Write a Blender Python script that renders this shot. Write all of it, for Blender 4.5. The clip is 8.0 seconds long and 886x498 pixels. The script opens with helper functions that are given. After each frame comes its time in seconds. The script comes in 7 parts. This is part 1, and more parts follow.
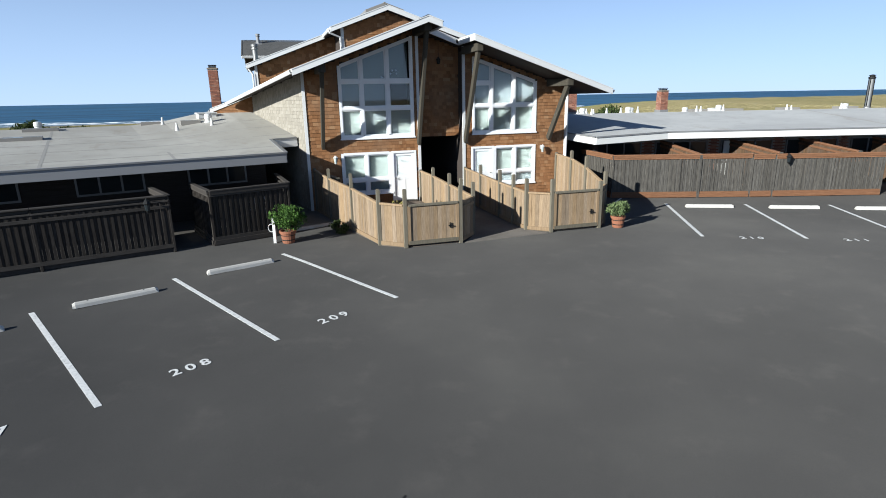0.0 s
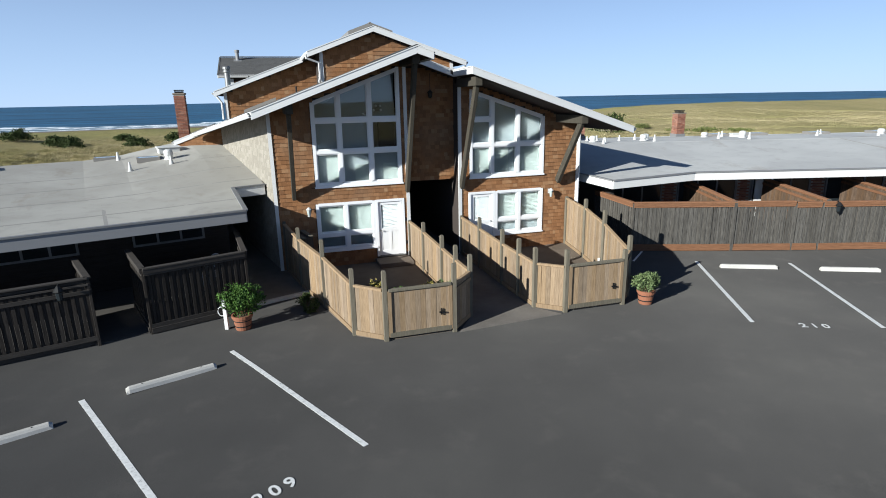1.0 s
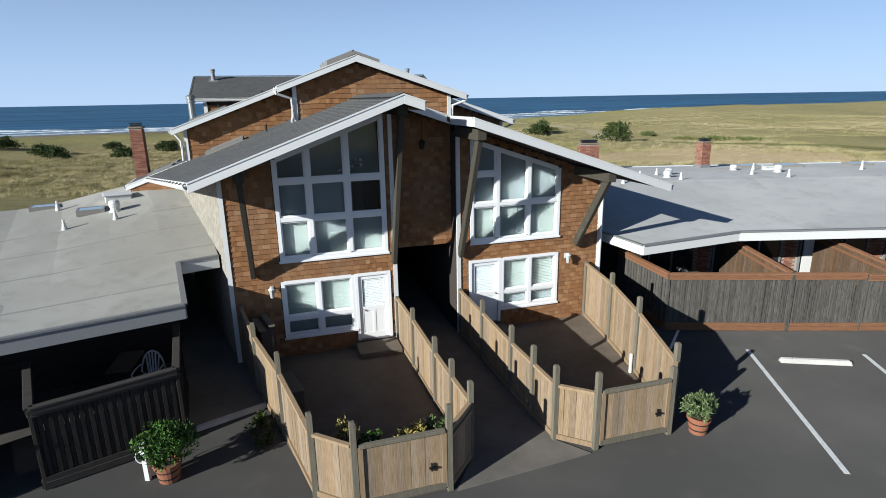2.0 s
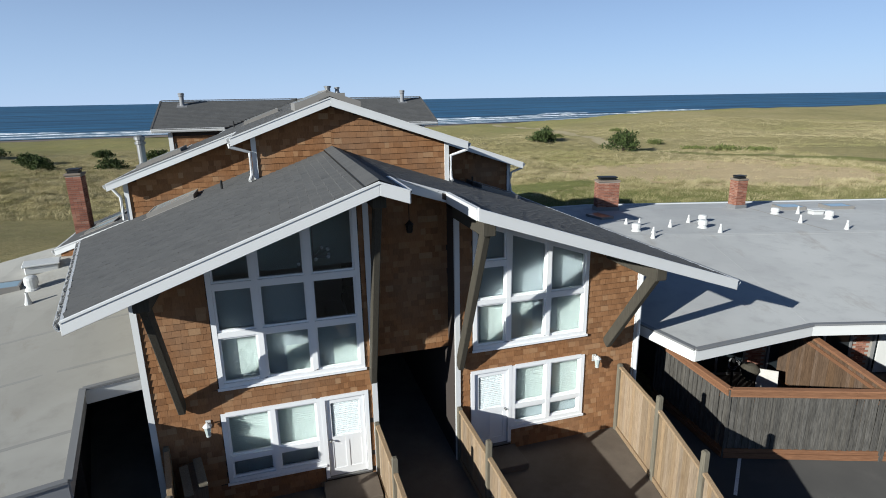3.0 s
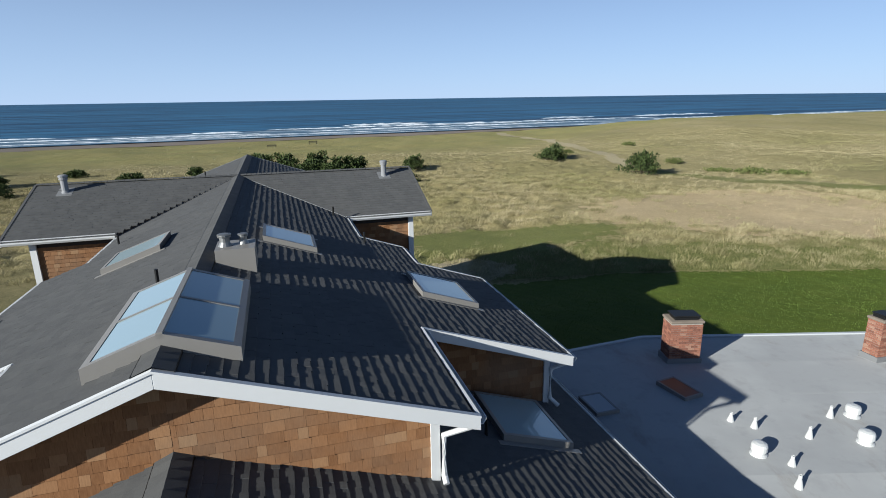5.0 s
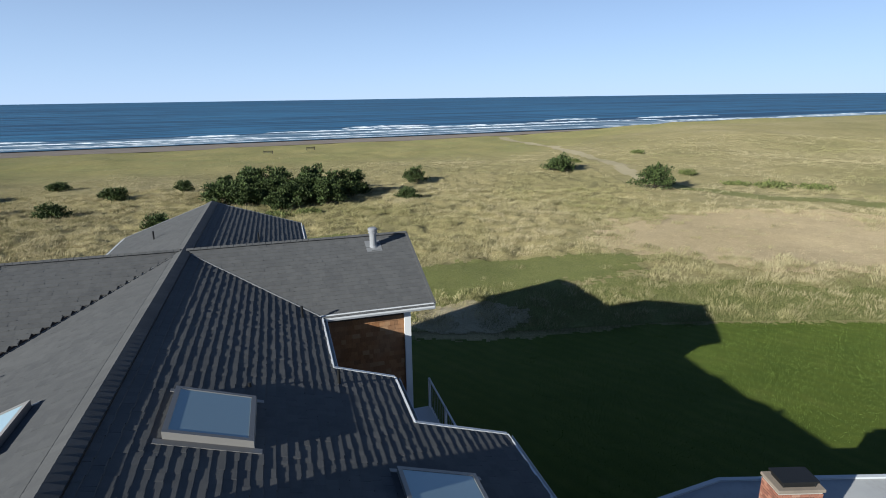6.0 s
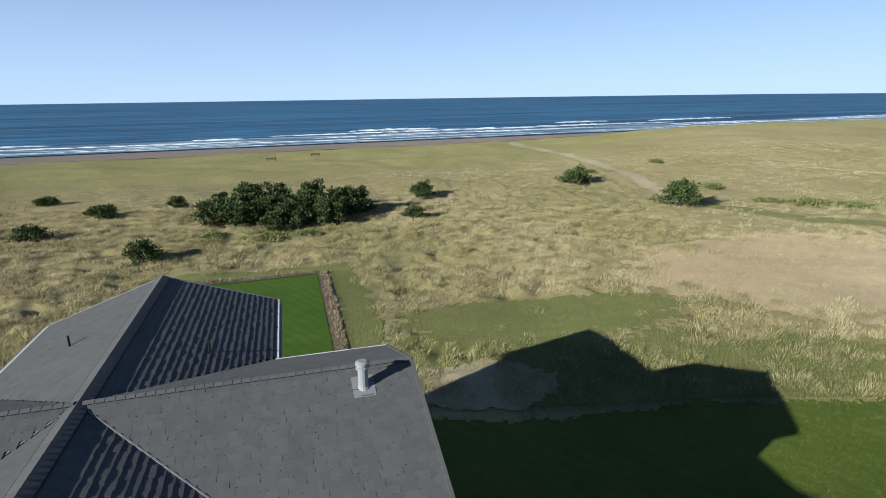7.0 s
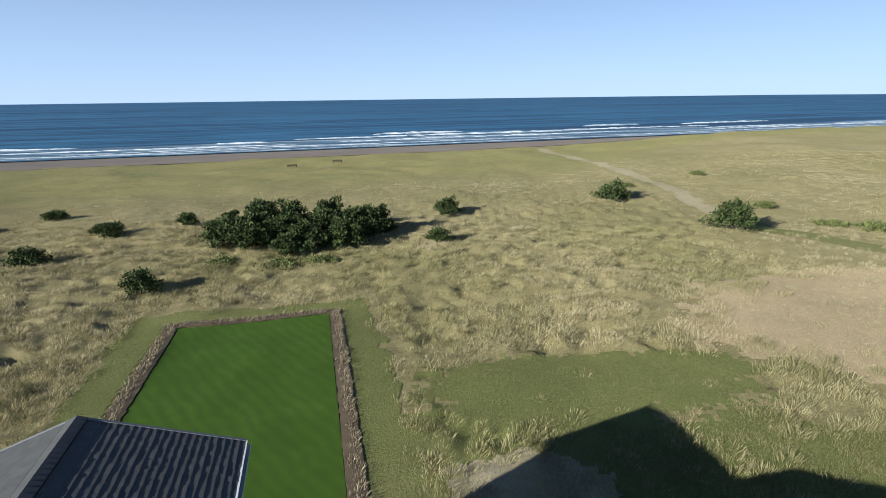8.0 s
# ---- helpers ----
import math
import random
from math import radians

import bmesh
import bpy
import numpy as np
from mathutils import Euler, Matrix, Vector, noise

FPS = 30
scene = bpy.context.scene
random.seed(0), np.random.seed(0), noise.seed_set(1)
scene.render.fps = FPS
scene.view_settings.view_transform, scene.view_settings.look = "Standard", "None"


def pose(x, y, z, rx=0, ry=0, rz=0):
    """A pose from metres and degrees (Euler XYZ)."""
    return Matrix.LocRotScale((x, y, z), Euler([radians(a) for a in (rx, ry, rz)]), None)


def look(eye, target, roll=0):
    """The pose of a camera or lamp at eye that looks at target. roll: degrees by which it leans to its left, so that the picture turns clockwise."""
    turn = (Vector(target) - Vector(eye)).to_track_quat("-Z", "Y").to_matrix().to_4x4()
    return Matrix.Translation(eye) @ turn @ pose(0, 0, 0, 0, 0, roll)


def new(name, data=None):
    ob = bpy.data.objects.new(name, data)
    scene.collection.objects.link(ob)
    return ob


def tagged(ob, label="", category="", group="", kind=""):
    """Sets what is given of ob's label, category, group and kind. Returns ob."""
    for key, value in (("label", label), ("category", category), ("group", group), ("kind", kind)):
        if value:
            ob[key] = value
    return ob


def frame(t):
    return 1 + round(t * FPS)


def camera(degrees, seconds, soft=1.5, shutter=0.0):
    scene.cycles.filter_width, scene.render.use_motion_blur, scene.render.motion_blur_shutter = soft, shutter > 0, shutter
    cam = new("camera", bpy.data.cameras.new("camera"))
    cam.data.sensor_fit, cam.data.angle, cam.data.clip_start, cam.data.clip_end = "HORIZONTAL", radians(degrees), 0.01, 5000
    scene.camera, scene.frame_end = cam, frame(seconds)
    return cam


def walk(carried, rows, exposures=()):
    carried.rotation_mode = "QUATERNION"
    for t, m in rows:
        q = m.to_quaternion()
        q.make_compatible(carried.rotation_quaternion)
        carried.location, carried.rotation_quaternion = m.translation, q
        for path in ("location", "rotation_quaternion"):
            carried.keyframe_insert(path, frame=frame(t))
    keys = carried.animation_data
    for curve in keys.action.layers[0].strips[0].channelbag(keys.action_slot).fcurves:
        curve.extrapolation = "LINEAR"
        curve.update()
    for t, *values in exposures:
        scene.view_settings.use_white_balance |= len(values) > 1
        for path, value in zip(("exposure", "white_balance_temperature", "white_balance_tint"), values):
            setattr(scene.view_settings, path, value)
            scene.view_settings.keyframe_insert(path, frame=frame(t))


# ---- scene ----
cam = camera(77.2, 8.0, soft=0.95)
METRES, EYE, TILT, LEAN, TURN = 45.2, 4.55, -15.33, 1.08, 0.0
ROWS = [
    (0.0, 0.0, 0.0, 0.0, -0.0, -0.0, -0.0),
    (0.5, 0.0037, 0.0374, 0.0254, 0.04, -0.03, -0.01),
    (1.0, 0.0058, 0.0753, 0.0514, -0.03, 0.12, 0.02),
    (2.5, 0.0113, 0.1998, 0.1365, 0.03, 0.1, -0.1),
    (3.0, 0.0129, 0.244, 0.1655, 0.09, 0.1, -0.16),
    (3.5, 0.0144, 0.2908, 0.1958, 0.14, 0.04, -0.26),
    (4.0, 0.0162, 0.3405, 0.2276, 0.22, 0.02, -0.31),
    (4.5, 0.0175, 0.3932, 0.2607, 0.3, 0.02, -0.33),
    (5.0, 0.018, 0.4488, 0.2941, 0.35, 0.01, -0.39),
    (6.5, 0.0077, 0.636, 0.4016, 0.63, -0.05, -0.53),
    (7.0, 0.0025, 0.7049, 0.4389, 1.16, -0.06, -0.66),
    (7.5, -0.0041, 0.7776, 0.4764, 2.11, -0.08, -0.95),
    (8.0, -0.0112, 0.8543, 0.5151, 3.58, -0.1, -1.4),
]
walk(cam, [(t, pose(0, 0, EYE, TILT, LEAN, TURN) @ pose(METRES * x, METRES * y, METRES * z, 90 + pitch, roll, yaw)) for t, x, y, z, yaw, pitch, roll in ROWS],
     exposures=[(t, e + 0.1, 5560, 11) for t, e in ((0.0, 0.80), (1.0, 0.70), (2.5, 0.53), (3.5, 0.46), (5.0, 0.54), (6.5, 0.74), (8.0, 0.76))])

# ---- light: a low autumn sun from behind and to the left, clear sky ----
SUN_AZ, SUN_EL = 42.3, 20.4          # the way the shadows fall, and the sun's height, in degrees
_a, _e = radians(SUN_AZ), radians(SUN_EL)
sun_way = Vector((math.cos(_a) * math.cos(_e), math.sin(_a) * math.cos(_e), -math.sin(_e)))
sun = new("sun", bpy.data.lights.new("sun", "SUN"))
sun.data.energy, sun.data.angle, sun.data.color = 5.0, radians(0.53), (0.97, 0.90, 0.73)
sun.matrix_world = look((-60, -50, 40), Vector((-60, -50, 40)) + sun_way)
world = bpy.data.worlds.new("sky")
scene.world = world
world.use_nodes = True
_n = world.node_tree.nodes
_sky = _n.new("ShaderNodeTexSky")
_sky.sky_type, _sky.sun_disc = "NISHITA", False
_sky.sun_elevation = radians(SUN_EL)
_sky.sun_rotation = math.atan2(-sun_way.x, -sun_way.y)
_sky.altitude, _sky.air_density, _sky.dust_density, _sky.ozone_density = 10, 0.7, 0.0, 3.0
_n["Background"].inputs["Strength"].default_value = 0.043
# pale sea haze lies low over the horizon and thins out towards the zenith
_dir = _n.new("ShaderNodeTexCoord")
_up = _n.new("ShaderNodeSeparateXYZ")
world.node_tree.links.new(_dir.outputs["Generated"], _up.inputs[0])
_veil = _n.new("ShaderNodeValToRGB")
while len(_veil.color_ramp.elements) < 5:
    _veil.color_ramp.elements.new(0.5)
for _el, (_at, _f) in zip(_veil.color_ramp.elements, ((0.0, 0.80), (0.06, 0.66), (0.16, 0.46), (0.40, 0.06), (1.0, 0.0))):
    _el.position, _el.color = _at, (_f, _f, _f, 1)
world.node_tree.links.new(_up.outputs["Z"], _veil.inputs["Fac"])
_haze = _n.new("ShaderNodeMix")
_haze.data_type = "RGBA"
_haze.inputs[7].default_value = (8.6, 10.6, 13.0, 1)
world.node_tree.links.new(_veil.outputs["Color"], _haze.inputs[0])
world.node_tree.links.new(_sky.outputs["Color"], _haze.inputs[6])
world.node_tree.links.new(_haze.outputs[2], _n["Background"].inputs["Color"])
# ---- materials ----
def mat(name, colour, rough=0.8, metal=0.0, spec=0.3):
    m = bpy.data.materials.new(name)
    m.use_nodes = True
    b = m.node_tree.nodes["Principled BSDF"]
    b.inputs["Base Color"].default_value = (*colour, 1)
    b.inputs["Roughness"].default_value = rough
    b.inputs["Metallic"].default_value = metal
    b.inputs["Specular IOR Level"].default_value = spec
    b.inputs["Diffuse Roughness"].default_value = 0.2 if rough >= 0.8 else 0.0
    return m


def node(m, kind, **values):
    n = m.node_tree.nodes.new("ShaderNode" + kind)
    for key, value in values.items():
        n.inputs[key.replace("_", " ")].default_value = value
    return n


def link(m, a, b):
    m.node_tree.links.new(a, b)


def bsdf(m):
    return m.node_tree.nodes["Principled BSDF"]


def ramp(m, fac, stops):
    r = m.node_tree.nodes.new("ShaderNodeValToRGB")
    while len(r.color_ramp.elements) < len(stops):
        r.color_ramp.elements.new(0.5)
    for e, (at, c) in zip(r.color_ramp.elements, stops):
        e.position, e.color = at, (*c, 1)
    link(m, fac, r.inputs["Fac"])
    return r.outputs["Color"]


def where(m, scale=(1, 1, 1)):
    """Coordinates in metres in the thing's own frame, stretched by scale."""
    tc = m.node_tree.nodes.new("ShaderNodeTexCoord")
    mp = m.node_tree.nodes.new("ShaderNodeMapping")
    mp.inputs["Scale"].default_value = scale
    link(m, tc.outputs["Object"], mp.inputs["Vector"])
    return mp.outputs["Vector"]


def noise_of(m, vec, scale, detail=4.0, rough=0.55):
    n = node(m, "TexNoise", Scale=scale, Detail=detail, Roughness=rough)
    link(m, vec, n.inputs["Vector"])
    return n.outputs["Fac"]


def mixed(m, fac, a, b, kind="MIX"):
    """Mix of two colours; fac, a and b are sockets or values."""
    x = m.node_tree.nodes.new("ShaderNodeMix")
    x.data_type, x.blend_type = "RGBA", kind
    for i, v in ((0, fac), (6, a), (7, b)):
        if isinstance(v, (int, float)):
            x.inputs[i].default_value = v
        elif isinstance(v, tuple):
            x.inputs[i].default_value = (*v, 1)
        else:
            link(m, v, x.inputs[i])
    return x.outputs[2]


def maths(m, op, a, b=0.0):
    x = m.node_tree.nodes.new("ShaderNodeMath")
    x.operation = op
    for i, v in ((0, a), (1, b)):
        if isinstance(v, (int, float)):
            x.inputs[i].default_value = v
        else:
            link(m, v, x.inputs[i])
    return x.outputs[0]


def relief(m, height, strength=0.3, distance=0.01):
    b = node(m, "Bump", Strength=strength, Distance=distance)
    link(m, height, b.inputs["Height"])
    link(m, b.outputs["Normal"], bsdf(m).inputs["Normal"])


def island(m):
    return m.node_tree.nodes.new("ShaderNodeNewGeometry").outputs["Random Per Island"]


def each(m):
    return m.node_tree.nodes.new("ShaderNodeObjectInfo").outputs["Random"]


def coloured(m, c):
    link(m, c, bsdf(m).inputs["Base Color"])
    return m


def make_asphalt():
    m = mat("asphalt", (0.05, 0.05, 0.05), 0.9, spec=0.2)
    bsdf(m).inputs["Diffuse Roughness"].default_value = 0.6
    v = where(m)
    grain = noise_of(m, v, 90, 3, 0.7)
    patch = noise_of(m, v, 0.16, 5, 0.6)
    stain = noise_of(m, v, 1.1, 6, 0.65)
    c = ramp(m, patch, [(0.32, (0.043, 0.041, 0.038)), (0.5, (0.057, 0.054, 0.050)), (0.68, (0.078, 0.074, 0.067))])
    c = mixed(m, ramp(m, stain, [(0.55, (0, 0, 0)), (0.8, (0.5, 0.5, 0.5))]), c, (0.11, 0.10, 0.09))
    c = mixed(m, 0.22, c, ramp(m, grain, [(0.3, (0.045, 0.045, 0.045)), (0.7, (0.16, 0.155, 0.15))]))
    relief(m, grain, 0.25, 0.004)
    return coloured(m, c)


def make_paint(name, colour, wear=0.25, rough=0.55):
    m = mat(name, colour, rough, spec=0.35)
    v = where(m)
    a, b = noise_of(m, v, 3.0, 6, 0.7), noise_of(m, v, 45, 3)
    dark = tuple(x * 0.72 for x in colour)
    c = mixed(m, maths(m, "MULTIPLY", a, wear), colour, dark)
    relief(m, b, 0.08, 0.003)
    return coloured(m, c)


def make_line_paint():
    m = mat("line_paint", (0.7, 0.7, 0.68), 0.75)
    v = where(m)
    a = noise_of(m, v, 14, 6, 0.75)
    return coloured(m, ramp(m, a, [(0.3, (0.22, 0.22, 0.21)), (0.42, (0.62, 0.62, 0.6)), (0.7, (0.78, 0.78, 0.76))]))


def make_wood(name, dark, light, along="z", rough=0.8, single=False, streak=1.0):
    """Boards with grain along one axis; each board has its own tone."""
    m = mat(name, light, rough, spec=0.2)
    s = {"x": (0.5, 9, 9), "y": (9, 0.5, 9), "z": (9, 9, 0.5)}[along]
    v = where(m, s)
    fine = noise_of(m, v, 5, 6, 0.65)
    broad = noise_of(m, where(m), 0.9, 4)
    own = each(m) if single else island(m)
    c = ramp(m, fine, [(0.25, dark), (0.7, light)])
    tone = maths(m, "ADD", maths(m, "MULTIPLY", own, 0.55 * streak), 0.72)
    hsv = node(m, "HueSaturation")
    link(m, tone, hsv.inputs["Value"])
    link(m, c, hsv.inputs["Color"])
    c = mixed(m, maths(m, "MULTIPLY", broad, 0.35), hsv.outputs["Color"], tuple(0.5 * (a + b) * 0.7 for a, b in zip(dark, light)))
    relief(m, fine, 0.25, 0.004)
    return coloured(m, c)


def make_shingle(name, single):
    """Red cedar shingles, each one its own shade, some silvered by weather."""
    m = mat(name, (0.3, 0.15, 0.07), 0.85, spec=0.15)
    own = each(m) if single else island(m)
    c = ramp(m, own, [(0.0, (0.15, 0.066, 0.026)), (0.25, (0.205, 0.092, 0.036)), (0.6, (0.26, 0.122, 0.050)), (0.85, (0.31, 0.158, 0.070)), (1.0, (0.36, 0.225, 0.12))])
    v = where(m, (14, 14, 1.2))
    grain = noise_of(m, v, 4, 5, 0.65)
    c = mixed(m, 0.35, c, ramp(m, grain, [(0.2, (0.085, 0.038, 0.018)), (0.75, (0.40, 0.215, 0.10))]))
    weather = noise_of(m, where(m), 0.55, 5, 0.6)
    c = mixed(m, ramp(m, weather, [(0.42, (0, 0, 0)), (0.66, (0.5, 0.5, 0.5))]), c, (0.21, 0.145, 0.095))
    relief(m, grain, 0.3, 0.004)
    return coloured(m, c)


def make_grey_shingle():
    m = mat("silvered_shingle", (0.45, 0.42, 0.36), 0.85, spec=0.15)
    c = ramp(m, island(m), [(0.0, (0.20, 0.18, 0.145)), (0.5, (0.25, 0.23, 0.185)), (1.0, (0.31, 0.285, 0.24))])
    grain = noise_of(m, where(m, (14, 14, 1.2)), 4, 5)
    c = mixed(m, 0.3, c, ramp(m, grain, [(0.2, (0.2, 0.17, 0.13)), (0.8, (0.5, 0.47, 0.42))]))
    return coloured(m, c)


def make_roofing(name="asphalt_shingle", base=0.091):
    m = mat(name, (base, base, base), 0.92, spec=0.2)
    c = ramp(m, island(m), [(0.0, (base * 0.87, base * 0.85, base * 0.82)), (0.5, (base * 1.0, base * 0.98, base * 0.94)), (1.0, (base * 1.14, base * 1.11, base * 1.06))])
    v = where(m)
    grit = noise_of(m, v, 160, 2, 0.8)
    wash = noise_of(m, v, 0.4, 5, 0.6)
    c = mixed(m, 0.35, c, ramp(m, grit, [(0.3, (base * 0.4,) * 3), (0.7, (base * 2.0,) * 3)]))
    c = mixed(m, ramp(m, wash, [(0.48, (0, 0, 0)), (0.75, (0.4, 0.4, 0.4))]), c, (base * 1.45, base * 1.42, base * 1.36))
    blotch = noise_of(m, v, 2.3, 5, 0.7)
    c = mixed(m, ramp(m, blotch, [(0.5, (0, 0, 0)), (0.72, (0.5, 0.5, 0.5))]), c, (base * 0.74, base * 0.74, base * 0.76))
    relief(m, grit, 0.4, 0.004)
    return coloured(m, c)


def make_membrane(name, colour, dark):
    """Flat-roof membrane with seams, puddle marks and dirt."""
    m = mat(name, colour, 0.8, spec=0.25)
    v = where(m)
    a, b, g = noise_of(m, v, 0.22, 5, 0.6), noise_of(m, v, 1.7, 6, 0.65), noise_of(m, v, 40, 3)
    c = mixed(m, ramp(m, a, [(0.40, (0, 0, 0)), (0.60, (0.9, 0.9, 0.9))]), colour, dark)
    c = mixed(m, ramp(m, b, [(0.52, (0, 0, 0)), (0.68, (0.45, 0.45, 0.45))]), c, tuple(x * 0.86 for x in dark))
    smear = noise_of(m, where(m, (0.9, 0.35, 1)), 0.8, 6, 0.7)
    c = mixed(m, ramp(m, smear, [(0.58, (0, 0, 0)), (0.68, (0.5, 0.5, 0.5))]), c, (dark[0] * 0.78, dark[1] * 0.72, dark[2] * 0.64))
    relief(m, g, 0.15, 0.004)
    return coloured(m, c)


def make_brick(name, single=False):
    m = mat(name, (0.3, 0.12, 0.07), 0.9, spec=0.15)
    own = each(m) if single else island(m)
    c = ramp(m, own, [(0.0, (0.11, 0.048, 0.034)), (0.4, (0.22, 0.090, 0.058)), (0.8, (0.30, 0.135, 0.085)), (1.0, (0.32, 0.20, 0.14))])
    g = noise_of(m, where(m), 35, 5, 0.7)
    c = mixed(m, 0.3, c, ramp(m, g, [(0.3, (0.12, 0.05, 0.035)), (0.7, (0.4, 0.2, 0.14))]))
    relief(m, g, 0.3, 0.004)
    return coloured(m, c)


def make_concrete(name, colour):
    m = mat(name, colour, 0.9, spec=0.2)
    v = where(m)
    a, g = noise_of(m, v, 0.8, 6, 0.65), noise_of(m, v, 60, 4, 0.7)
    c = mixed(m, ramp(m, a, [(0.35, (0, 0, 0)), (0.7, (1, 1, 1))]), tuple(x * 0.7 for x in colour), tuple(min(1, x * 1.15) for x in colour))
    c = mixed(m, 0.2, c, ramp(m, g, [(0.3, tuple(x * 0.5 for x in colour)), (0.7, tuple(x * 1.4 for x in colour))]))
    relief(m, g, 0.2, 0.003)
    return coloured(m, c)


def make_glass(name, tint=(0.9, 0.95, 0.95), rough=0.02):
    m = mat(name, tint, rough, spec=0.6)
    bsdf(m).inputs["Transmission Weight"].default_value = 1.0
    bsdf(m).inputs["IOR"].default_value = 1.5
    return m


def make_ground(name="dune_turf", tones=((0.215, 0.195, 0.078), (0.33, 0.275, 0.125), (0.42, 0.35, 0.185)), far=(0.235, 0.245, 0.070), pit_shade=(0.105, 0.10, 0.036)):
    """Dune soil under the grass: olive, straw and bare tones in patches, greener short turf towards the sea."""
    m = mat(name, (0.2, 0.18, 0.09), 0.95, spec=0.1)
    v = where(m)
    big, mid, fine = noise_of(m, v, 0.028, 5, 0.6), noise_of(m, v, 0.6, 6, 0.75), noise_of(m, v, 5, 6, 0.8)
    c = ramp(m, big, list(zip((0.35, 0.5, 0.66), tones)))
    if far:
        sep = m.node_tree.nodes.new("ShaderNodeSeparateXYZ")
        link(m, v, sep.inputs[0])
        s = maths(m, "ADD", maths(m, "MULTIPLY", sep.outputs[0], -0.39), maths(m, "MULTIPLY", sep.outputs[1], 0.92))
        wide = m.node_tree.nodes.new("ShaderNodeMapRange")
        for k, q in ((1, 22.0), (2, 75.0), (3, 0.0), (4, 45.0)):
            wide.inputs[k].default_value = q
        link(m, sep.outputs[0], wide.inputs[0])
        s = maths(m, "SUBTRACT", s, wide.outputs[0])
        s = maths(m, "ADD", maths(m, "DIVIDE", maths(m, "SUBTRACT", s, 150.0), 30.0), maths(m, "SUBTRACT", big, 0.5))
        turf = mixed(m, ramp(m, noise_of(m, v, 0.07, 5, 0.6), [(0.35, (0, 0, 0)), (0.65, (1, 1, 1))]), far, tuple(x * k for x, k in zip(far, (1.45, 1.2, 1.4))))
        c = mixed(m, ramp(m, s, [(0.1, (0, 0, 0)), (0.9, (1, 1, 1))]), c, turf)
    # shade of the hollows between clumps, mixed into the colour as dark spots
    c = mixed(m, ramp(m, mid, [(0.3, (0.65, 0.65, 0.65)), (0.6, (0, 0, 0))]), c, pit_shade)
    c = mixed(m, 0.45, c, ramp(m, fine, [(0.3, tuple(x * 0.6 for x in pit_shade)), (0.75, tuple(min(1, x * 1.25) for x in tones[2]))]))
    relief(m, fine, 0.9, 0.14)
    return coloured(m, c)


def make_lawn(name="mown_lawn", stripes=0.34, bend=4.5, lush=1.0, tone=1.0):
    m = mat(name, (0.06, 0.13, 0.02), 0.95, spec=0.1)
    v = where(m)
    wave = node(m, "TexWave", Scale=0.5, Distortion=bend, Detail=3.0)
    wave.wave_type, wave.bands_direction = "BANDS", "DIAGONAL"
    link(m, v, wave.inputs["Vector"])
    blotch, fine = noise_of(m, v, 0.35, 6, 0.65), noise_of(m, v, 28, 4, 0.75)
    c = ramp(m, blotch, [(0.3, (0.085 * tone, 0.115 * lush * tone, 0.016 * tone)), (0.55, (0.12 * tone, 0.148 * lush * tone, 0.022 * tone)), (0.8, (0.18 * tone, 0.185 * lush * tone, 0.045 * tone))])
    c = mixed(m, maths(m, "MULTIPLY", wave.outputs["Fac"], stripes), c, (0.045, 0.072, 0.012))
    c = mixed(m, 0.35, c, ramp(m, fine, [(0.3, (0.03 * tone, 0.055 * tone, 0.006)), (0.7, (0.15 * tone, 0.20 * tone, 0.035 * tone))]))
    relief(m, fine, 0.7, 0.04)
    return coloured(m, c)


def make_sand():
    m = mat("sand", (0.42, 0.36, 0.28), 0.95, spec=0.1)
    v = where(m)
    a, b = noise_of(m, v, 0.05, 5), noise_of(m, v, 3, 5, 0.7)
    c = mixed(m, a, (0.15, 0.125, 0.105), (0.25, 0.21, 0.17))
    relief(m, b, 0.4, 0.05)
    return coloured(m, c)


def make_sea():
    """Deep water with long swells that run along the shore."""
    m = mat("sea_water", (0.012, 0.04, 0.07), 0.5, spec=0.16)

    def turned(scale):
        mp = node(m, "Mapping")
        mp.vector_type = "TEXTURE"
        mp.inputs["Rotation"].default_value = (0, 0, math.atan2(0.39, 0.92))
        mp.inputs["Scale"].default_value = tuple(1 / k for k in scale)
        link(m, where(m), mp.inputs["Vector"])
        return mp.outputs["Vector"]

    a = noise_of(m, turned((0.012, 0.11, 1)), 1.0, 6, 0.62)
    swell = noise_of(m, turned((0.0016, 0.030, 1)), 1.0, 3, 0.55)
    b = noise_of(m, turned((0.003, 0.006, 1)), 1.0, 4, 0.6)
    c = ramp(m, b, [(0.3, (0.026, 0.112, 0.215)), (0.7, (0.050, 0.168, 0.285))])
    c = mixed(m, ramp(m, swell, [(0.49, (0, 0, 0)), (0.56, (0.85, 0.85, 0.85))]), c, (0.009, 0.042, 0.092))
    c = mixed(m, ramp(m, a, [(0.48, (0, 0, 0)), (0.60, (0.75, 0.75, 0.75))]), c, (0.006, 0.026, 0.056))
    relief(m, a, 0.4, 1.2)
    return coloured(m, c)


def make_foam():
    m = mat("surf_foam", (0.8, 0.82, 0.83), 0.7)
    a = noise_of(m, where(m, (0.06, 0.5, 1)), 1.0, 6, 0.7)
    return coloured(m, ramp(m, a, [(0.36, (0.06, 0.13, 0.20)), (0.46, (0.40, 0.47, 0.53)), (0.58, (0.80, 0.82, 0.84))]))


def make_leaf(name, dark, light):
    m = mat(name, light, 0.7, spec=0.2)
    c = ramp(m, island(m), [(0.0, dark), (0.6, light), (1.0, tuple(min(1, x * 1.35) for x in light))])
    bsdf(m).inputs["Subsurface Weight"].default_value = 0.0
    return coloured(m, c)


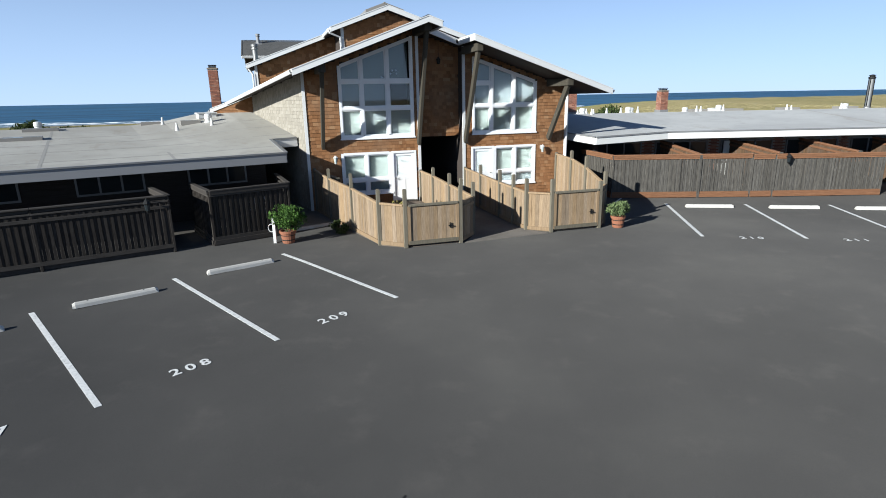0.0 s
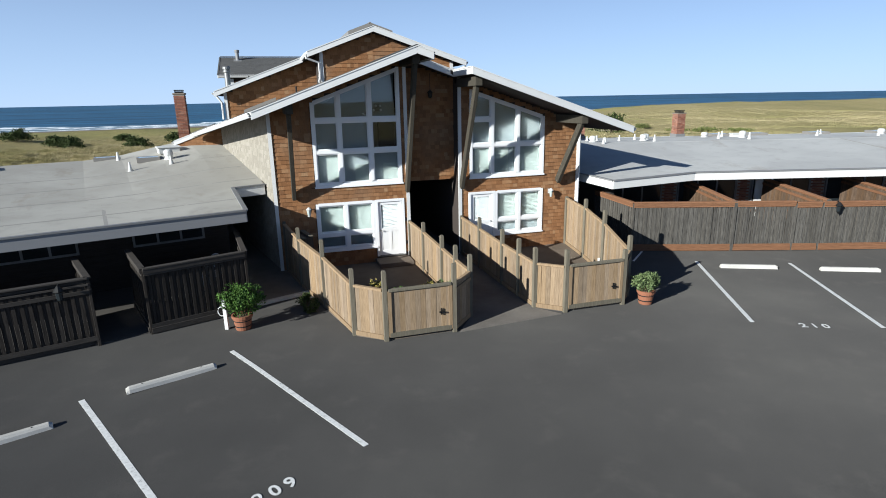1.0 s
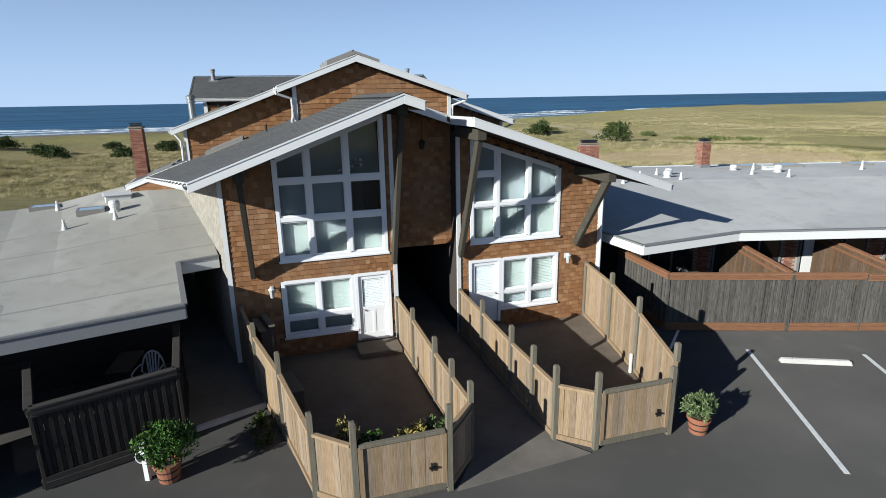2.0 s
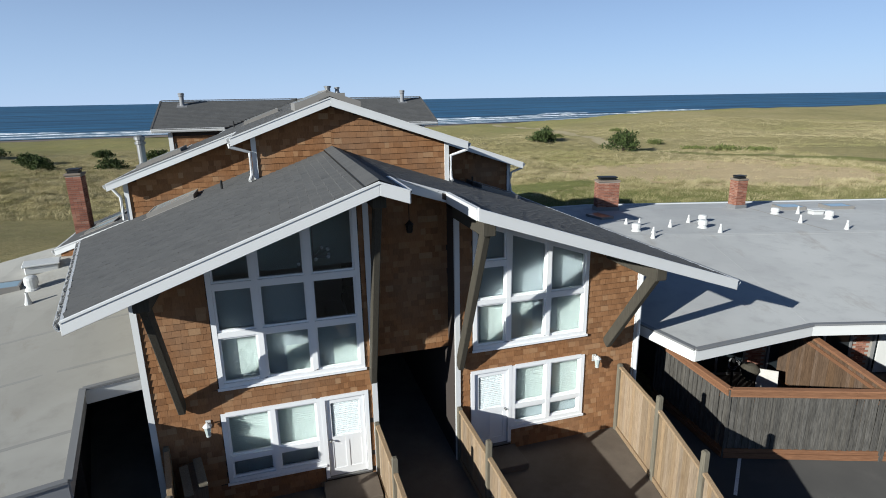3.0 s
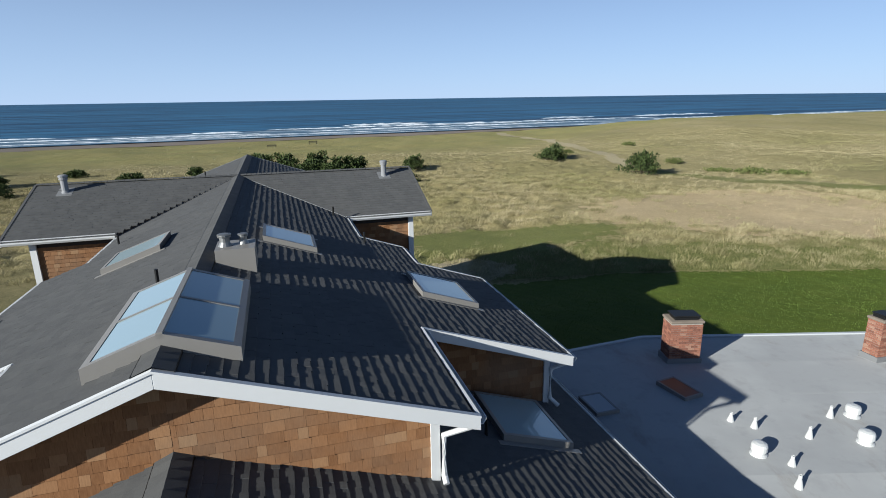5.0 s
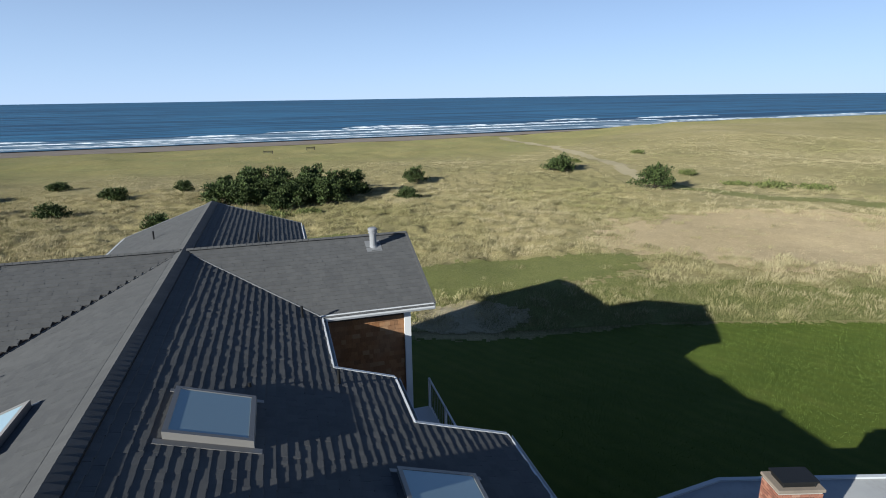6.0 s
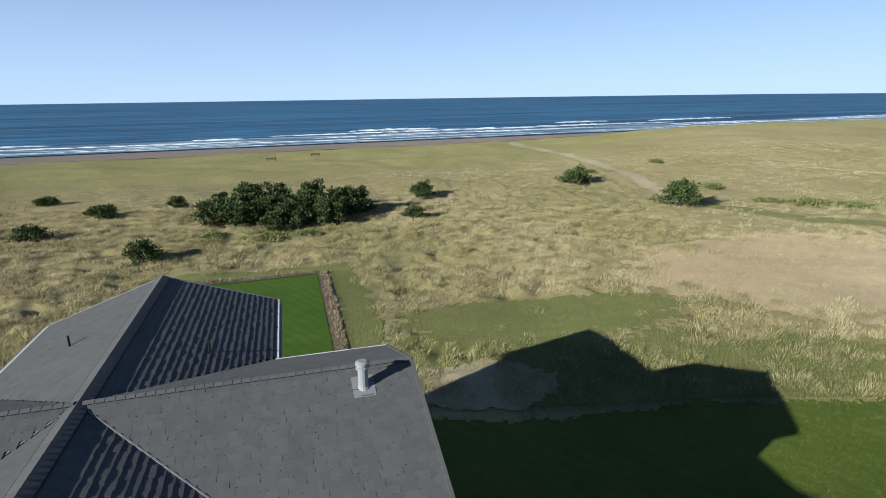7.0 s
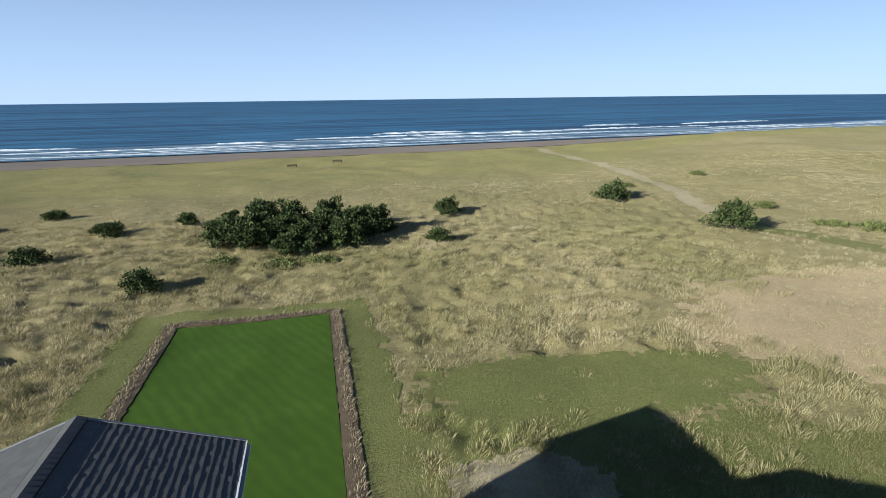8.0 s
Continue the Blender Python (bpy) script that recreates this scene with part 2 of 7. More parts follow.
def make_straw():
    m = mat("marram_grass", (0.4, 0.34, 0.18), 0.9, spec=0.1)
    big = noise_of(m, where(m), 0.03, 4, 0.6)
    own = island(m)
    dry = ramp(m, own, [(0.0, (0.36, 0.30, 0.16)), (0.5, (0.43, 0.365, 0.205)), (1.0, (0.50, 0.435, 0.265))])
    green = ramp(m, own, [(0.0, (0.22, 0.21, 0.08)), (0.6, (0.31, 0.28, 0.125)), (1.0, (0.40, 0.355, 0.185))])
    c = mixed(m, ramp(m, big, [(0.40, (0, 0, 0)), (0.56, (1, 1, 1))]), green, dry)
    # clump shadows painted in: blades turn darker in patches of tuft size
    tuft_shade = noise_of(m, where(m), 0.55, 4, 0.6)
    return coloured(m, mixed(m, ramp(m, tuft_shade, [(0.40, (0.8, 0.8, 0.8)), (0.52, (0, 0, 0))]), c, (0.17, 0.155, 0.065)))


ASPHALT, LINE = make_asphalt(), make_line_paint()
WHITE = make_paint("white_trim_paint", (0.64, 0.64, 0.63))
# white fascia greyed to carry its shade in the colour; wing flues share it
FASCIA_DIM = make_paint("fascia_shade_and_flue_grey", (0.25, 0.25, 0.255))
CREAM = make_paint("cream_fascia_paint", (0.66, 0.655, 0.63))
GREY_FASCIA = make_paint("pale_fascia_paint", (0.52, 0.54, 0.55))
FRAME = make_paint("white_vinyl", (0.82, 0.82, 0.82), 0.1, 0.4)
SHINGLE, SHINGLE_ONE, SILVER = make_shingle("cedar_shingle", False), make_shingle("cedar_shingle_single", True), make_grey_shingle()
ROOFING = make_roofing()
RIDGE = make_roofing("ridge_shingle", 0.085)
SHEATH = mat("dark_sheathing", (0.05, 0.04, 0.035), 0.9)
MEMBRANE_WARM = make_membrane("stained_membrane", (0.40, 0.385, 0.345), (0.32, 0.305, 0.27))
MEMBRANE = make_membrane("roof_membrane", (0.395, 0.395, 0.385), (0.33, 0.33, 0.325))
SEAM = make_paint("membrane_lap", (0.31, 0.30, 0.275), 0.6, 0.9)
PARAPET = make_paint("dark_edge_flashing", (0.2, 0.2, 0.2))
FENCE_NEW = make_wood("fresh_cedar_board", (0.19, 0.125, 0.07), (0.35, 0.255, 0.155), "z")
POST_GREY = make_wood("weathered_post", (0.085, 0.075, 0.055), (0.18, 0.16, 0.12), "z")
RAIL_RED = make_wood("redwood_rail", (0.115, 0.055, 0.028), (0.26, 0.13, 0.068), "x")
TIMBER = make_wood("grey_stained_timber", (0.034, 0.030, 0.023), (0.072, 0.064, 0.049), "z")
BRICK, BRICK_ONE = make_brick("brick"), make_brick("brick_single", True)
MORTAR = make_concrete("mortar", (0.36, 0.33, 0.29))
CONCRETE = make_concrete("path_concrete", (0.16, 0.145, 0.128))
PATIO = make_concrete("patio_concrete", (0.15, 0.122, 0.096))
# patio concrete of the units, with their shade put into the colour
PATIO_DARK = make_concrete("shaded_patio_concrete", (0.085, 0.078, 0.070))
PATH_PALE = make_concrete("pale_path_concrete", (0.19, 0.175, 0.15))
KERB = make_concrete("cast_concrete", (0.56, 0.54, 0.50))
GLASS = make_glass("window_glass")
# opaque glazing; the pale reflected sky is part of the base colour
SKYGLASS = mat("sky_reflection_glazing", (0.29, 0.38, 0.41), 0.08, spec=0.7)
BLIND = make_paint("blind_slats", (0.42, 0.47, 0.45), 0.1, 0.6)
ROOM = make_paint("room_plaster", (0.5, 0.48, 0.45), 0.1, 0.9)
METAL = mat("galvanised_metal", (0.26, 0.26, 0.255), 0.5, 0.7)
DARK_METAL = mat("black_iron", (0.02, 0.02, 0.02), 0.5, 0.4)
VENT_WHITE = make_paint("white_pipe", (0.6, 0.6, 0.58), 0.3)
TERRACOTTA = make_paint("terracotta_pot", (0.27, 0.11, 0.06), 0.4, 0.8)
GROUND, LAWN, SAND, SEA, FOAM = make_ground(), make_lawn(tone=0.80), make_sand(), make_sea(), make_foam()
STRAW = make_straw()
LAWN_STRIPED = make_lawn("striped_lawn", 0.42, 4.0, 1.65, 0.54)
PINE = make_leaf("pine_needles", (0.018, 0.028, 0.008), (0.056, 0.078, 0.022))
SHRUB = make_leaf("shrub_leaf", (0.022, 0.055, 0.010), (0.075, 0.145, 0.028))
SOIL = make_concrete("garden_soil", (0.125, 0.092, 0.06))
BARK = make_wood("bark", (0.05, 0.04, 0.03), (0.13, 0.1, 0.075))
PLASTIC = mat("white_plastic", (0.75, 0.75, 0.75), 0.4)
# ---- mesh tools ----
def mesh_of(name, bm, material):
    me = bpy.data.meshes.new(name)
    bm.normal_update()
    bm.to_mesh(me)
    bm.free()
    me.materials.append(material)
    return me


def part(name, bm, material, parent=None, label=""):
    """Links a bmesh as one mesh object under a thing or under a part."""
    ob = new(name, mesh_of(name, bm, material))
    ob.parent = parent
    return tagged(ob, label)


def thing(name, m=None, label="", category="", group="", kind=""):
    ob = new(name)
    if m is not None:
        ob.matrix_world = m
    return tagged(ob, label, category, group, kind)


def raw(name, verts, faces, material, parent=None, label=""):
    me = bpy.data.meshes.new(name)
    me.from_pydata(verts, [], faces)
    me.materials.append(material)
    ob = new(name, me)
    ob.parent = parent
    return tagged(ob, label)


BOX_FACES = ((0, 3, 2, 1), (4, 5, 6, 7), (0, 1, 5, 4), (1, 2, 6, 5), (2, 3, 7, 6), (3, 0, 4, 7))


def hexa(bm, c):
    """Eight corners: four below, four above, each ring anticlockwise."""
    v = [bm.verts.new(p) for p in c]
    for f in BOX_FACES:
        bm.faces.new([v[i] for i in f])
    return v


def box(bm, x0, x1, y0, y1, z0, z1):
    return hexa(bm, [(x0, y0, z0), (x1, y0, z0), (x1, y1, z0), (x0, y1, z0), (x0, y0, z1), (x1, y0, z1), (x1, y1, z1), (x0, y1, z1)])


def beam(bm, a, b, w, h, down=0.0):
    """A bar from a to b with upright sides, w wide and h high; its top lies 'down' below the line."""
    a, b = Vector(a), Vector(b)
    d = b - a
    s = Vector((-d.y, d.x, 0))
    s = s.normalized() * w / 2 if s.length > 1e-6 else Vector((w / 2, 0, 0))
    lo, hi = Vector((0, 0, -down - h)), Vector((0, 0, -down))
    return hexa(bm, [a - s + lo, b - s + lo, b + s + lo, a + s + lo, a - s + hi, b - s + hi, b + s + hi, a + s + hi])


def stick(bm, a, b, w, t):
    """A square bar between two points, for struts and rails at any slant."""
    a, b = Vector(a), Vector(b)
    d = (b - a).normalized()
    s = d.cross(Vector((0, 0, 1)))
    s = s.normalized() if s.length > 1e-4 else Vector((1, 0, 0))
    n = s.cross(d).normalized()
    s, n = s * w / 2, n * t / 2
    return hexa(bm, [a - s - n, a + s - n, a + s + n, a - s + n, b - s - n, b + s - n, b + s + n, b - s + n])


def prism(bm, plan, lo, hi):
    """Plan polygon (anticlockwise) between two heights; lo and hi are numbers or functions of x, y."""
    f = lambda g, p: g(*p) if callable(g) else g
    a = [bm.verts.new((*p, f(lo, p))) for p in plan]
    b = [bm.verts.new((*p, f(hi, p))) for p in plan]
    n = len(plan)
    bm.faces.new(a[::-1])
    bm.faces.new(b)
    for i in range(n):
        bm.faces.new((a[i], a[(i + 1) % n], b[(i + 1) % n], b[i]))


def tube(bm, pts, r, sides=8, cap=True):
    """A round pipe along points; r is one radius or one for each point."""
    rings = []
    for i, p in enumerate(pts):
        p = Vector(p)
        d = (Vector(pts[min(i + 1, len(pts) - 1)]) - Vector(pts[max(i - 1, 0)])).normalized()
        s = d.orthogonal().normalized() if abs(d.z) > 0.99 else d.cross(Vector((0, 0, 1))).normalized()
        n = d.cross(s)
        q = r[i] if isinstance(r, (list, tuple)) else r
        rings.append([bm.verts.new(p + q * (math.cos(k) * s + math.sin(k) * n)) for k in (2 * math.pi * j / sides for j in range(sides))])
    for a, b in zip(rings, rings[1:]):
        for j in range(sides):
            bm.faces.new((a[j], a[(j + 1) % sides], b[(j + 1) % sides], b[j]))
    if cap:
        bm.faces.new(rings[0][::-1])
        bm.faces.new(rings[-1])


def lathe(bm, profile, sides=16, at=(0, 0, 0)):
    rings = [[bm.verts.new((at[0] + r * math.cos(2 * math.pi * j / sides), at[1] + r * math.sin(2 * math.pi * j / sides), at[2] + z)) for j in range(sides)] for r, z in profile]
    for a, b in zip(rings, rings[1:]):
        for j in range(sides):
            bm.faces.new((a[j], a[(j + 1) % sides], b[(j + 1) % sides], b[j]))
    bm.faces.new(rings[0][::-1])
    bm.faces.new(rings[-1])


def softened(ob, width=0.012):
    b = ob.modifiers.new("worn_edges", "BEVEL")
    b.width, b.segments, b.limit_method = width, 1, "ANGLE"
    return ob


# ---- the land, from the car park down to the sea ----
def smooth(a, b, x):
    t = min(1.0, max(0.0, (x - a) / (b - a)))
    return t * t * (3 - 2 * t)


def shore(x, y):
    """Distance towards the sea; the water's edge lies at 306."""
    return -0.39 * x + 0.92 * y


def belt(x, y):
    """Low green meadow between the rank grass and the marram; 1 in its middle, 0 at its edge."""
    return 1.0 - ((x - 7.5 - 0.5 * (y - 78)) / 11.5) ** 2 - ((y - 77.5) / 5.2) ** 2


def hummocks(x, y):
    """Small grassy mounds of the dunes; none on the mown and trodden ground."""
    a, b = x + 1.116, y - 24.17
    u, v = 0.9563 * a + 0.2924 * b, -0.2924 * a + 0.9563 * b
    k = smooth(66, 70, y) * (1 - smooth(118, 150, shore(x, y)))
    if k <= 0:
        return 0.0
    k *= max(smooth(10.8, 13, abs(u)), smooth(70.5, 73, v))
    k *= 1 - smooth(0, 4, x) * (1 - smooth(74, 78, y))
    k *= smooth(1.15, 1.5, ((x - 38) / 21) ** 2 + ((y - 89) / 15.0) ** 2)
    k *= 1 - smooth(30, 36, x) * smooth(92, 98, y)
    k *= smooth(0.15, -0.15, belt(x, y))
    return k * (0.34 * noise.noise((x * 0.30, y * 0.36, 6.0)) + 0.40 * noise.noise((x * 0.72, y * 0.72, 2.0)))


def land(x, y):
    z = -0.25 - 0.034 * max(0.0, min(80.0, 15.5 - y)) - (1.55 - 0.6 * smooth(4, 18, x) * smooth(110, 70, y)) * smooth(46, 66, y)
    s = shore(x, y)
    z += -1.4 * smooth(150, 245, s) - 2.4 * smooth(246, 300, s)
    if y > 60:
        k = smooth(66, 85, y) * (1 - smooth(235, 250, s))
        z += k * (0.9 * noise.noise((x * 0.035, y * 0.05, 0.3)) + 0.35 * noise.noise((x * 0.12, y * 0.14, 4.1)))
        z += hummocks(x, y)
        z += 3.5 * smooth(25, 110, x) * smooth(120, 190, s) * (1 - smooth(236, 252, s))
    return z


def sheet(name, xs, ys, height, material, kind, label, category, keep=None):
    verts, faces, index = [], [], {}
    for j, y in enumerate(ys):
        for i, x in enumerate(xs):
            index[i, j] = len(verts)
            verts.append((x, y, height(x, y)))
    for j in range(len(ys) - 1):
        for i in range(len(xs) - 1):
            if keep is None or keep((xs[i] + xs[i + 1]) / 2, (ys[j] + ys[j + 1]) / 2):
                faces.append((index[i, j], index[i + 1, j], index[i + 1, j + 1], index[i, j + 1]))
    ob = raw(name, verts, faces, material)
    for p in ob.data.polygons:
        p.use_smooth = True
    return tagged(ob, label, category, kind=kind)


def steps(*runs):
    out = []
    for a, b, d in runs:
        n = max(1, round((b - a) / d))
        out += [a + (b - a) * i / n for i in range(n)]
    return out + [runs[-1][1]]


def wide_ground(x, y):
    s = shore(x, y)
    return land(x, y) if s < 305 else land(x, y) - 12 * smooth(312, 420, s)


GX = steps((-2600, -400, 275), (-400, -120, 20), (-120, -76, 2.0), (-76, 66, 0.45), (66, 120, 2.0), (120, 400, 14), (400, 2600, 275))
GY = steps((-2000, -100, 190), (-100, 40, 10), (40, 64, 2.0), (64, 125, 0.5), (125, 140, 0.9), (140, 200, 2.0), (200, 420, 4), (420, 3000, 215))
sheet("ground", GX, GY, wide_ground, GROUND, "structure", "rolling dune turf of straw and olive tones", "ground")

# beach: a strip that follows the water's edge
def along(s, q):
    """The point s towards the sea and q along the shore."""
    return (-0.39 * s + 0.92 * q, 0.92 * s + 0.39 * q)


def shore_strip(name, s0, s1, q0, q1, ds, dq, height, material, kind, label, category, wobble=0.0):
    verts, faces = [], []
    S, Q = steps((s0, s1, ds)), steps((q0, q1, dq))
    for s in S:
        for q in Q:
            edge = 1.0 if s in (S[0],) else 0.0
            x, y = along(s + edge * wobble * noise.noise((q * 0.02, s, 1.0)), q)
            verts.append((x, y, height(x, y, s)))
    n = len(Q)
    for j in range(len(S) - 1):
        for i in range(n - 1):
            faces.append((j * n + i, j * n + i + 1, (j + 1) * n + i + 1, (j + 1) * n + i))
    ob = raw(name, verts, faces, material)
    for p in ob.data.polygons:
        p.use_smooth = True
    return tagged(ob, label, category, kind=kind)


shore_strip("beach", 241, 318, -700, 1200, 4, 12, lambda x, y, s: wide_ground(x, y) + 0.06, SAND, "structure", "damp brown sand beach below the dunes", "beach", 7.0)
SEA_Z = -5.15
water = shore_strip("water", 296, 4700, -4600, 4600, 250, 280, lambda x, y, s: SEA_Z + 6.0 * smooth(1200, 4700, s), SEA, "structure", "deep blue ocean with low swell to the horizon", "sea")

SHALLOW = mat("shallow_surf_water", (0.2, 0.25, 0.28), 0.5, spec=0.3)
_v = where(SHALLOW)
_m = node(SHALLOW, "Mapping")
_m.inputs["Rotation"].default_value = (0, 0, -math.atan2(0.39, 0.92))
_m.inputs["Scale"].default_value = (0.012, 0.15, 1)
link(SHALLOW, _v, _m.inputs["Vector"])
_f = noise_of(SHALLOW, _m.outputs["Vector"], 1.0, 7, 0.68)
coloured(SHALLOW, ramp(SHALLOW, _f, [(0.38, (0.035, 0.085, 0.14)), (0.5, (0.085, 0.15, 0.21)), (0.57, (0.26, 0.33, 0.37)), (0.66, (0.66, 0.70, 0.73))]))
shore_strip("shallows", 298, 353, -900, 1500, 5, 15, lambda x, y, s: SEA_Z + 0.02, SHALLOW, "structure", "pale foamy shallows behind the beach", "sea", 6.0)

# lines of surf: low swells with broken crests, thicker near the beach
def surf(seed, s, q0, q1, width, height):
    r = random.Random(seed)
    verts, faces = [], []
    n = int((q1 - q0) / 3)
    for i in range(n + 1):
        q = q0 + (q1 - q0) * i / n
        end = max(0.0, math.sin(math.pi * i / n)) ** 0.4
        mid = s + 5 * noise.noise((q * 0.012, seed * 3.1, 0)) + 1.2 * noise.noise((q * 0.1, seed, 2))
        w = width * end * (0.55 + 0.6 * abs(noise.noise((q * 0.05, seed * 1.7, 5)))) + 0.05
        for k, (a, b) in enumerate(((-0.5, 0.02), (-0.25, 0.6), (0.05, 1.0), (0.5, 0.03))):
            x, y = along(mid + a * w, q)
            verts.append((x, y, SEA_Z + 0.03 + b * height * end * (0.7 + 0.5 * r.random())))
    for i in range(n):
        for k in range(3):
            a = 4 * i + k
            faces.append((a, a + 4, a + 5, a + 1))
    ob = raw("surf_line", verts, faces, FOAM)
    return tagged(ob, "white broken crest of a wave near the beach", "wave", "breaking waves", "structure")


for seed, (s, q0, q1, w, h) in enumerate((
        (303, -420, -60, 4, 0.2), (304, -70, 330, 3, 0.15), (305, 300, 760, 4, 0.2), (311, -380, -170, 3, 0.3), (316, -60, 190, 3, 0.3), (314, 210, 430, 4, 0.3), (325, -420, -250, 4, 0.5),
        (322, -210, -130, 3, 0.4), (331, -90, 20, 3, 0.5), (335, 60, 250, 4, 0.6), (330, 290, 520, 5, 0.6), (346, -420, -330, 5, 0.7), (341, -290, -262, 4, 0.7), (352, -175, -60, 5, 0.8), (349, 0, 30, 4, 0.7),
        (362, 40, 330, 6, 0.9), (371, -130, -104, 6, 0.9), (384, 90, 150, 7, 1.0), (391, 330, 420, 7, 1.0), (345, 430, 760, 6, 0.6), (410, -330, -296, 7, 0.9), (322, 540, 900, 6, 0.4),
        (309, -120, 60, 2, 0.2), (340, 300, 400, 3, 0.5), (402, 250, 300, 7, 1.0), (327, -20, 40, 3, 0.4))):
    surf(seed + 1, s, q0, q1, w, h)

# ---- car park ----
bm = bmesh.new()
def lot(x, y):
    """The asphalt falls a little towards its middle."""
    return -0.028 * max(0.0, 15.5 - y)


verts = [bm.verts.new((x, y, lot(x, y))) for x, y in ((-70, -60), (70, -60), (70, 15.5), (-20.6, 15.5), (-29.5, 10.0), (-70, 10.0))]
top = [bm.verts.new((x, y, 0.0)) for x, y in ((70, 29.5), (7.5, 29.5), (6.5, 27.0), (-3, 23.5), (-9, 22.8))]
bm.faces.new(verts)
bm.faces.new([verts[3], verts[2], *top])
tagged(part("car_park", bm, ASPHALT), "dark sealed asphalt car park with faint stains", "pavement", kind="structure")


def stripe(a, b, w=0.11):
    bm = bmesh.new()
    a, b = Vector(a), Vector(b)
    knots = [a, b] if (a.y - 15.5) * (b.y - 15.5) >= 0 else [a, a.lerp(b, (a.y - 15.5) / (a.y - b.y)), b]
    for p, q in zip(knots, knots[1:]):
        beam(bm, (*p, lot(*p) + 0.006), (*q, lot(*q) + 0.006), w, 0.005)
    tagged(part("parking_line", bm, LINE), "worn white painted bay line on the asphalt", "parking line", "bay lines", "structure")


LEFT_BAYS = [((-9.63, 12.01), (-5.70, 8.03)), ((-7.34, 14.21), (-3.44, 10.36)), ((-5.00, 16.37), (-1.19, 12.55)), ((-11.95, 9.83), (-8.0, 5.85)), ((-14.25, 7.65), (-10.3, 3.67))]
RIGHT_BAYS = [((9.37, 23.20), (8.39, 17.59)), ((12.49, 22.77), (11.46, 17.07)), ((15.68, 22.32), (14.62, 16.6)), ((18.85, 21.86), (17.8, 16.2)), ((22.0, 21.4), (21.0, 15.7))]
for a, b in LEFT_BAYS + RIGHT_BAYS:
    stripe(a, b)
stripe((7.93, 24.68), (7.15, 23.35), 0.075)


def wheel_stop(cx, cy, turn):
    ob = thing("wheel_stop", pose(cx, cy, lot(cx, cy), 0, 0, turn), "pale cast concrete wheel stop on the asphalt", "wheel stop", "wheel stops")
    bm = bmesh.new()
    L = 0.92
    ends = []
    for x, k in ((-L, 0.75), (-L + 0.06, 1.0), (L - 0.06, 1.0), (L, 0.75)):
        ends.append([bm.verts.new((x, y * (1 if z < 0.05 else k), z * (1 if z < 0.05 else k))) for y, z in ((-0.085, 0.002), (0.085, 0.002), (0.075, 0.08), (0.045, 0.125), (-0.045, 0.125), (-0.075, 0.08))])
    for a, b in zip(ends, ends[1:]):
        for j in range(6):
            bm.faces.new((a[j], b[j], b[(j + 1) % 6], a[(j + 1) % 6]))
    bm.faces.new(ends[0])
    bm.faces.new(ends[-1][::-1])
    part("block", bm, KERB, ob)
    for x in (-0.6, 0.6):
        bm = bmesh.new()
        lathe(bm, [(0.018, 0.12), (0.018, 0.129), (0.010, 0.131)], 8, (x, 0, 0))
        part("bolt", bm, DARK_METAL, ob)


for (x, y) in ((-8.05, 12.75), (-5.78, 14.98), (-10.3, 10.55), (-12.6, 8.35)):
    wheel_stop(x, y, 36.5)
for (x, y) in ((10.77, 22.28), (13.9, 21.75), (16.95, 21.2), (20.1, 20.75)):
    wheel_stop(x, y, -8)


def bay_number(text, x, y, turn, size):
    c = bpy.data.curves.new("bay_number", "FONT")
    c.body, c.size, c.align_x, c.align_y, c.extrude, c.space_character, c.offset = text, size, "CENTER", "CENTER", 0.001, 1.5, 0.008
    ob = new("bay_number", c)
    ob.matrix_world = Matrix.Translation((x, y, lot(x, y) + 0.008)) @ (pose(0, 0, 0, 1.6, 0, 0) if y < 15 else Matrix.Identity(4)) @ pose(0, 0, 0, 0, 0, turn)
    c.materials.append(LINE)
    tagged(ob, "white stencilled parking bay number on asphalt", "painted number", "bay numbers", "structure")


for text, x, y, turn in (("208", -4.74, 9.29, 43), ("209", -2.5, 11.43, 43), ("207", -7.0, 7.2, 43), ("210", 9.82, 17.25, -8), ("211", 12.82, 16.75, -8), ("212", 16.2, 16.4, -8)):
    bay_number(text, x, y, turn, 0.36)

TAR = make_concrete("tar_seal", (0.02, 0.02, 0.02))
bm = bmesh.new()
pts = [(-0.83, 5.35), (-0.78, 5.5), (-0.69, 5.62), (-0.62, 5.78), (-0.56, 5.9)]
for p, q in zip(pts, pts[1:]):
    beam(bm, (*p, lot(*p) + 0.004), (*q, lot(*q) + 0.004), 0.03, 0.003)
tagged(part("asphalt_crack", bm, TAR), "dark sealed crack in the asphalt", "crack", kind="structure")
# ---- the two-storey house: u runs along its front, v into it ----
HOUSE = pose(-1.116, 24.17, 0, 0, 0, 17.0)
house = thing("beach_house", HOUSE, "two-storey cedar-shingled beach house with white trim", "house")
SL, SR = 0.368, 0.335               # roof pitches, left and right of the ridge
Z1, Z2 = 7.45, 8.88                 # ridges of the front roof and the main roof
SW, VW, ZW = 0.355, 23.4, 8.90      # the cross wing


def roof1(u, v=0):
    return Z1 - (SR * u if u > 0 else -SL * u)


def roof2(u, v=0):
    return Z2 - (SR * u if u > 0 else -SL * u)


def wing(u, v):
    return ZW - SW * abs(v - VW)


THICK = 0.16


def slab(plan, height, name="roof"):
    """A roof slope: dark deck with a soffit, under the shingle courses."""
    bm = bmesh.new()
    prism(bm, plan, lambda x, y: height(x, y) - THICK, lambda x, y: height(x, y) - 0.02)
    return part("roof", bm, SHEATH, house, "dark boarded roof deck")


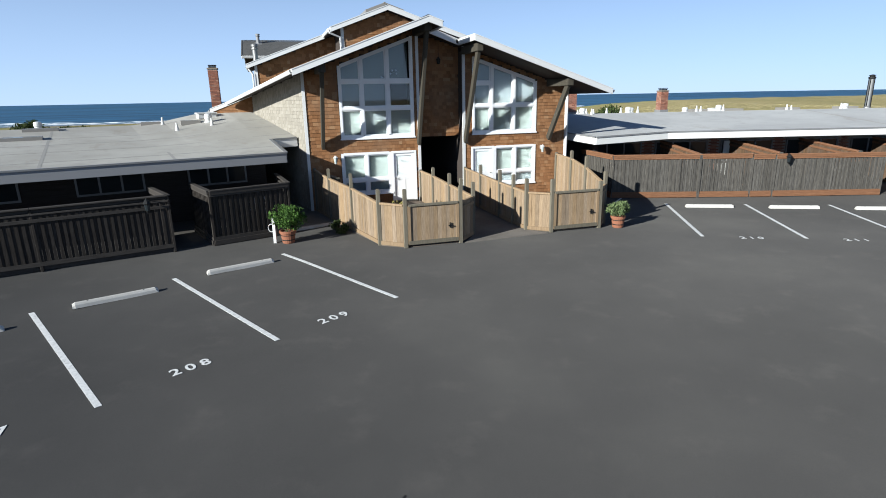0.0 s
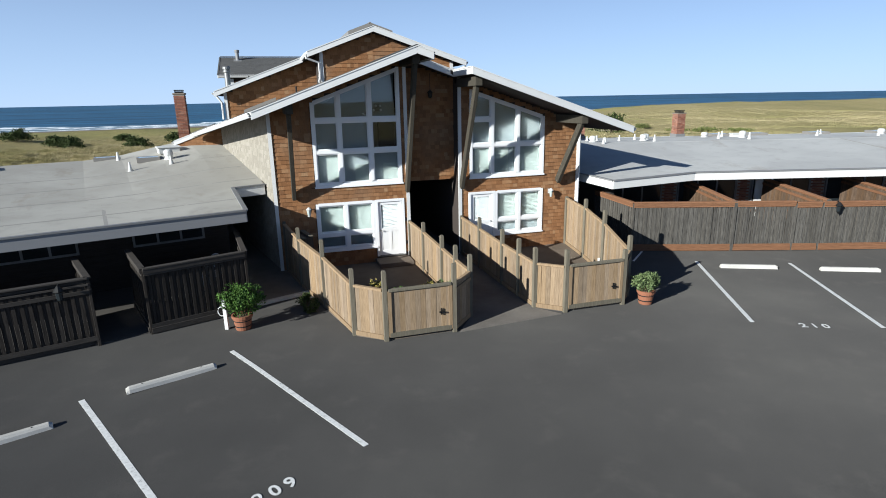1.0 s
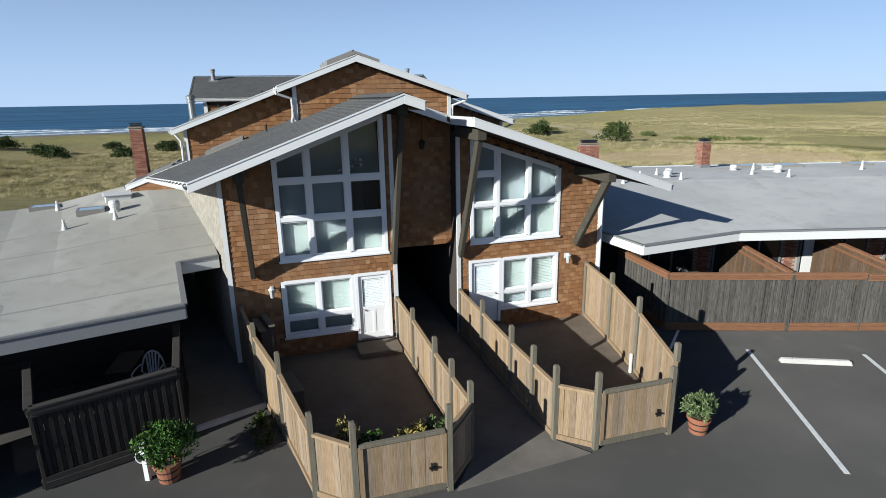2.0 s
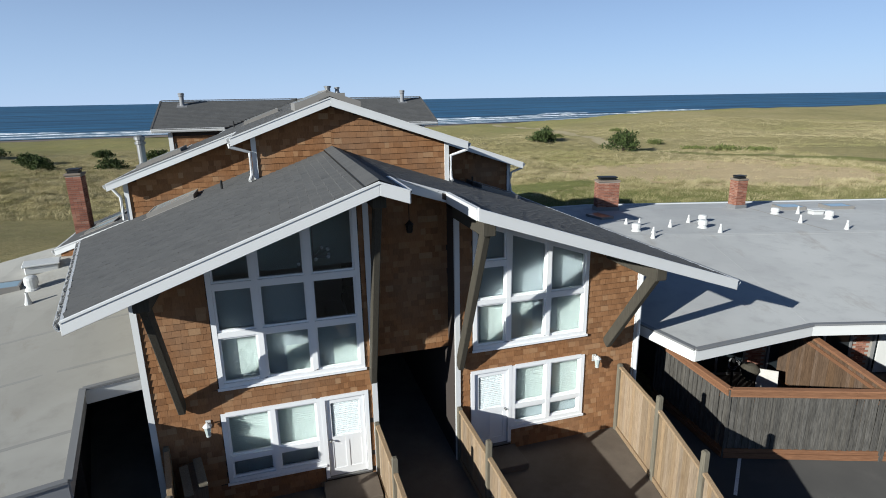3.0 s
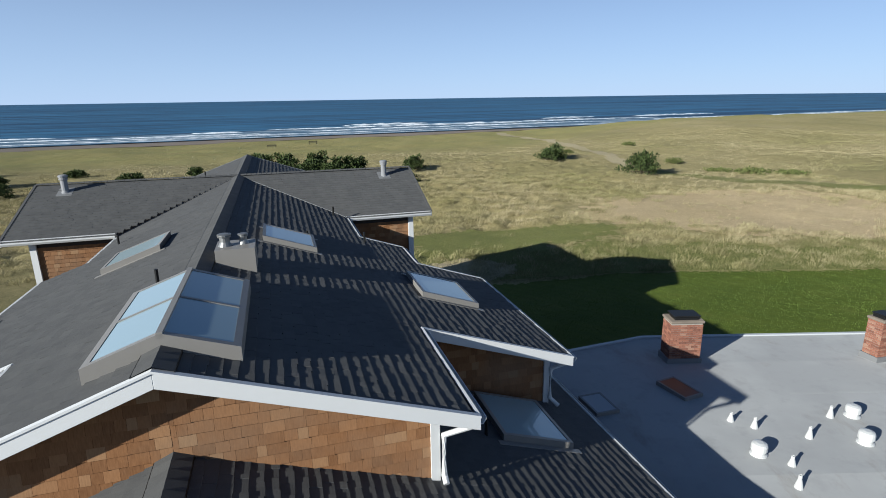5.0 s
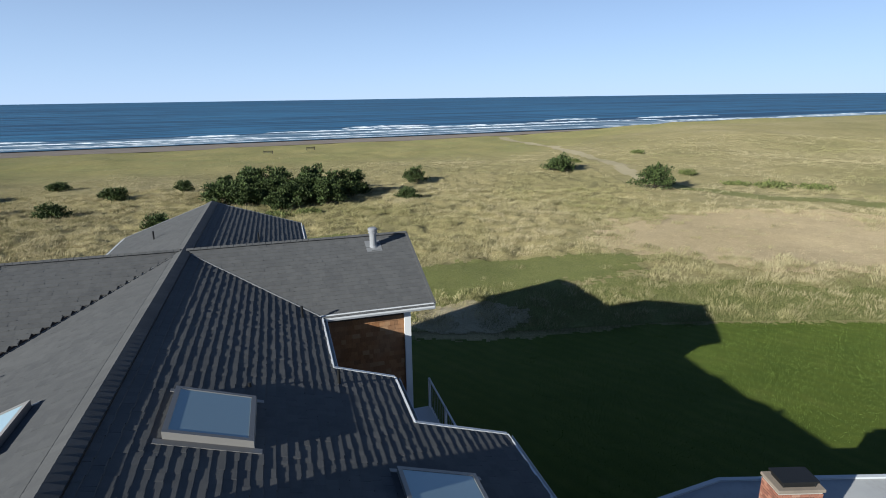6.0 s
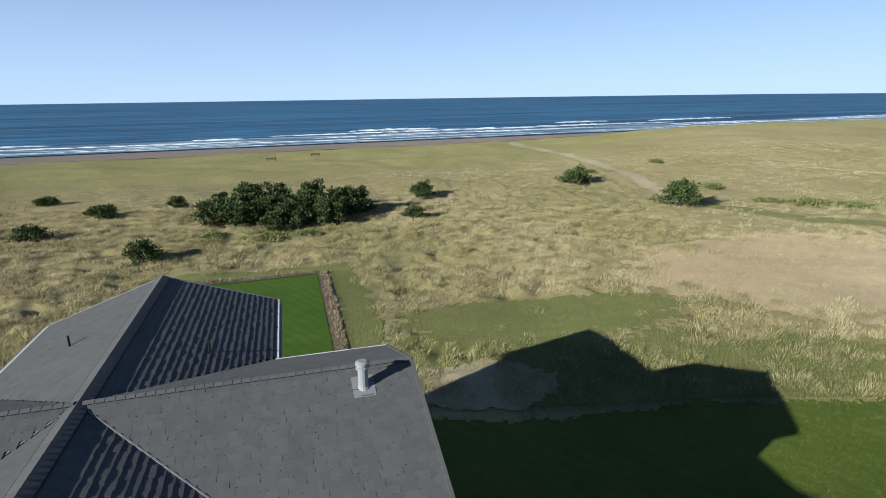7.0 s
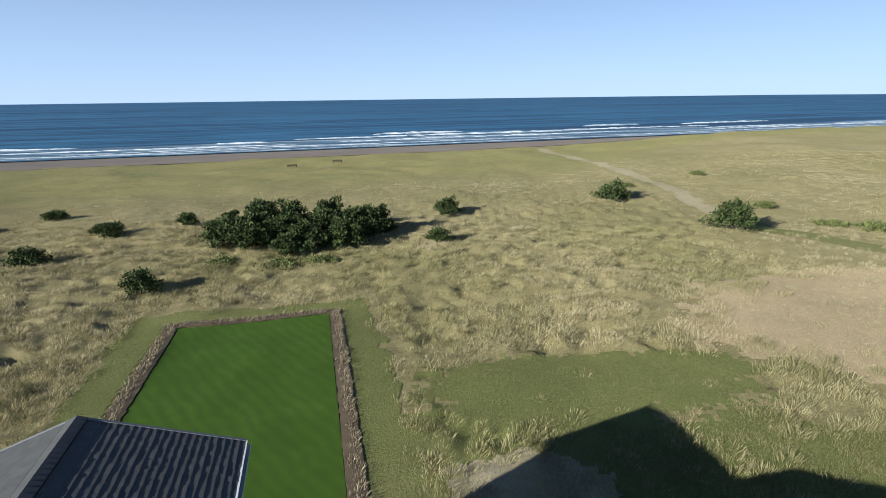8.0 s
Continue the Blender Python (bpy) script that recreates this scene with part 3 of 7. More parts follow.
def spans(plan, axis, at):
    """Where a line crosses a convex plan polygon."""
    hits = []
    n = len(plan)
    for i in range(n):
        a, b = plan[i], plan[(i + 1) % n]
        p, q = a[axis], b[axis]
        if (p - at) * (q - at) < 0:
            t = (at - p) / (q - p)
            hits.append(a[1 - axis] + t * (b[1 - axis] - a[1 - axis]))
    return (min(hits), max(hits)) if len(hits) >= 2 else None


def courses(plan, height, axis, sign, label, exposure=0.185, tab=(0.09, 0.30)):
    """Laminated shingles in courses across a slope that falls along an axis (0: u, 1: v)."""
    verts, faces = [], []
    lo, hi = min(p[axis] for p in plan), max(p[axis] for p in plan)
    k = int((hi - lo) / exposure)
    r = random.Random(int(1000 * (abs(lo) + abs(hi))))
    for i in range(k + 1):
        top = (lo if sign > 0 else hi) + sign * i * exposure
        low = top + sign * exposure
        mid = top + sign * exposure * 0.5
        got = spans(plan, axis, mid)
        if not got:
            continue
        a, b = got
        x = a - r.random() * 0.15
        while x < b:
            w = r.uniform(*tab)
            x0, x1 = max(a, x), min(b, x + w)
            x += w
            if x1 - x0 < 0.01:
                continue
            thick = r.choice((0.019, 0.022, 0.026))
            drop = r.choice((0.0, 0.004, 0.010, 0.018))
            n = len(verts)
            for at, up in ((top - sign * 0.02, 0.001), (low + sign * drop, thick)):
                for q in (x0, x1):
                    p = (at, q) if axis == 0 else (q, at)
                    z = height(*p)
                    verts.append((*p, z + up))
            for q in (x0, x1):
                p = (low + sign * drop, q) if axis == 0 else (q, low + sign * drop)
                verts.append((*p, height(*p) - 0.012))
            flip = (sign > 0) == (axis == 0)
            f = [(n, n + 2, n + 3, n + 1), (n + 2, n + 4, n + 5, n + 3), (n, n + 4, n + 2), (n + 1, n + 3, n + 5)]
            faces += f if flip else [g[::-1] for g in f]
    ob = raw("roof_shingles", verts, faces, ROOFING, house, label)
    ob["kind"] = "stuff"
    return ob


R1_LEFT = [(0, -2.2), (0, 8.9), (-8.05, 8.9), (-5.06, -2.2)]
R1_RIGHT = [[(0, -2.2), (0.53, -2.2), (0.53, -0.3), (0, -0.3)], [(0, -0.3), (1.86, -0.12), (1.86, 8.9), (0, 8.9)],
            [(1.83, -2.12), (8.1, -2.05), (8.2, 8.9), (1.86, 8.9)], [(7.0, 8.9), (8.2, 8.9), (8.2, 11.9), (7.0, 11.9)]]
R2_LEFT = [[(0, 5.1), (0, 8.3), (-2.8, 8.3), (-2.8, 5.1)], [(0, 8.3), (0, 13.5), (-6.85, 13.5), (-6.85, 8.3)],
           [(0, 13.5), (0, 16.3), (-5.2, 16.3), (-5.2, 13.5)], [(0, 16.3), (0, 23.4), (-3.9, 19.6), (-3.9, 16.3)],
           [(0, 23.4), (0, 32.7), (-4.0, 32.7), (-4.0, 27.4)]]
R2_RIGHT = [[(0, 5.1), (4.15, 5.1), (4.15, 8.45), (0, 8.45)], [(0, 8.45), (7.6, 8.45), (7.6, 14.3), (0, 14.3)],
            [(0, 14.3), (5.5, 14.3), (5.5, 16.35), (0, 16.35)], [(0, 16.35), (4.05, 16.35), (4.05, 19.6), (0, 23.4)],
            [(0, 23.4), (4.05, 27.4), (4.05, 32.7), (0, 32.7)]]
WING = [([(0, 23.4), (3.95, 19.6), (7.4, 19.6), (7.4, 23.4)], -1), ([(0, 23.4), (7.4, 23.4), (7.4, 27.2), (3.95, 27.2)], 1),
        ([(0, 23.4), (-7.4, 23.4), (-7.4, 19.6), (-3.95, 19.6)], -1), ([(0, 23.4), (-3.95, 27.2), (-7.4, 27.2), (-7.4, 23.4)], 1)]

R0 = [(-6.4, 8.9), (-6.4, 14.0), (-9.35, 14.0), (-8.95, 9.3)]
for plan in [R1_LEFT, R0]:
    slab(plan, roof1)
    courses(plan, roof1, 0, -1, "charcoal asphalt shingles on the front slope")
for plan in R1_RIGHT:
    slab(plan, roof1)
    courses(plan, roof1, 0, 1, "charcoal laminated shingles in courses")
for plan in R2_LEFT:
    slab(plan, roof2)
    courses(plan, roof2, 0, -1, "charcoal asphalt shingles on the main roof")
for plan in R2_RIGHT:
    slab(plan, roof2)
    courses(plan, roof2, 0, 1, "charcoal laminated shingles in courses")
for plan, sign in WING:
    slab(plan, wing)
    courses(plan, wing, 1, sign, "grey asphalt shingles on the cross wing")


def ridge_cap(a, b, along_v, height, w=0.24):
    """Overlapping cap shingles bent over a ridge."""
    bm = bmesh.new()
    n = int((Vector(b) - Vector(a)).length / 0.2)
    for i in range(n):
        p, q = Vector(a).lerp(Vector(b), i / n), Vector(a).lerp(Vector(b), (i + 1.15) / n)
        rows = []
        for c, up in ((p, 0.060), (q, 0.070)):
            row = []
            for k in (-1.0, -0.45, 0.0, 0.45, 1.0):
                off = Vector((k * w, 0)) if along_v else Vector((0, k * w))
                pt = c + off
                row.append(bm.verts.new((pt.x, pt.y, height(pt.x, pt.y) + up - 0.014 * abs(k))))
            rows.append(row)
        for k in range(4):
            bm.faces.new((rows[0][k], rows[0][k + 1], rows[1][k + 1], rows[1][k]))
        bm.faces.new(rows[1][::-1] + [])
    if along_v:
        for s in (-1, 1):
            g = bmesh.new()
            beam(g, (a[0] + s * (w + 0.004), a[1], height(a[0] + s * w) + 0.050), (b[0] + s * (w + 0.004), b[1], height(b[0] + s * w) + 0.050), 0.012, 0.055)
            part("ridge_vent", g, DARK_METAL, house, "black slit of the ridge vent")
    ob = part("ridge_cap", bm, RIDGE, house, "dark overlapping ridge shingles")
    ob["kind"] = "stuff"
    return ob


ridge_cap((0, -2.2), (0, 5.5), True, roof1)
ridge_cap((0, 5.1), (0, 32.7), True, roof2)
ridge_cap((0.1, 23.4), (7.4, 23.4), False, wing, 0.1)
ridge_cap((-7.4, 23.4), (-0.1, 23.4), False, wing, 0.1)


def fascia(pts, height, label="white painted fascia board", h=0.225, w=0.05, edge=WHITE):
    """One board along each edge of a roof, at the roof's own slope."""
    for a, b in zip(pts, pts[1:]):
        bm = bmesh.new()
        beam(bm, (*a, height(*a)), (*b, height(*b)), w, h, -0.012)
        softened(part("fascia", bm, WHITE, house, label), 0.006)
        bm = bmesh.new()
        beam(bm, (*a, height(*a)), (*b, height(*b)), w + 0.035, 0.035, -0.032)
        part("drip_edge", bm, edge, house)


def gutter(a, b, height, out):
    """An open metal gutter hung along an eave."""
    bm = bmesh.new()
    a3, b3 = Vector((*a, height(*a) - 0.03)), Vector((*b, height(*b) - 0.03))
    o = Vector((*out, 0))
    prof = [(0.0, 0.0), (0.0, -0.11), (0.07, -0.12), (0.115, -0.05), (0.12, 0.0), (0.11, 0.0), (0.10, -0.045), (0.065, -0.105), (0.012, -0.098), (0.012, 0.0)]
    ra = [bm.verts.new(a3 + o * p + Vector((0, 0, q))) for p, q in prof]
    rb = [bm.verts.new(b3 + o * p + Vector((0, 0, q))) for p, q in prof]
    for j in range(len(prof)):
        k = (j + 1) % len(prof)
        bm.faces.new((ra[j], rb[j], rb[k], ra[k]))
    bm.faces.new(ra[::-1])
    bm.faces.new(rb)
    part("gutter", bm, WHITE, house, "white metal gutter")
    bm = bmesh.new()
    beam(bm, a3 + Vector((0, 0, 0.055)), b3 + Vector((0, 0, 0.055)), 0.05, 0.06)
    part("drip_edge", bm, WHITE, house)


fascia([(0, -2.22), (-5.08, -2.22)], roof1)
fascia([(0, -2.22), (0.53, -2.22)], roof1)
fascia([(0.53, -0.27), (1.86, -0.09)], roof1)
fascia([(1.86, -0.12), (1.83, -2.12)], roof1)
fascia([(1.83, -2.14), (8.1, -2.07)], roof1)
fascia([(0.53, -2.2), (0.53, -0.3)], roof1)
gutter((-5.06, -2.2), (-8.05, 8.9), roof1, (-0.97, -0.26))
gutter((8.1, -2.05), (8.2, 11.9), roof1, (1, 0))
fascia([(0, 5.08), (-2.82, 5.08)], roof2)
fascia([(0, 5.08), (4.17, 5.08)], roof2)
gutter((-2.8, 5.1), (-2.8, 8.3), roof2, (-1, 0))
gutter((4.15, 5.1), (4.15, 8.45), roof2, (1, 0))
fascia([(-2.8, 8.28), (-6.87, 8.28)], roof2)
fascia([(4.15, 8.43), (7.62, 8.43)], roof2)
gutter((-6.85, 8.3), (-6.85, 13.5), roof2, (-1, 0))
gutter((7.6, 8.45), (7.6, 14.3), roof2, (1, 0))
fascia([(5.5, 14.32), (7.6, 14.32)], roof2)
gutter((5.5, 14.3), (5.5, 16.35), roof2, (1, 0))
gutter((-5.2, 13.5), (-5.2, 16.3), roof2, (-1, 0))
fascia([(4.05, 16.37), (5.5, 16.37)], roof2)
gutter((4.05, 16.35), (4.05, 19.6), roof2, (1, 0))
gutter((-3.9, 16.3), (-3.9, 19.6), roof2, (-1, 0))
gutter((4.05, 27.3), (4.05, 32.7), roof2, (1, 0))
gutter((-4.0, 27.3), (-4.0, 32.7), roof2, (-1, 0))
fascia([(0, 32.72), (4.05, 32.72)], roof2, edge=PARAPET)
fascia([(0, 32.72), (-4.0, 32.72)], roof2, edge=PARAPET)
for s in (1, -1):
    gutter((3.98 * s, 19.6), (7.4 * s, 19.6), wing, (0, -1))
    gutter((3.98 * s, 27.2), (7.4 * s, 27.2), wing, (0, 1))
    fascia([(7.42 * s, 23.4), (7.42 * s, 19.6)], wing, h=0.2, edge=ROOFING)
    fascia([(7.42 * s, 23.4), (7.42 * s, 27.2)], wing, h=0.2, edge=ROOFING)


# ---- walls with real openings ----
front = lambda u, d: (u, d)
UL, UR = -4.6, 7.02
top1 = lambda u: roof1(u) - THICK - 0.01
def head_l(u):
    return roof1(u) - 0.42


# wall strips below, beside and above the windows
def strip(bm, place, a, b, lo, hi, thick=0.18):
    f = lambda g, u: g(u) if callable(g) else g
    p, q, r, s = place(a, 0), place(b, 0), place(b, thick), place(a, thick)
    hexa(bm, [(*p, f(lo, a)), (*q, f(lo, b)), (*r, f(lo, b)), (*s, f(lo, a)), (*p, f(hi, a)), (*q, f(hi, b)), (*r, f(hi, b)), (*s, f(hi, a))])


STRIPS = [(-4.6, -3.29, 0, top1), (-3.29, -3.24, 0, 0.62), (-3.29, -3.24, 2.37, top1), (-3.24, -1.14, 0, 0.62), (-3.24, -1.14, 2.37, 2.95), (-1.14, -0.13, 0, 0.22), (-1.14, -0.13, 2.37, 2.95),
          (-0.13, -0.10, 0, 0.22), (-0.13, -0.10, 2.37, top1), (-3.24, -0.13, head_l, top1), (-0.10, 0.0, 0, top1), (0.0, 0.10, 0, top1),
          (2.05, 2.42, 0, top1), (2.42, 3.46, 0, 0.22), (3.46, 5.54, 0, 0.66), (2.42, 2.48, 2.40, top1), (2.48, 5.54, 2.40, 2.95), (2.48, 5.54, head_l, top1), (5.54, 7.02, 0, top1)]
for a, b, lo, hi in STRIPS:
    bm = bmesh.new()
    strip(bm, front, a, b, lo, hi)
    part("wall", bm, SHEATH, house, "front wall under cedar shingles")

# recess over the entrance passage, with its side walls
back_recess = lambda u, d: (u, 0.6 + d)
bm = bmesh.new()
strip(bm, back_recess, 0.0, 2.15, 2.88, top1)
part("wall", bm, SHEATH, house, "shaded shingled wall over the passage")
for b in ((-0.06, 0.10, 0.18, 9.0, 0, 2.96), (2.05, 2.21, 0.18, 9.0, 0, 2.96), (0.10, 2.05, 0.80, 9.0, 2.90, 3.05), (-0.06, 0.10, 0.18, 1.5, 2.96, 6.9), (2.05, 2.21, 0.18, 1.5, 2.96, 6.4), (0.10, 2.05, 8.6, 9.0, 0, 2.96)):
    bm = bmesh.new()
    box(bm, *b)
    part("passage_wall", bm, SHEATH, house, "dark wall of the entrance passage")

# side walls, gables of the main roof and of the wing
def side(a, b):
    a, b = Vector(a), Vector(b)
    d = (b - a).normalized()
    n = Vector((-d.y, d.x))
    return lambda u, k: tuple(a + d * u + n * k)


def plain_wall(a, b, lo, hi, label=""):
    """A wall from plan point a to b; the inside is on the left of the way."""
    bm = bmesh.new()
    L = (Vector(b) - Vector(a)).length
    pl = side(a, b)
    n = 1
    f = lambda g, u: g(*pl(u, 0)) if callable(g) else g
    strip(bm, pl, 0, L, lambda u: f(lo, u), lambda u: f(hi, u))
    return part("wall", bm, SHEATH, house, label)


under1 = lambda u, v: roof1(u) - THICK - 0.01
under2 = lambda u, v: roof2(u) - THICK - 0.01
underw = lambda u, v: wing(u, v) - THICK - 0.01
plain_wall((-6.75, 8.6), (-4.6, 0.0), 0, under1)
plain_wall((7.02, 0.0), (7.02, 11.8), 0, under1)
GABLES = [((-2.2, 5.5), (0, 5.5)), ((0, 5.5), (3.55, 5.5)), ((-6.4, 8.75), (-2.2, 8.75)), ((3.55, 8.85), (7.15, 8.85))]
for a, b in GABLES:
    plain_wall(a, b, 2.8, under2)
plain_wall((-2.2, 8.75), (-2.2, 5.5), 5.5, under2)
plain_wall((3.55, 5.5), (3.55, 8.85), 5.5, under2)
plain_wall((-6.4, 13.4), (-6.4, 8.75), 0, under2)
plain_wall((7.15, 8.85), (7.15, 14.2), 0, under2)
plain_wall((7.15, 14.2), (5.1, 14.2), 0, under2)
plain_wall((5.1, 14.2), (5.1, 16.25), 0, under2)
plain_wall((5.1, 16.25), (3.7, 16.25), 0, under2)
plain_wall((3.7, 16.25), (3.7, 19.9), 0, under2)
plain_wall((-3.6, 19.9), (-3.6, 16.2), 0, under2)
plain_wall((-3.6, 16.2), (-4.8, 16.2), 0, under2)
plain_wall((-4.8, 16.2), (-4.8, 13.4), 0, under2)
plain_wall((-4.8, 13.4), (-6.4, 13.4), 0, under2)
WALL_W_R = ((3.7, 19.95), (6.6, 19.95))
plain_wall(*WALL_W_R, -1.8, underw)
plain_wall((6.6, 19.95), (6.6, 23.4), -1.8, underw)
plain_wall((6.6, 23.4), (6.6, 26.9), -1.8, underw)
plain_wall((6.6, 26.9), (3.7, 26.9), -1.8, underw)
plain_wall((3.7, 26.9), (3.7, 32.4), -1.8, under2)
plain_wall((3.7, 32.4), (0, 32.4), -1.8, under2)
plain_wall((0, 32.4), (-3.6, 32.4), -1.8, under2)
plain_wall((-3.6, 32.4), (-3.6, 26.9), -1.8, under2)
plain_wall((-3.6, 26.9), (-6.6, 26.9), -1.8, underw)
plain_wall((-6.6, 26.9), (-6.6, 23.4), -1.8, underw)
plain_wall((-6.6, 23.4), (-6.6, 19.95), -1.8, underw)
plain_wall((-6.6, 19.95), (-3.6, 19.95), -1.8, underw)
# storey floor and a back wall, so that the rooms behind the glass are closed
for name, b in (("storey_floor", (-4.5, 0.0, 0.2, 5.4, 2.55, 2.75)), ("storey_floor", (2.2, 6.9, 0.2, 5.4, 2.55, 2.75)), ("inner_wall", (-5.9, 0.0, 5.2, 5.35, 0, 5.0)), ("inner_wall", (2.2, 6.9, 5.2, 5.35, 0, 4.9))):
    bm = bmesh.new()
    box(bm, *b)
    part(name, bm, ROOM, house, "pale plastered room surface")
plain_wall((-8.8, 9.3), (-6.75, 8.95), 2.5, under1, "brown gable wall of the low lean-to roof")
plain_wall((-9.1, 13.9), (-8.8, 9.3), 2.5, under1)
fascia([(-6.4, 8.88), (-8.97, 9.28)], roof1, h=0.2)
gutter((-8.95, 9.3), (-9.35, 14.0), roof1, (-1, 0))
# ---- windows and doors of the front ----
def casing_bar(bm, u0, u1, z0, z1, d0=-0.045, d1=0.10):
    box(bm, u0, u1, d0, d1, z0, z1)


def sloped_bar(bm, u0, u1, za, zb, h, d0=-0.045, d1=0.10):
    hexa(bm, [(u0, d0, za - h), (u1, d0, zb - h), (u1, d1, zb - h), (u0, d1, za - h), (u0, d0, za), (u1, d0, zb), (u1, d1, zb), (u0, d1, za)])


def pane_of(parent, u0, u1, z0, za, zb):
    bm = bmesh.new()
    hexa(bm, [(u0, 0.03, z0), (u1, 0.03, z0), (u1, 0.036, z0), (u0, 0.036, z0), (u0, 0.03, za), (u1, 0.03, zb), (u1, 0.036, zb), (u0, 0.036, za)])
    p = part("pane", bm, GLASS, parent)
    p.visible_shadow = False
    bm = bmesh.new()
    w = 0.045
    box(bm, u0, u0 + w, 0.0, 0.06, z0, za)
    box(bm, u1 - w, u1, 0.0, 0.06, z0, zb)
    box(bm, u0 + w, u1 - w, 0.0, 0.06, z0, z0 + w)
    sloped_bar(bm, u0 + w, u1 - w, za + (zb - za) * w / (u1 - u0), zb - (zb - za) * w / (u1 - u0), w, 0.0, 0.06)
    part("sash", bm, FRAME, parent)


def blind(parent, u0, u1, z0, z1, tilt=0.012, m=BLIND, d=0.115):
    bm = bmesh.new()
    n = int((z1 - z0) / 0.05)
    for i in range(n):
        z = z0 + (z1 - z0) * i / n
        hexa(bm, [(u0, d, z), (u1, d, z), (u1, d + tilt, z + 0.042), (u0, d + tilt, z + 0.042), (u0, d + 0.003, z), (u1, d + 0.003, z), (u1, d + 0.003 + tilt, z + 0.042), (u0, d + 0.003 + tilt, z + 0.042)])
    part("blind", bm, m, parent, "pale horizontal slat blind")


BLIND_PALE = make_paint("pale_door_blind", (0.60, 0.61, 0.63), 0.1, 0.7)
SHADE = make_paint("shade_cloth", (0.34, 0.38, 0.40), 0.1, 0.9)


def window(u0, u1, z0, top, cols, rows, blinds=(), shades=()):
    """top: a height or a function of u; cols: inner mullions; rows: for each column its transoms."""
    t = top if callable(top) else (lambda u: top)
    c = 0.10
    bm = bmesh.new()
    casing_bar(bm, u0 + c, u1 - c, z0, z0 + c)
    w = part("window", bm, FRAME, house, "white framed window with many panes")

    def bar(name, make, *args):
        bm = bmesh.new()
        make(bm, *args)
        part(name, bm, FRAME, w)

    bar("casing", casing_bar, u0, u0 + c, z0, t(u0) - 0.02)
    bar("casing", casing_bar, u1 - c, u1, z0, t(u1) - 0.02)
    bar("casing", sloped_bar, u0 + c, u1 - c, t(u0 + c), t(u1 - c), c)
    edges = [u0 + c / 2, *cols, u1 - c / 2]
    cells = []
    for u in cols:
        bar("mullion", sloped_bar, u - 0.06, u + 0.06, t(u - 0.06) - c, t(u + 0.06) - c, min(t(u - 0.06), t(u + 0.06)) - c - z0 - c)
    for i, (a, b) in enumerate(zip(edges, edges[1:])):
        a2, b2 = a + (0.05 if i == 0 else 0.06), b - (0.05 if i == len(edges) - 2 else 0.06)
        zs = [z0 + c]
        for z in rows[i]:
            bar("transom", casing_bar, a2, b2, z - 0.06, z + 0.06, -0.04, 0.095)
            cells.append((a2, b2, zs[-1], z - 0.06, z - 0.06, i))
            zs.append(z + 0.06)
        cells.append((a2, b2, zs[-1], t(a2) - c, t(b2) - c, i))
    for k, cell in enumerate(cells):
        pane_of(w, *cell[:5])
        if k in shades:
            bm = bmesh.new()
            u_, q_, zl, zh = cell[0], cell[1], cell[2], cell[3]
            hexa(bm, [(u_, 0.14, zl), (q_, 0.14, zl), (q_, 0.145, zl), (u_, 0.145, zl), (u_, 0.14, zh), (q_, 0.14, cell[4]), (q_, 0.145, cell[4]), (u_, 0.145, zh)])
            part("roller_shade", bm, SHADE, w, "pale roller shade behind the glass")
        if k in blinds:
            f = blinds[k]
            a2, b2, za, zb = cell[0], cell[1], cell[2], min(cell[3], cell[4])
            blind(w, a2 + (b2 - a2) * f[0], a2 + (b2 - a2) * f[1], za + (zb - za) * f[2], za + (zb - za) * f[3])
    bm = bmesh.new()
    box(bm, u0 - 0.03, u1 + 0.03, -0.075, -0.045, z0 - 0.045, z0 + 0.012)
    part("window_sill", bm, FRAME, w)


window(-3.24, -0.13, 2.95, head_l, (-2.30, -1.22), ((4.15, 5.22), (4.15, 5.22), (4.15, 5.22)), {0: (0.45, 1, 0.1, 0.95), 3: (0.45, 1, 0, 0.6), 6: (0.4, 1, 0, 0.6)}, (0, 1, 3, 4, 6))
window(2.48, 5.54, 2.95, head_l, (3.38, 4.44), ((4.15, 5.1), (4.15,), (4.15,)), {0: (0.2, 1, 0, 0.95), 3: (0, 0.7, 0, 0.9), 5: (0.3, 1, 0, 0.95)}, (0, 1, 2, 3, 4, 5, 6))
window(-3.29, -1.18, 0.62, 2.37, (-2.23,), ((1.22,), (1.22,)), {1: (0, 1, 0, 1), 3: (0, 1, 0, 1)}, (0, 2))
window(3.50, 5.54, 0.66, 2.40, (4.52,), ((1.24,), (1.24,)), {1: (0, 1, 0, 1), 3: (0, 1, 0, 1)}, (0, 2))


# added sheet behind the top panes; its pale green stands in for their reflection
bm = bmesh.new()
hexa(bm, [(-3.2, 0.85, 5.2), (-0.15, 0.85, 5.2), (-0.15, 0.87, 5.2), (-3.2, 0.87, 5.2), (-3.2, 0.85, roof1(-3.2) - 0.2), (-0.15, 0.85, roof1(-0.15) - 0.2), (-0.15, 0.87, roof1(-0.15) - 0.2), (-3.2, 0.87, roof1(-3.2) - 0.2)])
part("pane_sheen_sheet", bm, make_paint("pane_sheen_green", (0.36, 0.42, 0.41), 0.1, 0.9), house, "pale grey-green sheet for the sheen of the top panes")


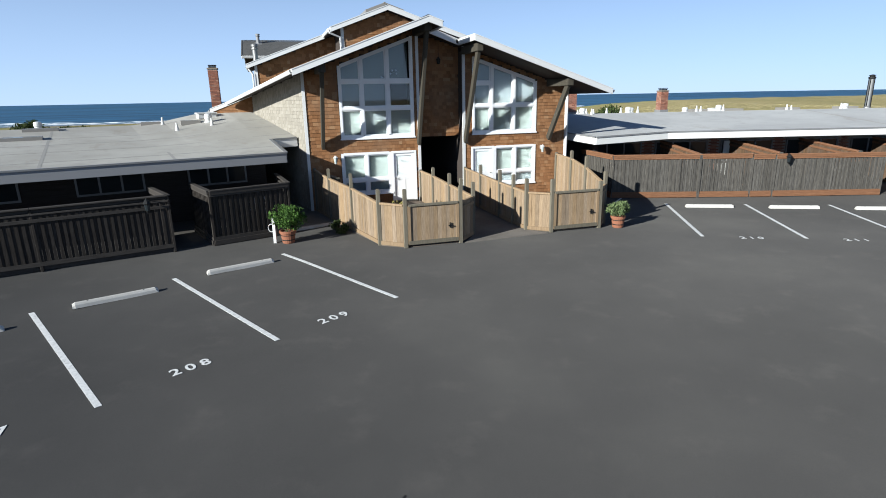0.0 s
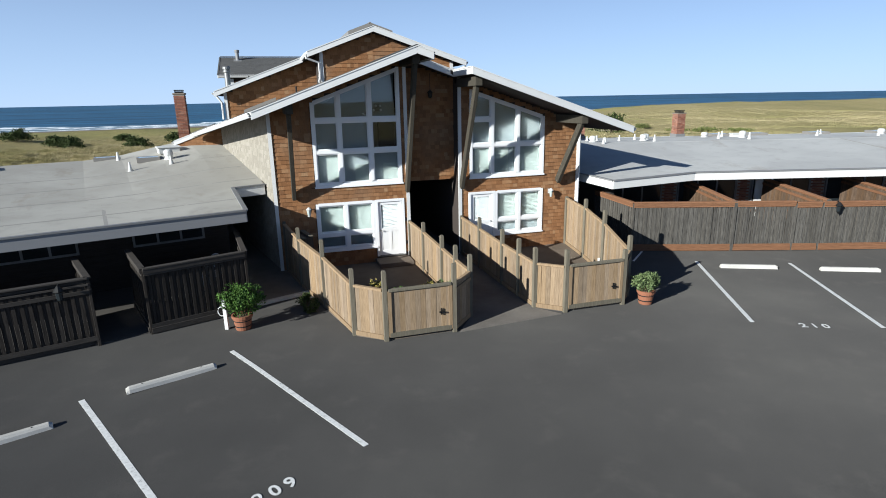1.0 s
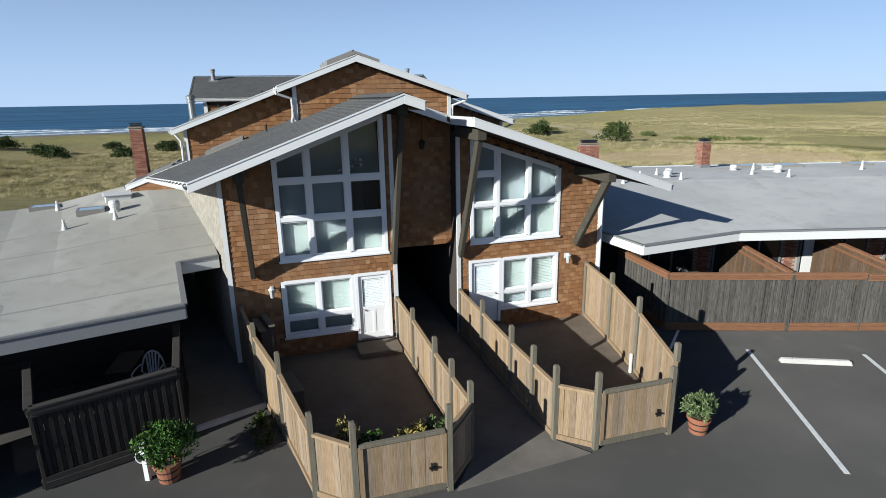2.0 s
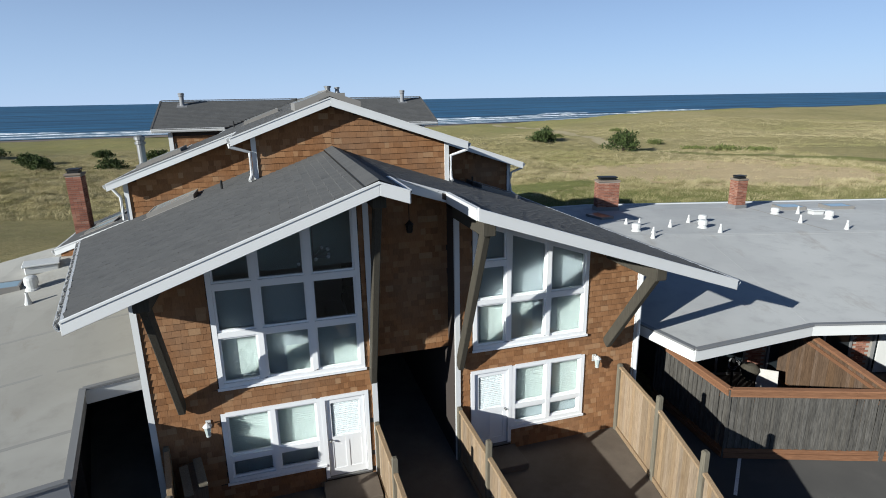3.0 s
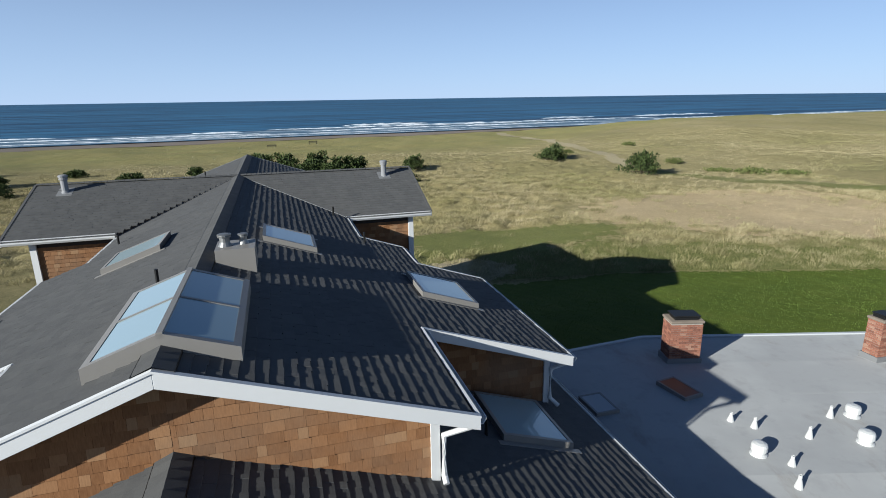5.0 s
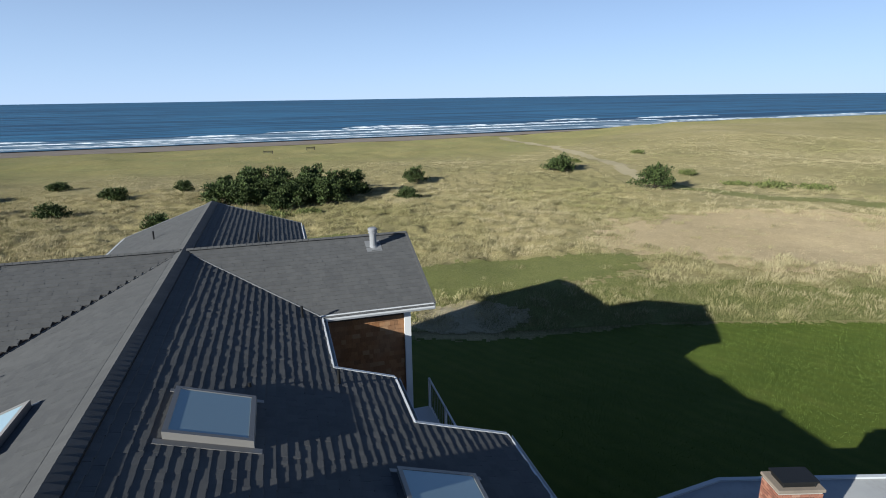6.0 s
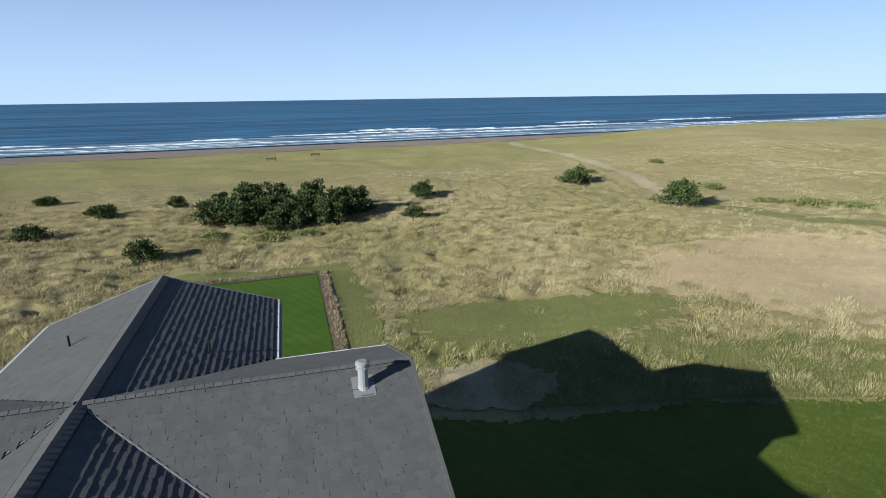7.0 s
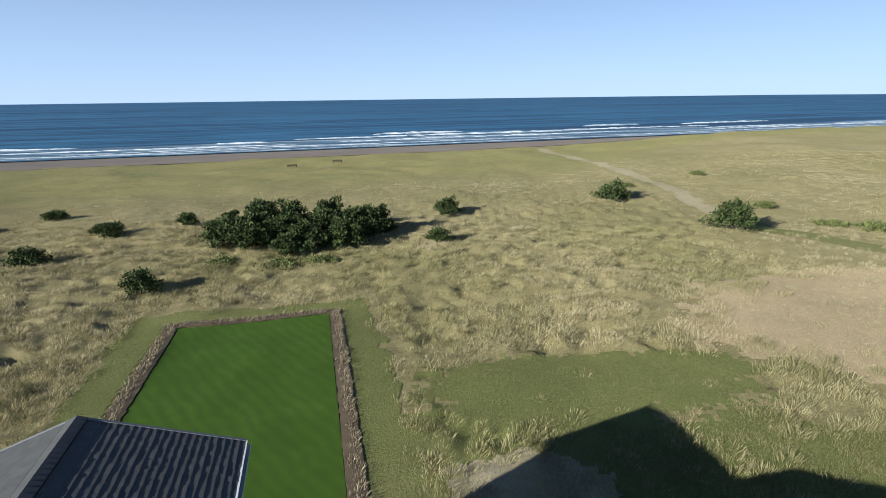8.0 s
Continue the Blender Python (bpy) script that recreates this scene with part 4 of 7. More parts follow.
def door(u0, u1, z0, z1, handle_at):
    bm = bmesh.new()
    box(bm, u0, u0 + 0.09, -0.05, 0.1, z0, z1)
    box(bm, u1 - 0.09, u1, -0.05, 0.1, z0, z1)
    box(bm, u0 + 0.09, u1 - 0.09, -0.05, 0.1, z1 - 0.09, z1)
    fr = part("door_frame", bm, FRAME, house, "white painted door frame")
    a, b, mid, top = u0 + 0.1, u1 - 0.1, z0 + 0.98, z1 - 0.1
    bm = bmesh.new()
    box(bm, a + 0.11, b - 0.11, 0.012, 0.04, z0 + 0.2, mid - 0.07)
    d = part("door", bm, FRAME, house, "white half-glazed panelled door")
    for name, q in (("stile", (a, a + 0.11, z0 + 0.02, top)), ("stile", (b - 0.11, b, z0 + 0.02, top)), ("rail", (a + 0.11, b - 0.11, top - 0.11, top)), ("rail", (a + 0.11, b - 0.11, mid - 0.07, mid + 0.07)), ("rail", (a + 0.11, b - 0.11, z0 + 0.02, z0 + 0.2)), ("muntin", ((a + b) / 2 - 0.04, (a + b) / 2 + 0.04, z0 + 0.2, mid - 0.07))):
        bm = bmesh.new()
        box(bm, q[0], q[1], 0.0, 0.045, q[2], q[3])
        part(name, bm, FRAME, d)
    bm = bmesh.new()
    box(bm, a + 0.11, b - 0.11, 0.02, 0.026, mid + 0.07, top - 0.11)
    p = part("pane", bm, GLASS, d)
    p.visible_shadow = False
    blind(d, a + 0.113, b - 0.113, mid + 0.073, top - 0.113, 0.005, BLIND_PALE, 0.032)
    bm = bmesh.new()
    lathe(bm, [(0.028, 0), (0.03, 0.01), (0.012, 0.02), (0.012, 0.045), (0.03, 0.055), (0.03, 0.075), (0.015, 0.085)], 10)
    k = part("door_handle", bm, METAL, d)
    k.matrix_local = pose(handle_at, 0.0, z0 + 0.98, 90, 0, 0)
    bm = bmesh.new()
    box(bm, u0, u1, -0.06, 0.1, z0 - 0.03, z0 + 0.01)
    part("threshold", bm, METAL, d)


door(-1.18, -0.10, 0.24, 2.37, -1.02)
door(2.42, 3.50, 0.24, 2.40, 3.34)

# corner boards
for u, z1 in ((-4.62, top1(-4.62)), (7.04, top1(7.04)), (0.06, top1(0.06)), (2.09, top1(2.09))):
    bm = bmesh.new()
    box(bm, u - 0.06, u + 0.06, -0.05, 0.02, 0.02, z1)
    part("corner_board", bm, WHITE, house, "white painted corner board")
for u, v, z0, z1 in ((3.58, 5.47, roof1(3.58), roof2(3.6) - 0.2), (-2.22, 5.47, roof1(-2.22), roof2(-2.22) - 0.2), (-6.42, 8.72, roof1(-6.4), roof2(-6.4) - 0.2), (7.17, 8.82, 4.9, roof2(7.2) - 0.2)):
    bm = bmesh.new()
    box(bm, u - 0.07, u + 0.07, v - 0.03, v + 0.06, z0, z1)
    part("corner_board", bm, WHITE, house, "white painted corner board")
for s in (1, -1):
    for u in (6.62, ):
        bm = bmesh.new()
        box(bm, s * u - 0.1, s * u + 0.1, 19.85, 20.02, 0 if s > 0 else 2, 7.35)
        part("corner_board", bm, WHITE, house, "white painted corner board")


def downpipe(pts):
    bm = bmesh.new()
    tube(bm, pts, 0.05, 8)
    part("downpipe", bm, WHITE, house, "white downpipe with bends")


z = roof2(4.2) - 0.14
downpipe([(4.2, 5.25, z), (4.2, 5.25, z - 0.08), (3.70, 5.40, z - 0.26), (3.70, 5.40, roof1(3.7) + 0.16), (3.70, 5.28, roof1(3.7) + 0.08)])
z = roof2(-2.85) - 0.14
downpipe([(-2.86, 5.25, z), (-2.86, 5.25, z - 0.08), (-2.34, 5.40, z - 0.26), (-2.34, 5.40, roof1(-2.34) + 0.2), (-2.40, 5.2, roof1(-2.40) + 0.07)])
z = roof2(7.6) - 0.14
downpipe([(7.68, 8.6, z), (7.68, 8.6, z - 0.06), (7.25, 8.75, z - 0.25), (7.25, 8.75, roof1(7.3) + 0.2), (7.4, 8.6, roof1(7.4) + 0.08)])
downpipe([(-6.8, 8.65, roof2(-6.8) - 0.2), (-6.6, 8.66, roof2(-6.8) - 0.5), (-6.6, 8.66, roof1(-6.6) + 0.1)])
downpipe([(7.06, -0.09, 4.7), (7.06, -0.09, 0.05)])

# ---- cedar shingles on the walls ----
def shingle_verts(w, h, t=0.022):
    return [(0, -0.004, 0.0 + h), (w, -0.004, h), (w, 0, h), (0, 0, h), (0, -t - 0.004, 0), (w, -t - 0.004, 0), (w, 0, 0), (0, 0, 0)]


SH_FACES = [(0, 1, 5, 4), (4, 5, 6, 7), (0, 4, 7, 3), (1, 2, 6, 5)]
ONE_CACHE = {}


def cover(place, length, inside, z0, z1, material, label, seed, single=None, exposure=0.145, widths=(0.10, 0.25)):
    """Shingle courses on a wall. place(u, d) gives the plan point; inside(u, z) says where the wall is."""
    r = random.Random(seed)
    verts, faces = [], []
    p0, p1, pd = Vector(place(0, 0)), Vector(place(1, 0)), Vector(place(0, 1))
    ex, ed = p1 - p0, pd - p0
    z = z0
    while z < z1:
        u = -r.random() * 0.2
        while u < length:
            w = r.uniform(*widths)
            a, b = max(0, u), min(length, u + w - 0.003)
            u += w
            mid = (a + b) / 2
            if b - a < 0.03 or not any(inside(q, z + exposure * 0.5) for q in (mid, a + 0.012, b - 0.012)):
                continue
            while b - a > 0.03 and not inside(a + 0.01, z + 0.07):
                a += 0.02
            while b - a > 0.03 and not inside(b - 0.01, z + 0.07):
                b -= 0.02
            h = exposure + 0.01
            while h > 0.03 and not (inside(a + 0.01, z + h - 0.01) and inside(b - 0.01, z + h - 0.01)):
                h -= 0.02
            dz = r.uniform(-0.006, 0.006)
            if single and single(mid, z):
                key = (round(b - a, 2), round(h, 2))
                if key not in ONE_CACHE:
                    me = bpy.data.meshes.new("shingle")
                    me.from_pydata(shingle_verts(max(0.03, key[0]), key[1]), [], SH_FACES)
                    me.materials.append(SHINGLE_ONE)
                    ONE_CACHE[key] = me
                ob = new("shingle", ONE_CACHE[key])
                q = p0 + ex * a
                ob.parent = house
                ob.matrix_local = pose(q.x, q.y, z + dz, 0, 0, math.degrees(math.atan2(ex.y, ex.x)))
                continue
            n = len(verts)
            for x, d, zz in shingle_verts(b - a, h):
                q = p0 + ex * (a + x) + ed * d
                verts.append((q.x, q.y, z + dz + zz))
            faces += [tuple(n + i for i in f) for f in SH_FACES]
        z += exposure
    ob = raw("wall_shingles", verts, faces, material, house, label)
    ob["kind"] = "stuff"


def in_front(x, z):
    u = x + UL
    if z > top1(u) - 0.02 or u > UR:
        return False
    if 0.0 < u < 2.15:
        return False
    if -3.26 < u < -0.11 and 2.9 < z < head_l(u) + 0.02:
        return False
    if 2.46 < u < 5.56 and 2.9 < z < head_l(u) + 0.02:
        return False
    if -3.31 < u < -1.16 and 0.58 < z < 2.39 or -1.2 < u < -0.08 and z < 2.39:
        return False
    if 3.46 < u < 5.56 and 0.62 < z < 2.42 or 2.4 < u < 3.52 and z < 2.42:
        return False
    return True


cover(lambda u, d: (UL + u, d), UR - UL, in_front, 0.03, 7.2, SHINGLE, "reddish cedar wall shingles with weathered patches", 11, lambda u, z: u + UL > 5.5 and z < 4.6)
cover(lambda u, d: (0.1 + u, 0.6 + d), 1.95, lambda u, z: z < top1(0.1 + u), 2.88, 6.9, SHINGLE, "dark cedar shingles in the recess", 12)
for k, (a, b) in enumerate(GABLES):
    pl = side(a, b)
    lo = min(roof1(a[0]), roof1(b[0])) - 0.1
    cover(pl, (Vector(b) - Vector(a)).length, lambda u, z, pl=pl: z < roof2(pl(u, 0)[0]) - THICK - 0.02 and z > roof1(pl(u, 0)[0]) - 0.1, lo, 8.7, SHINGLE, "warm brown cedar gable shingles", 20 + k, None, 0.175, (0.12, 0.34))
L_SIDE = (Vector((-4.6, 0)) - Vector((-6.75, 8.6))).length
cover(side((-6.75, 8.6), (-4.6, 0.0)), L_SIDE, lambda u, z: z < roof1(-6.75 + 2.15 * u / L_SIDE) - THICK - 0.02, 0.03, 5.6, SILVER, "silvered cedar shingles on the sunlit side wall", 31)
for k, (a, b, lo, hh) in enumerate((((-6.6, 19.95), (-3.6, 19.95), 3.4, 7.2), ((3.7, 19.95), (6.6, 19.95), 3.4, 7.2), ((-8.8, 9.3), (-6.75, 8.95), 3.2, 5.1), ((3.7, 16.25), (3.7, 19.9), 4.0, 7.3))):
    pl = side(a, b)
    cover(pl, (Vector(b) - Vector(a)).length, (lambda u, z, pl=pl: z < roof1(pl(u, 0)[0]) - THICK) if k == 2 else (lambda u, z, hh=hh: z < hh), lo, hh, SHINGLE, "brown cedar wall shingles", 40 + k)

# ---- struts, purlins and soffit details under the front overhang ----
for u in (-4.0, 0.03, 2.13, 6.15):
    bm = bmesh.new()
    zt = roof1(u) - THICK - 0.22
    stick(bm, (u, -0.06, 2.62), (u, -1.72, zt - 0.06), 0.14, 0.26)
    softened(part("strut", bm, TIMBER, house, "grey-stained diagonal timber strut"), 0.015)
    bm = bmesh.new()
    box(bm, u - 0.13, u + 0.13, -1.95, 0.0, zt - 0.1, zt + 0.2)
    softened(part("purlin", bm, TIMBER, house, "boxed timber beam end"), 0.012)


def lantern(u, z, v=-0.02):
    l = thing("wall_lantern", HOUSE @ pose(u, v, z), "cream metal wall lantern beside the window", "lamp", "wall lanterns")
    bm = bmesh.new()
    box(bm, -0.05, 0.05, -0.025, 0, -0.09, 0.09)
    part("back_plate", bm, VENT_WHITE, l)
    bm = bmesh.new()
    tube(bm, [(0, -0.02, 0.02), (0, -0.09, 0.09), (0, -0.17, 0.1)], 0.012, 6)
    part("arm", bm, VENT_WHITE, l)
    bm = bmesh.new()
    lathe(bm, [(0.085, 0.03), (0.10, 0.05), (0.05, 0.10), (0.015, 0.13)], 8, (0, -0.18, 0))
    part("cap", bm, VENT_WHITE, l)
    bm = bmesh.new()
    lathe(bm, [(0.045, -0.17), (0.05, -0.15), (0.078, 0.03)], 8, (0, -0.18, 0))
    part("glass", bm, BLIND, l)
    bm = bmesh.new()
    lathe(bm, [(0.012, -0.22), (0.05, -0.19), (0.055, -0.17)], 8, (0, -0.18, 0))
    part("base", bm, VENT_WHITE, l)


lantern(-3.55, 2.17)
lantern(5.82, 2.24)
hl = thing("hanging_lantern", HOUSE @ pose(1.10, 0.36, 6.05) @ Matrix.Scale(0.72, 4), "dark iron lantern hanging over the entrance", "lamp")
bm = bmesh.new()
tube(bm, [(0, 0, 0.18), (0, 0, 0.98)], 0.012, 6)
part("rod", bm, DARK_METAL, hl)
bm = bmesh.new()
lathe(bm, [(0.02, -0.22), (0.08, -0.2), (0.10, -0.17)], 6)
lathe(bm, [(0.14, 0.05), (0.14, 0.07), (0.05, 0.16), (0.015, 0.2)], 6)
for k in range(6):
    a = math.pi / 3 * k
    stick(bm, (0.09 * math.cos(a), 0.09 * math.sin(a), -0.17), (0.12 * math.cos(a), 0.12 * math.sin(a), 0.05), 0.012, 0.012)
part("cage", bm, DARK_METAL, hl)
bm = bmesh.new()
lathe(bm, [(0.08, -0.17), (0.11, 0.05)], 6)
part("glass", bm, mat("smoked_glass", (0.03, 0.028, 0.025), 0.2), hl)

# a chandelier of bright glass globes hangs inside the upper window
GLOBE = make_paint("frosted_globe", (0.72, 0.76, 0.80), 0.05, 0.15)
ch = thing("chandelier", HOUSE @ pose(-1.05, 0.5, 5.50), "branched chandelier with pale glass globes behind the window", "lamp")
bm = bmesh.new()
tube(bm, [(0, 0, 0), (0, 0, 1.35)], 0.012, 6)
part("rod", bm, METAL, ch)
r_ = random.Random(8)
for k in range(9):
    a, e = 2.4 * k, (0.5, -0.35, 0.05)[k % 3]
    tip = Vector((0.36 * math.cos(a) * math.cos(e), 0.24 * math.sin(a) * math.cos(e), 0.34 * math.sin(e)))
    bm = bmesh.new()
    tube(bm, [(0, 0, 0), tip * 0.85], 0.009, 5)
    arm = part("arm", bm, METAL, ch)
    bm = bmesh.new()
    bmesh.ops.create_icosphere(bm, subdivisions=2, radius=0.045, matrix=Matrix.Translation(tip))
    part("globe", bm, GLOBE, arm, "pale glass globe")

# ---- skylights, flues and pipes on the roof ----
BRONZE = make_paint("grey_aluminium_frame", (0.24, 0.225, 0.205), 0.4, 0.45)


def skylight(u0, u1, v0, v1, height, h=0.16, label="aluminium-framed flat roof skylight"):
    f = 0.08
    s = None
    for a, b, c, d in ((u0, u1, v0, v0 + f), (u0, u1, v1 - f, v1), (u0, u0 + f, v0 + f, v1 - f), (u1 - f, u1, v0 + f, v1 - f)):
        bm = bmesh.new()
        prism(bm, [(a, c), (b, c), (b, d), (a, d)], lambda x, y: height(x, y) - 0.05, lambda x, y: height(x, y) + h)
        if s is None:
            s = part("skylight", bm, BRONZE, house, label)
        else:
            part("frame_bar", bm, BRONZE, s)
    bm = bmesh.new()
    prism(bm, [(u0 + f, v0 + f), (u1 - f, v0 + f), (u1 - f, v1 - f), (u0 + f, v1 - f)], lambda x, y: height(x, y) + h - 0.05, lambda x, y: height(x, y) + h - 0.012)
    part("glazing", bm, SKYGLASS, s, "glazing with blue-grey sky reflection in its colour")
    for a, b, c, d in ((u0 - 0.12, u1 + 0.12, v0 - 0.14, v0 - 0.002), (u0 - 0.12, u1 + 0.12, v1 + 0.002, v1 + 0.1)):
        bm = bmesh.new()
        prism(bm, [(a, c), (b, c), (b, d), (a, d)], lambda x, y: height(x, y) + 0.012, lambda x, y: height(x, y) + 0.028)
        part("flashing", bm, BRONZE, s)
    return s


skylight(1.12, 2.45, 12.8, 14.3, roof2)
skylight(4.75, 6.2, 10.7, 12.5, roof2)
skylight(5.3, 6.8, 6.85, 8.55, roof1)
skylight(-2.75, -1.35, 13.2, 14.8, roof2)
skylight(-6.5, -4.95, 11.0, 12.7, roof2)
skylight(-5.6, -4.2, 7.1, 8.4, roof1)
skylight(-8.3, -7.3, 10.2, 11.0, roof1, 0.08)
skylight(-8.3, -7.3, 11.6, 12.4, roof1, 0.08)
# ridge skylight: a glazed cap astride the ridge, two panes on each slope
cap = lambda u, v: roof2(u) + 0.23
bm = bmesh.new()
box(bm, -0.04, 0.04, 5.72, 8.72, Z2 + 0.16, Z2 + 0.245)
big = part("skylight", bm, BRONZE, house, "glazed ridge skylight with four panes")
for s in (1, -1):
    for a, b, c, d in ((0, 0.97, 5.72, 5.82), (0, 0.97, 8.62, 8.72), (0.87, 0.97, 5.82, 8.62)):
        pts = [(a, c), (b, c), (b, d), (a, d)] if s > 0 else [(-b, c), (-a, c), (-a, d), (-b, d)]
        bm = bmesh.new()
        prism(bm, pts, lambda x, y: roof2(x) - 0.05, cap)
        part("frame_bar", bm, BRONZE, big)
for s in (1, -1):
    a, b = (0.04, 0.87) if s > 0 else (-0.87, -0.04)
    bm = bmesh.new()
    prism(bm, [(a, 7.19), (b, 7.19), (b, 7.25), (a, 7.25)], lambda x, y: cap(x, y) - 0.07, lambda x, y: cap(x, y) + 0.004)
    part("frame_bar", bm, BRONZE, big)
for s in (1, -1):
    for c, d in ((5.82, 7.19), (7.25, 8.62)):
        a, b = (0.04, 0.87) if s > 0 else (-0.87, -0.04)
        bm = bmesh.new()
        prism(bm, [(a, c), (b, c), (b, d), (a, d)], lambda x, y: cap(x, y) - 0.04, lambda x, y: cap(x, y) - 0.01)
        part("glazing", bm, SKYGLASS, big, "glazing with blue-grey sky reflection in its colour")
bm = bmesh.new()
prism(bm, [(0.28, 9.95), (1.05, 9.95), (1.05, 10.75), (0.28, 10.75)], lambda x, y: roof2(x) - 0.05, 9.08)
curb = part("vent_curb", bm, BRONZE, house, "grey boxed curb for two flues")


def flue(name, u, v, z0, z1, r, parent, m, label=""):
    bm = bmesh.new()
    H = z1 - z0
    lathe(bm, [(r * 1.5, 0), (r * 1.05, 0.08), (r, 0.1), (r, H * 0.72), (r * 1.35, H * 0.74), (r * 1.35, H * 0.8), (r * 1.1, H * 0.81), (r * 1.1, H * 0.86), (r * 1.4, H * 0.87), (r * 1.4, H * 0.95), (r * 0.9, H)], 14, (u, v, z0))
    return part(name, bm, m, parent, label)


flue("flue_cap", 0.46, 10.3, 9.07, 9.34, 0.10, curb, METAL)
flue("flue_cap", 0.82, 10.4, 9.07, 9.30, 0.075, curb, METAL)
flue("flue", -6.42, 11.85, 6.45, 7.68, 0.14, house, METAL, "galvanised flue with a capped top")
for u in (-6.25, 6.12):
    flue("flue", u, 22.75, wing(u, 22.75) - 0.05, 9.34, 0.12, house, FASCIA_DIM, "pale metal flue on the wing roof")
    bm = bmesh.new()
    prism(bm, [(u - 0.26, 22.45), (u + 0.26, 22.45), (u + 0.26, 23.05), (u - 0.26, 23.05)], lambda x, y: wing(x, y) + 0.006, lambda x, y: wing(x, y) + 0.022)
    part("flue_flashing", bm, PARAPET, house)
for u, v, f, h in ((-3.3, 6.6, roof1, 0.28), (-0.75, 9.6, roof2, 0.3), (-3.4, 17.6, roof2, 0.3), (3.5, 19.3, roof2, 0.35), (-1.9, 28.6, roof2, 0.35), (2.2, 27.0, roof2, 0.35), (5.0, 7.0, roof1, 0.35), (-5.4, 13.2, roof2, 0.35), (4.1, 15.6, roof2, 0.35), (2.3, 14.9, roof2, 0.1)):
    bm = bmesh.new()
    tube(bm, [(u, v, f(u) - 0.05), (u, v, f(u) + h)], 0.035, 8)
    part("vent_pipe", bm, DARK_METAL, house, "black vent pipe")
# valley and step flashings
for a, b, m in (((0.1, 23.3), (3.98, 19.62), PARAPET), ((-0.1, 23.3), (-3.92, 19.62), PARAPET)):
    bm = bmesh.new()
    beam(bm, (*a, roof2(*a) + 0.04), (*b, roof2(*b) + 0.04), 0.035, 0.04)
    part("valley_flashing", bm, m, house)

# balcony with a wire rail beside the wing
deck = thing("balcony", HOUSE, "pale painted balcony deck with a metal rail", "balcony")
bm = bmesh.new()
prism(bm, [(4.2, 16.4), (7.3, 14.4), (7.3, 19.9), (3.75, 19.9)], 3.75, 3.9)
part("deck_floor", bm, GREY_FASCIA, deck)
rail = [(7.25, 14.45), (7.25, 16.2), (7.25, 18.0), (7.25, 19.8)]
for u, v in rail:
    bm = bmesh.new()
    box(bm, u - 0.035, u + 0.035, v - 0.035, v + 0.035, 3.7, 4.95)
    part("post", bm, WHITE, deck)
for z in (4.93, 4.0):
    bm = bmesh.new()
    stick(bm, (7.25, 14.42, z), (7.25, 19.85, z), 0.05, 0.04)
    part("rail", bm, WHITE, deck)
for i in range(30):
    v = 14.55 + 0.18 * i
    bm = bmesh.new()
    stick(bm, (7.25, v, 4.0), (7.25, v, 4.92), 0.012, 0.012)
    part("baluster", bm, METAL, deck)
bm = bmesh.new()
for v in (14.5, 19.8):
    box(bm, 7.15, 7.3, v - 0.07, v + 0.07, -1.9, 3.75)
part("deck_post", bm, WHITE, deck)
# ---- the two low wings of units beside the house ----
LOWL = pose(-5.76, 20.27, 0, 0, 0, 32.0)      # a along the front towards the house, b inwards
LOWR = pose(6.84, 25.35, 0, 0, 0, 1.4)


def low_thing(name, m, label):
    return thing(name, m, label, "building", "low unit wings")


def roof_sheet(parent, plan, height, fascia_edges, fh, fmat, label, pieces=None, skin=None):
    bm = bmesh.new()
    for piece in pieces or [plan]:
        prism(bm, piece, lambda x, y: height(x, y) - 0.1, height)
    part("roof", bm, skin or MEMBRANE, parent, label)
    for a, b, *own in fascia_edges:
        bm = bmesh.new()
        beam(bm, (*a, height(*a)), (*b, height(*b)), 0.05, fh, -0.008)
        softened(part("fascia", bm, own[0] if own else fmat, parent, "pale painted fascia board"), 0.006)
        bm = bmesh.new()
        beam(bm, (*a, height(*a)), (*b, height(*b)), 0.13, 0.05, -0.035)
        part("edge_flashing", bm, PARAPET, parent)


# left wing
lowl = low_thing("unit_wing", LOWL, "low dark-walled wing of units with a pale flat roof")
hl_ = lambda a, b: 2.67 + 0.058 * (b - 0.35) + 0.06 * (b - 0.35) * smooth(-4.0, 1.6, a)
ROOF_L = [(-45, 0.35), (0.15, 0.35), (0.45, 3.75), (1.5, 3.0), (1.62, 3.2), (1.95, 9.3), (1.95, 13.4), (-45, 13.4)]
def end_at(b):
    """Where the roof ends towards the house, b metres in."""
    if b < 3.2:
        return 0.15 + 0.3 * (b - 0.35) / 3.4
    return 1.5 + 0.45 * (b - 3.2) / 6.1 if b < 9.3 else 1.95


PIECES_L = [[(-45, 0.35), (-4, 0.35), (-4, 13.4), (-45, 13.4)]]
for b0, b1 in ((0.35, 1.3), (1.3, 2.3), (2.3, 3.2), (3.2, 4.6), (4.6, 6.5), (6.5, 9.3), (9.3, 13.4)):
    for k0, k1 in ((0, 0.25), (0.25, 0.5), (0.5, 0.75), (0.75, 1.0)):
        e0, e1 = (end_at(b0 + 0.001) + 4, end_at(b1 - 0.001) + 4)
        PIECES_L.append([(-4 + k0 * e0, b0), (-4 + k1 * e0, b0), (-4 + k1 * e1, b1), (-4 + k0 * e1, b1)])
roof_sheet(lowl, ROOF_L, hl_, [((-45, 0.35), (0.15, 0.35)), ((0.15, 0.35), (0.40, 3.2)), ((0.40, 3.2), (1.5, 3.2), WHITE)], 0.36, FASCIA_DIM, "warm grey roof membrane with stains and seams", PIECES_L, MEMBRANE_WARM)
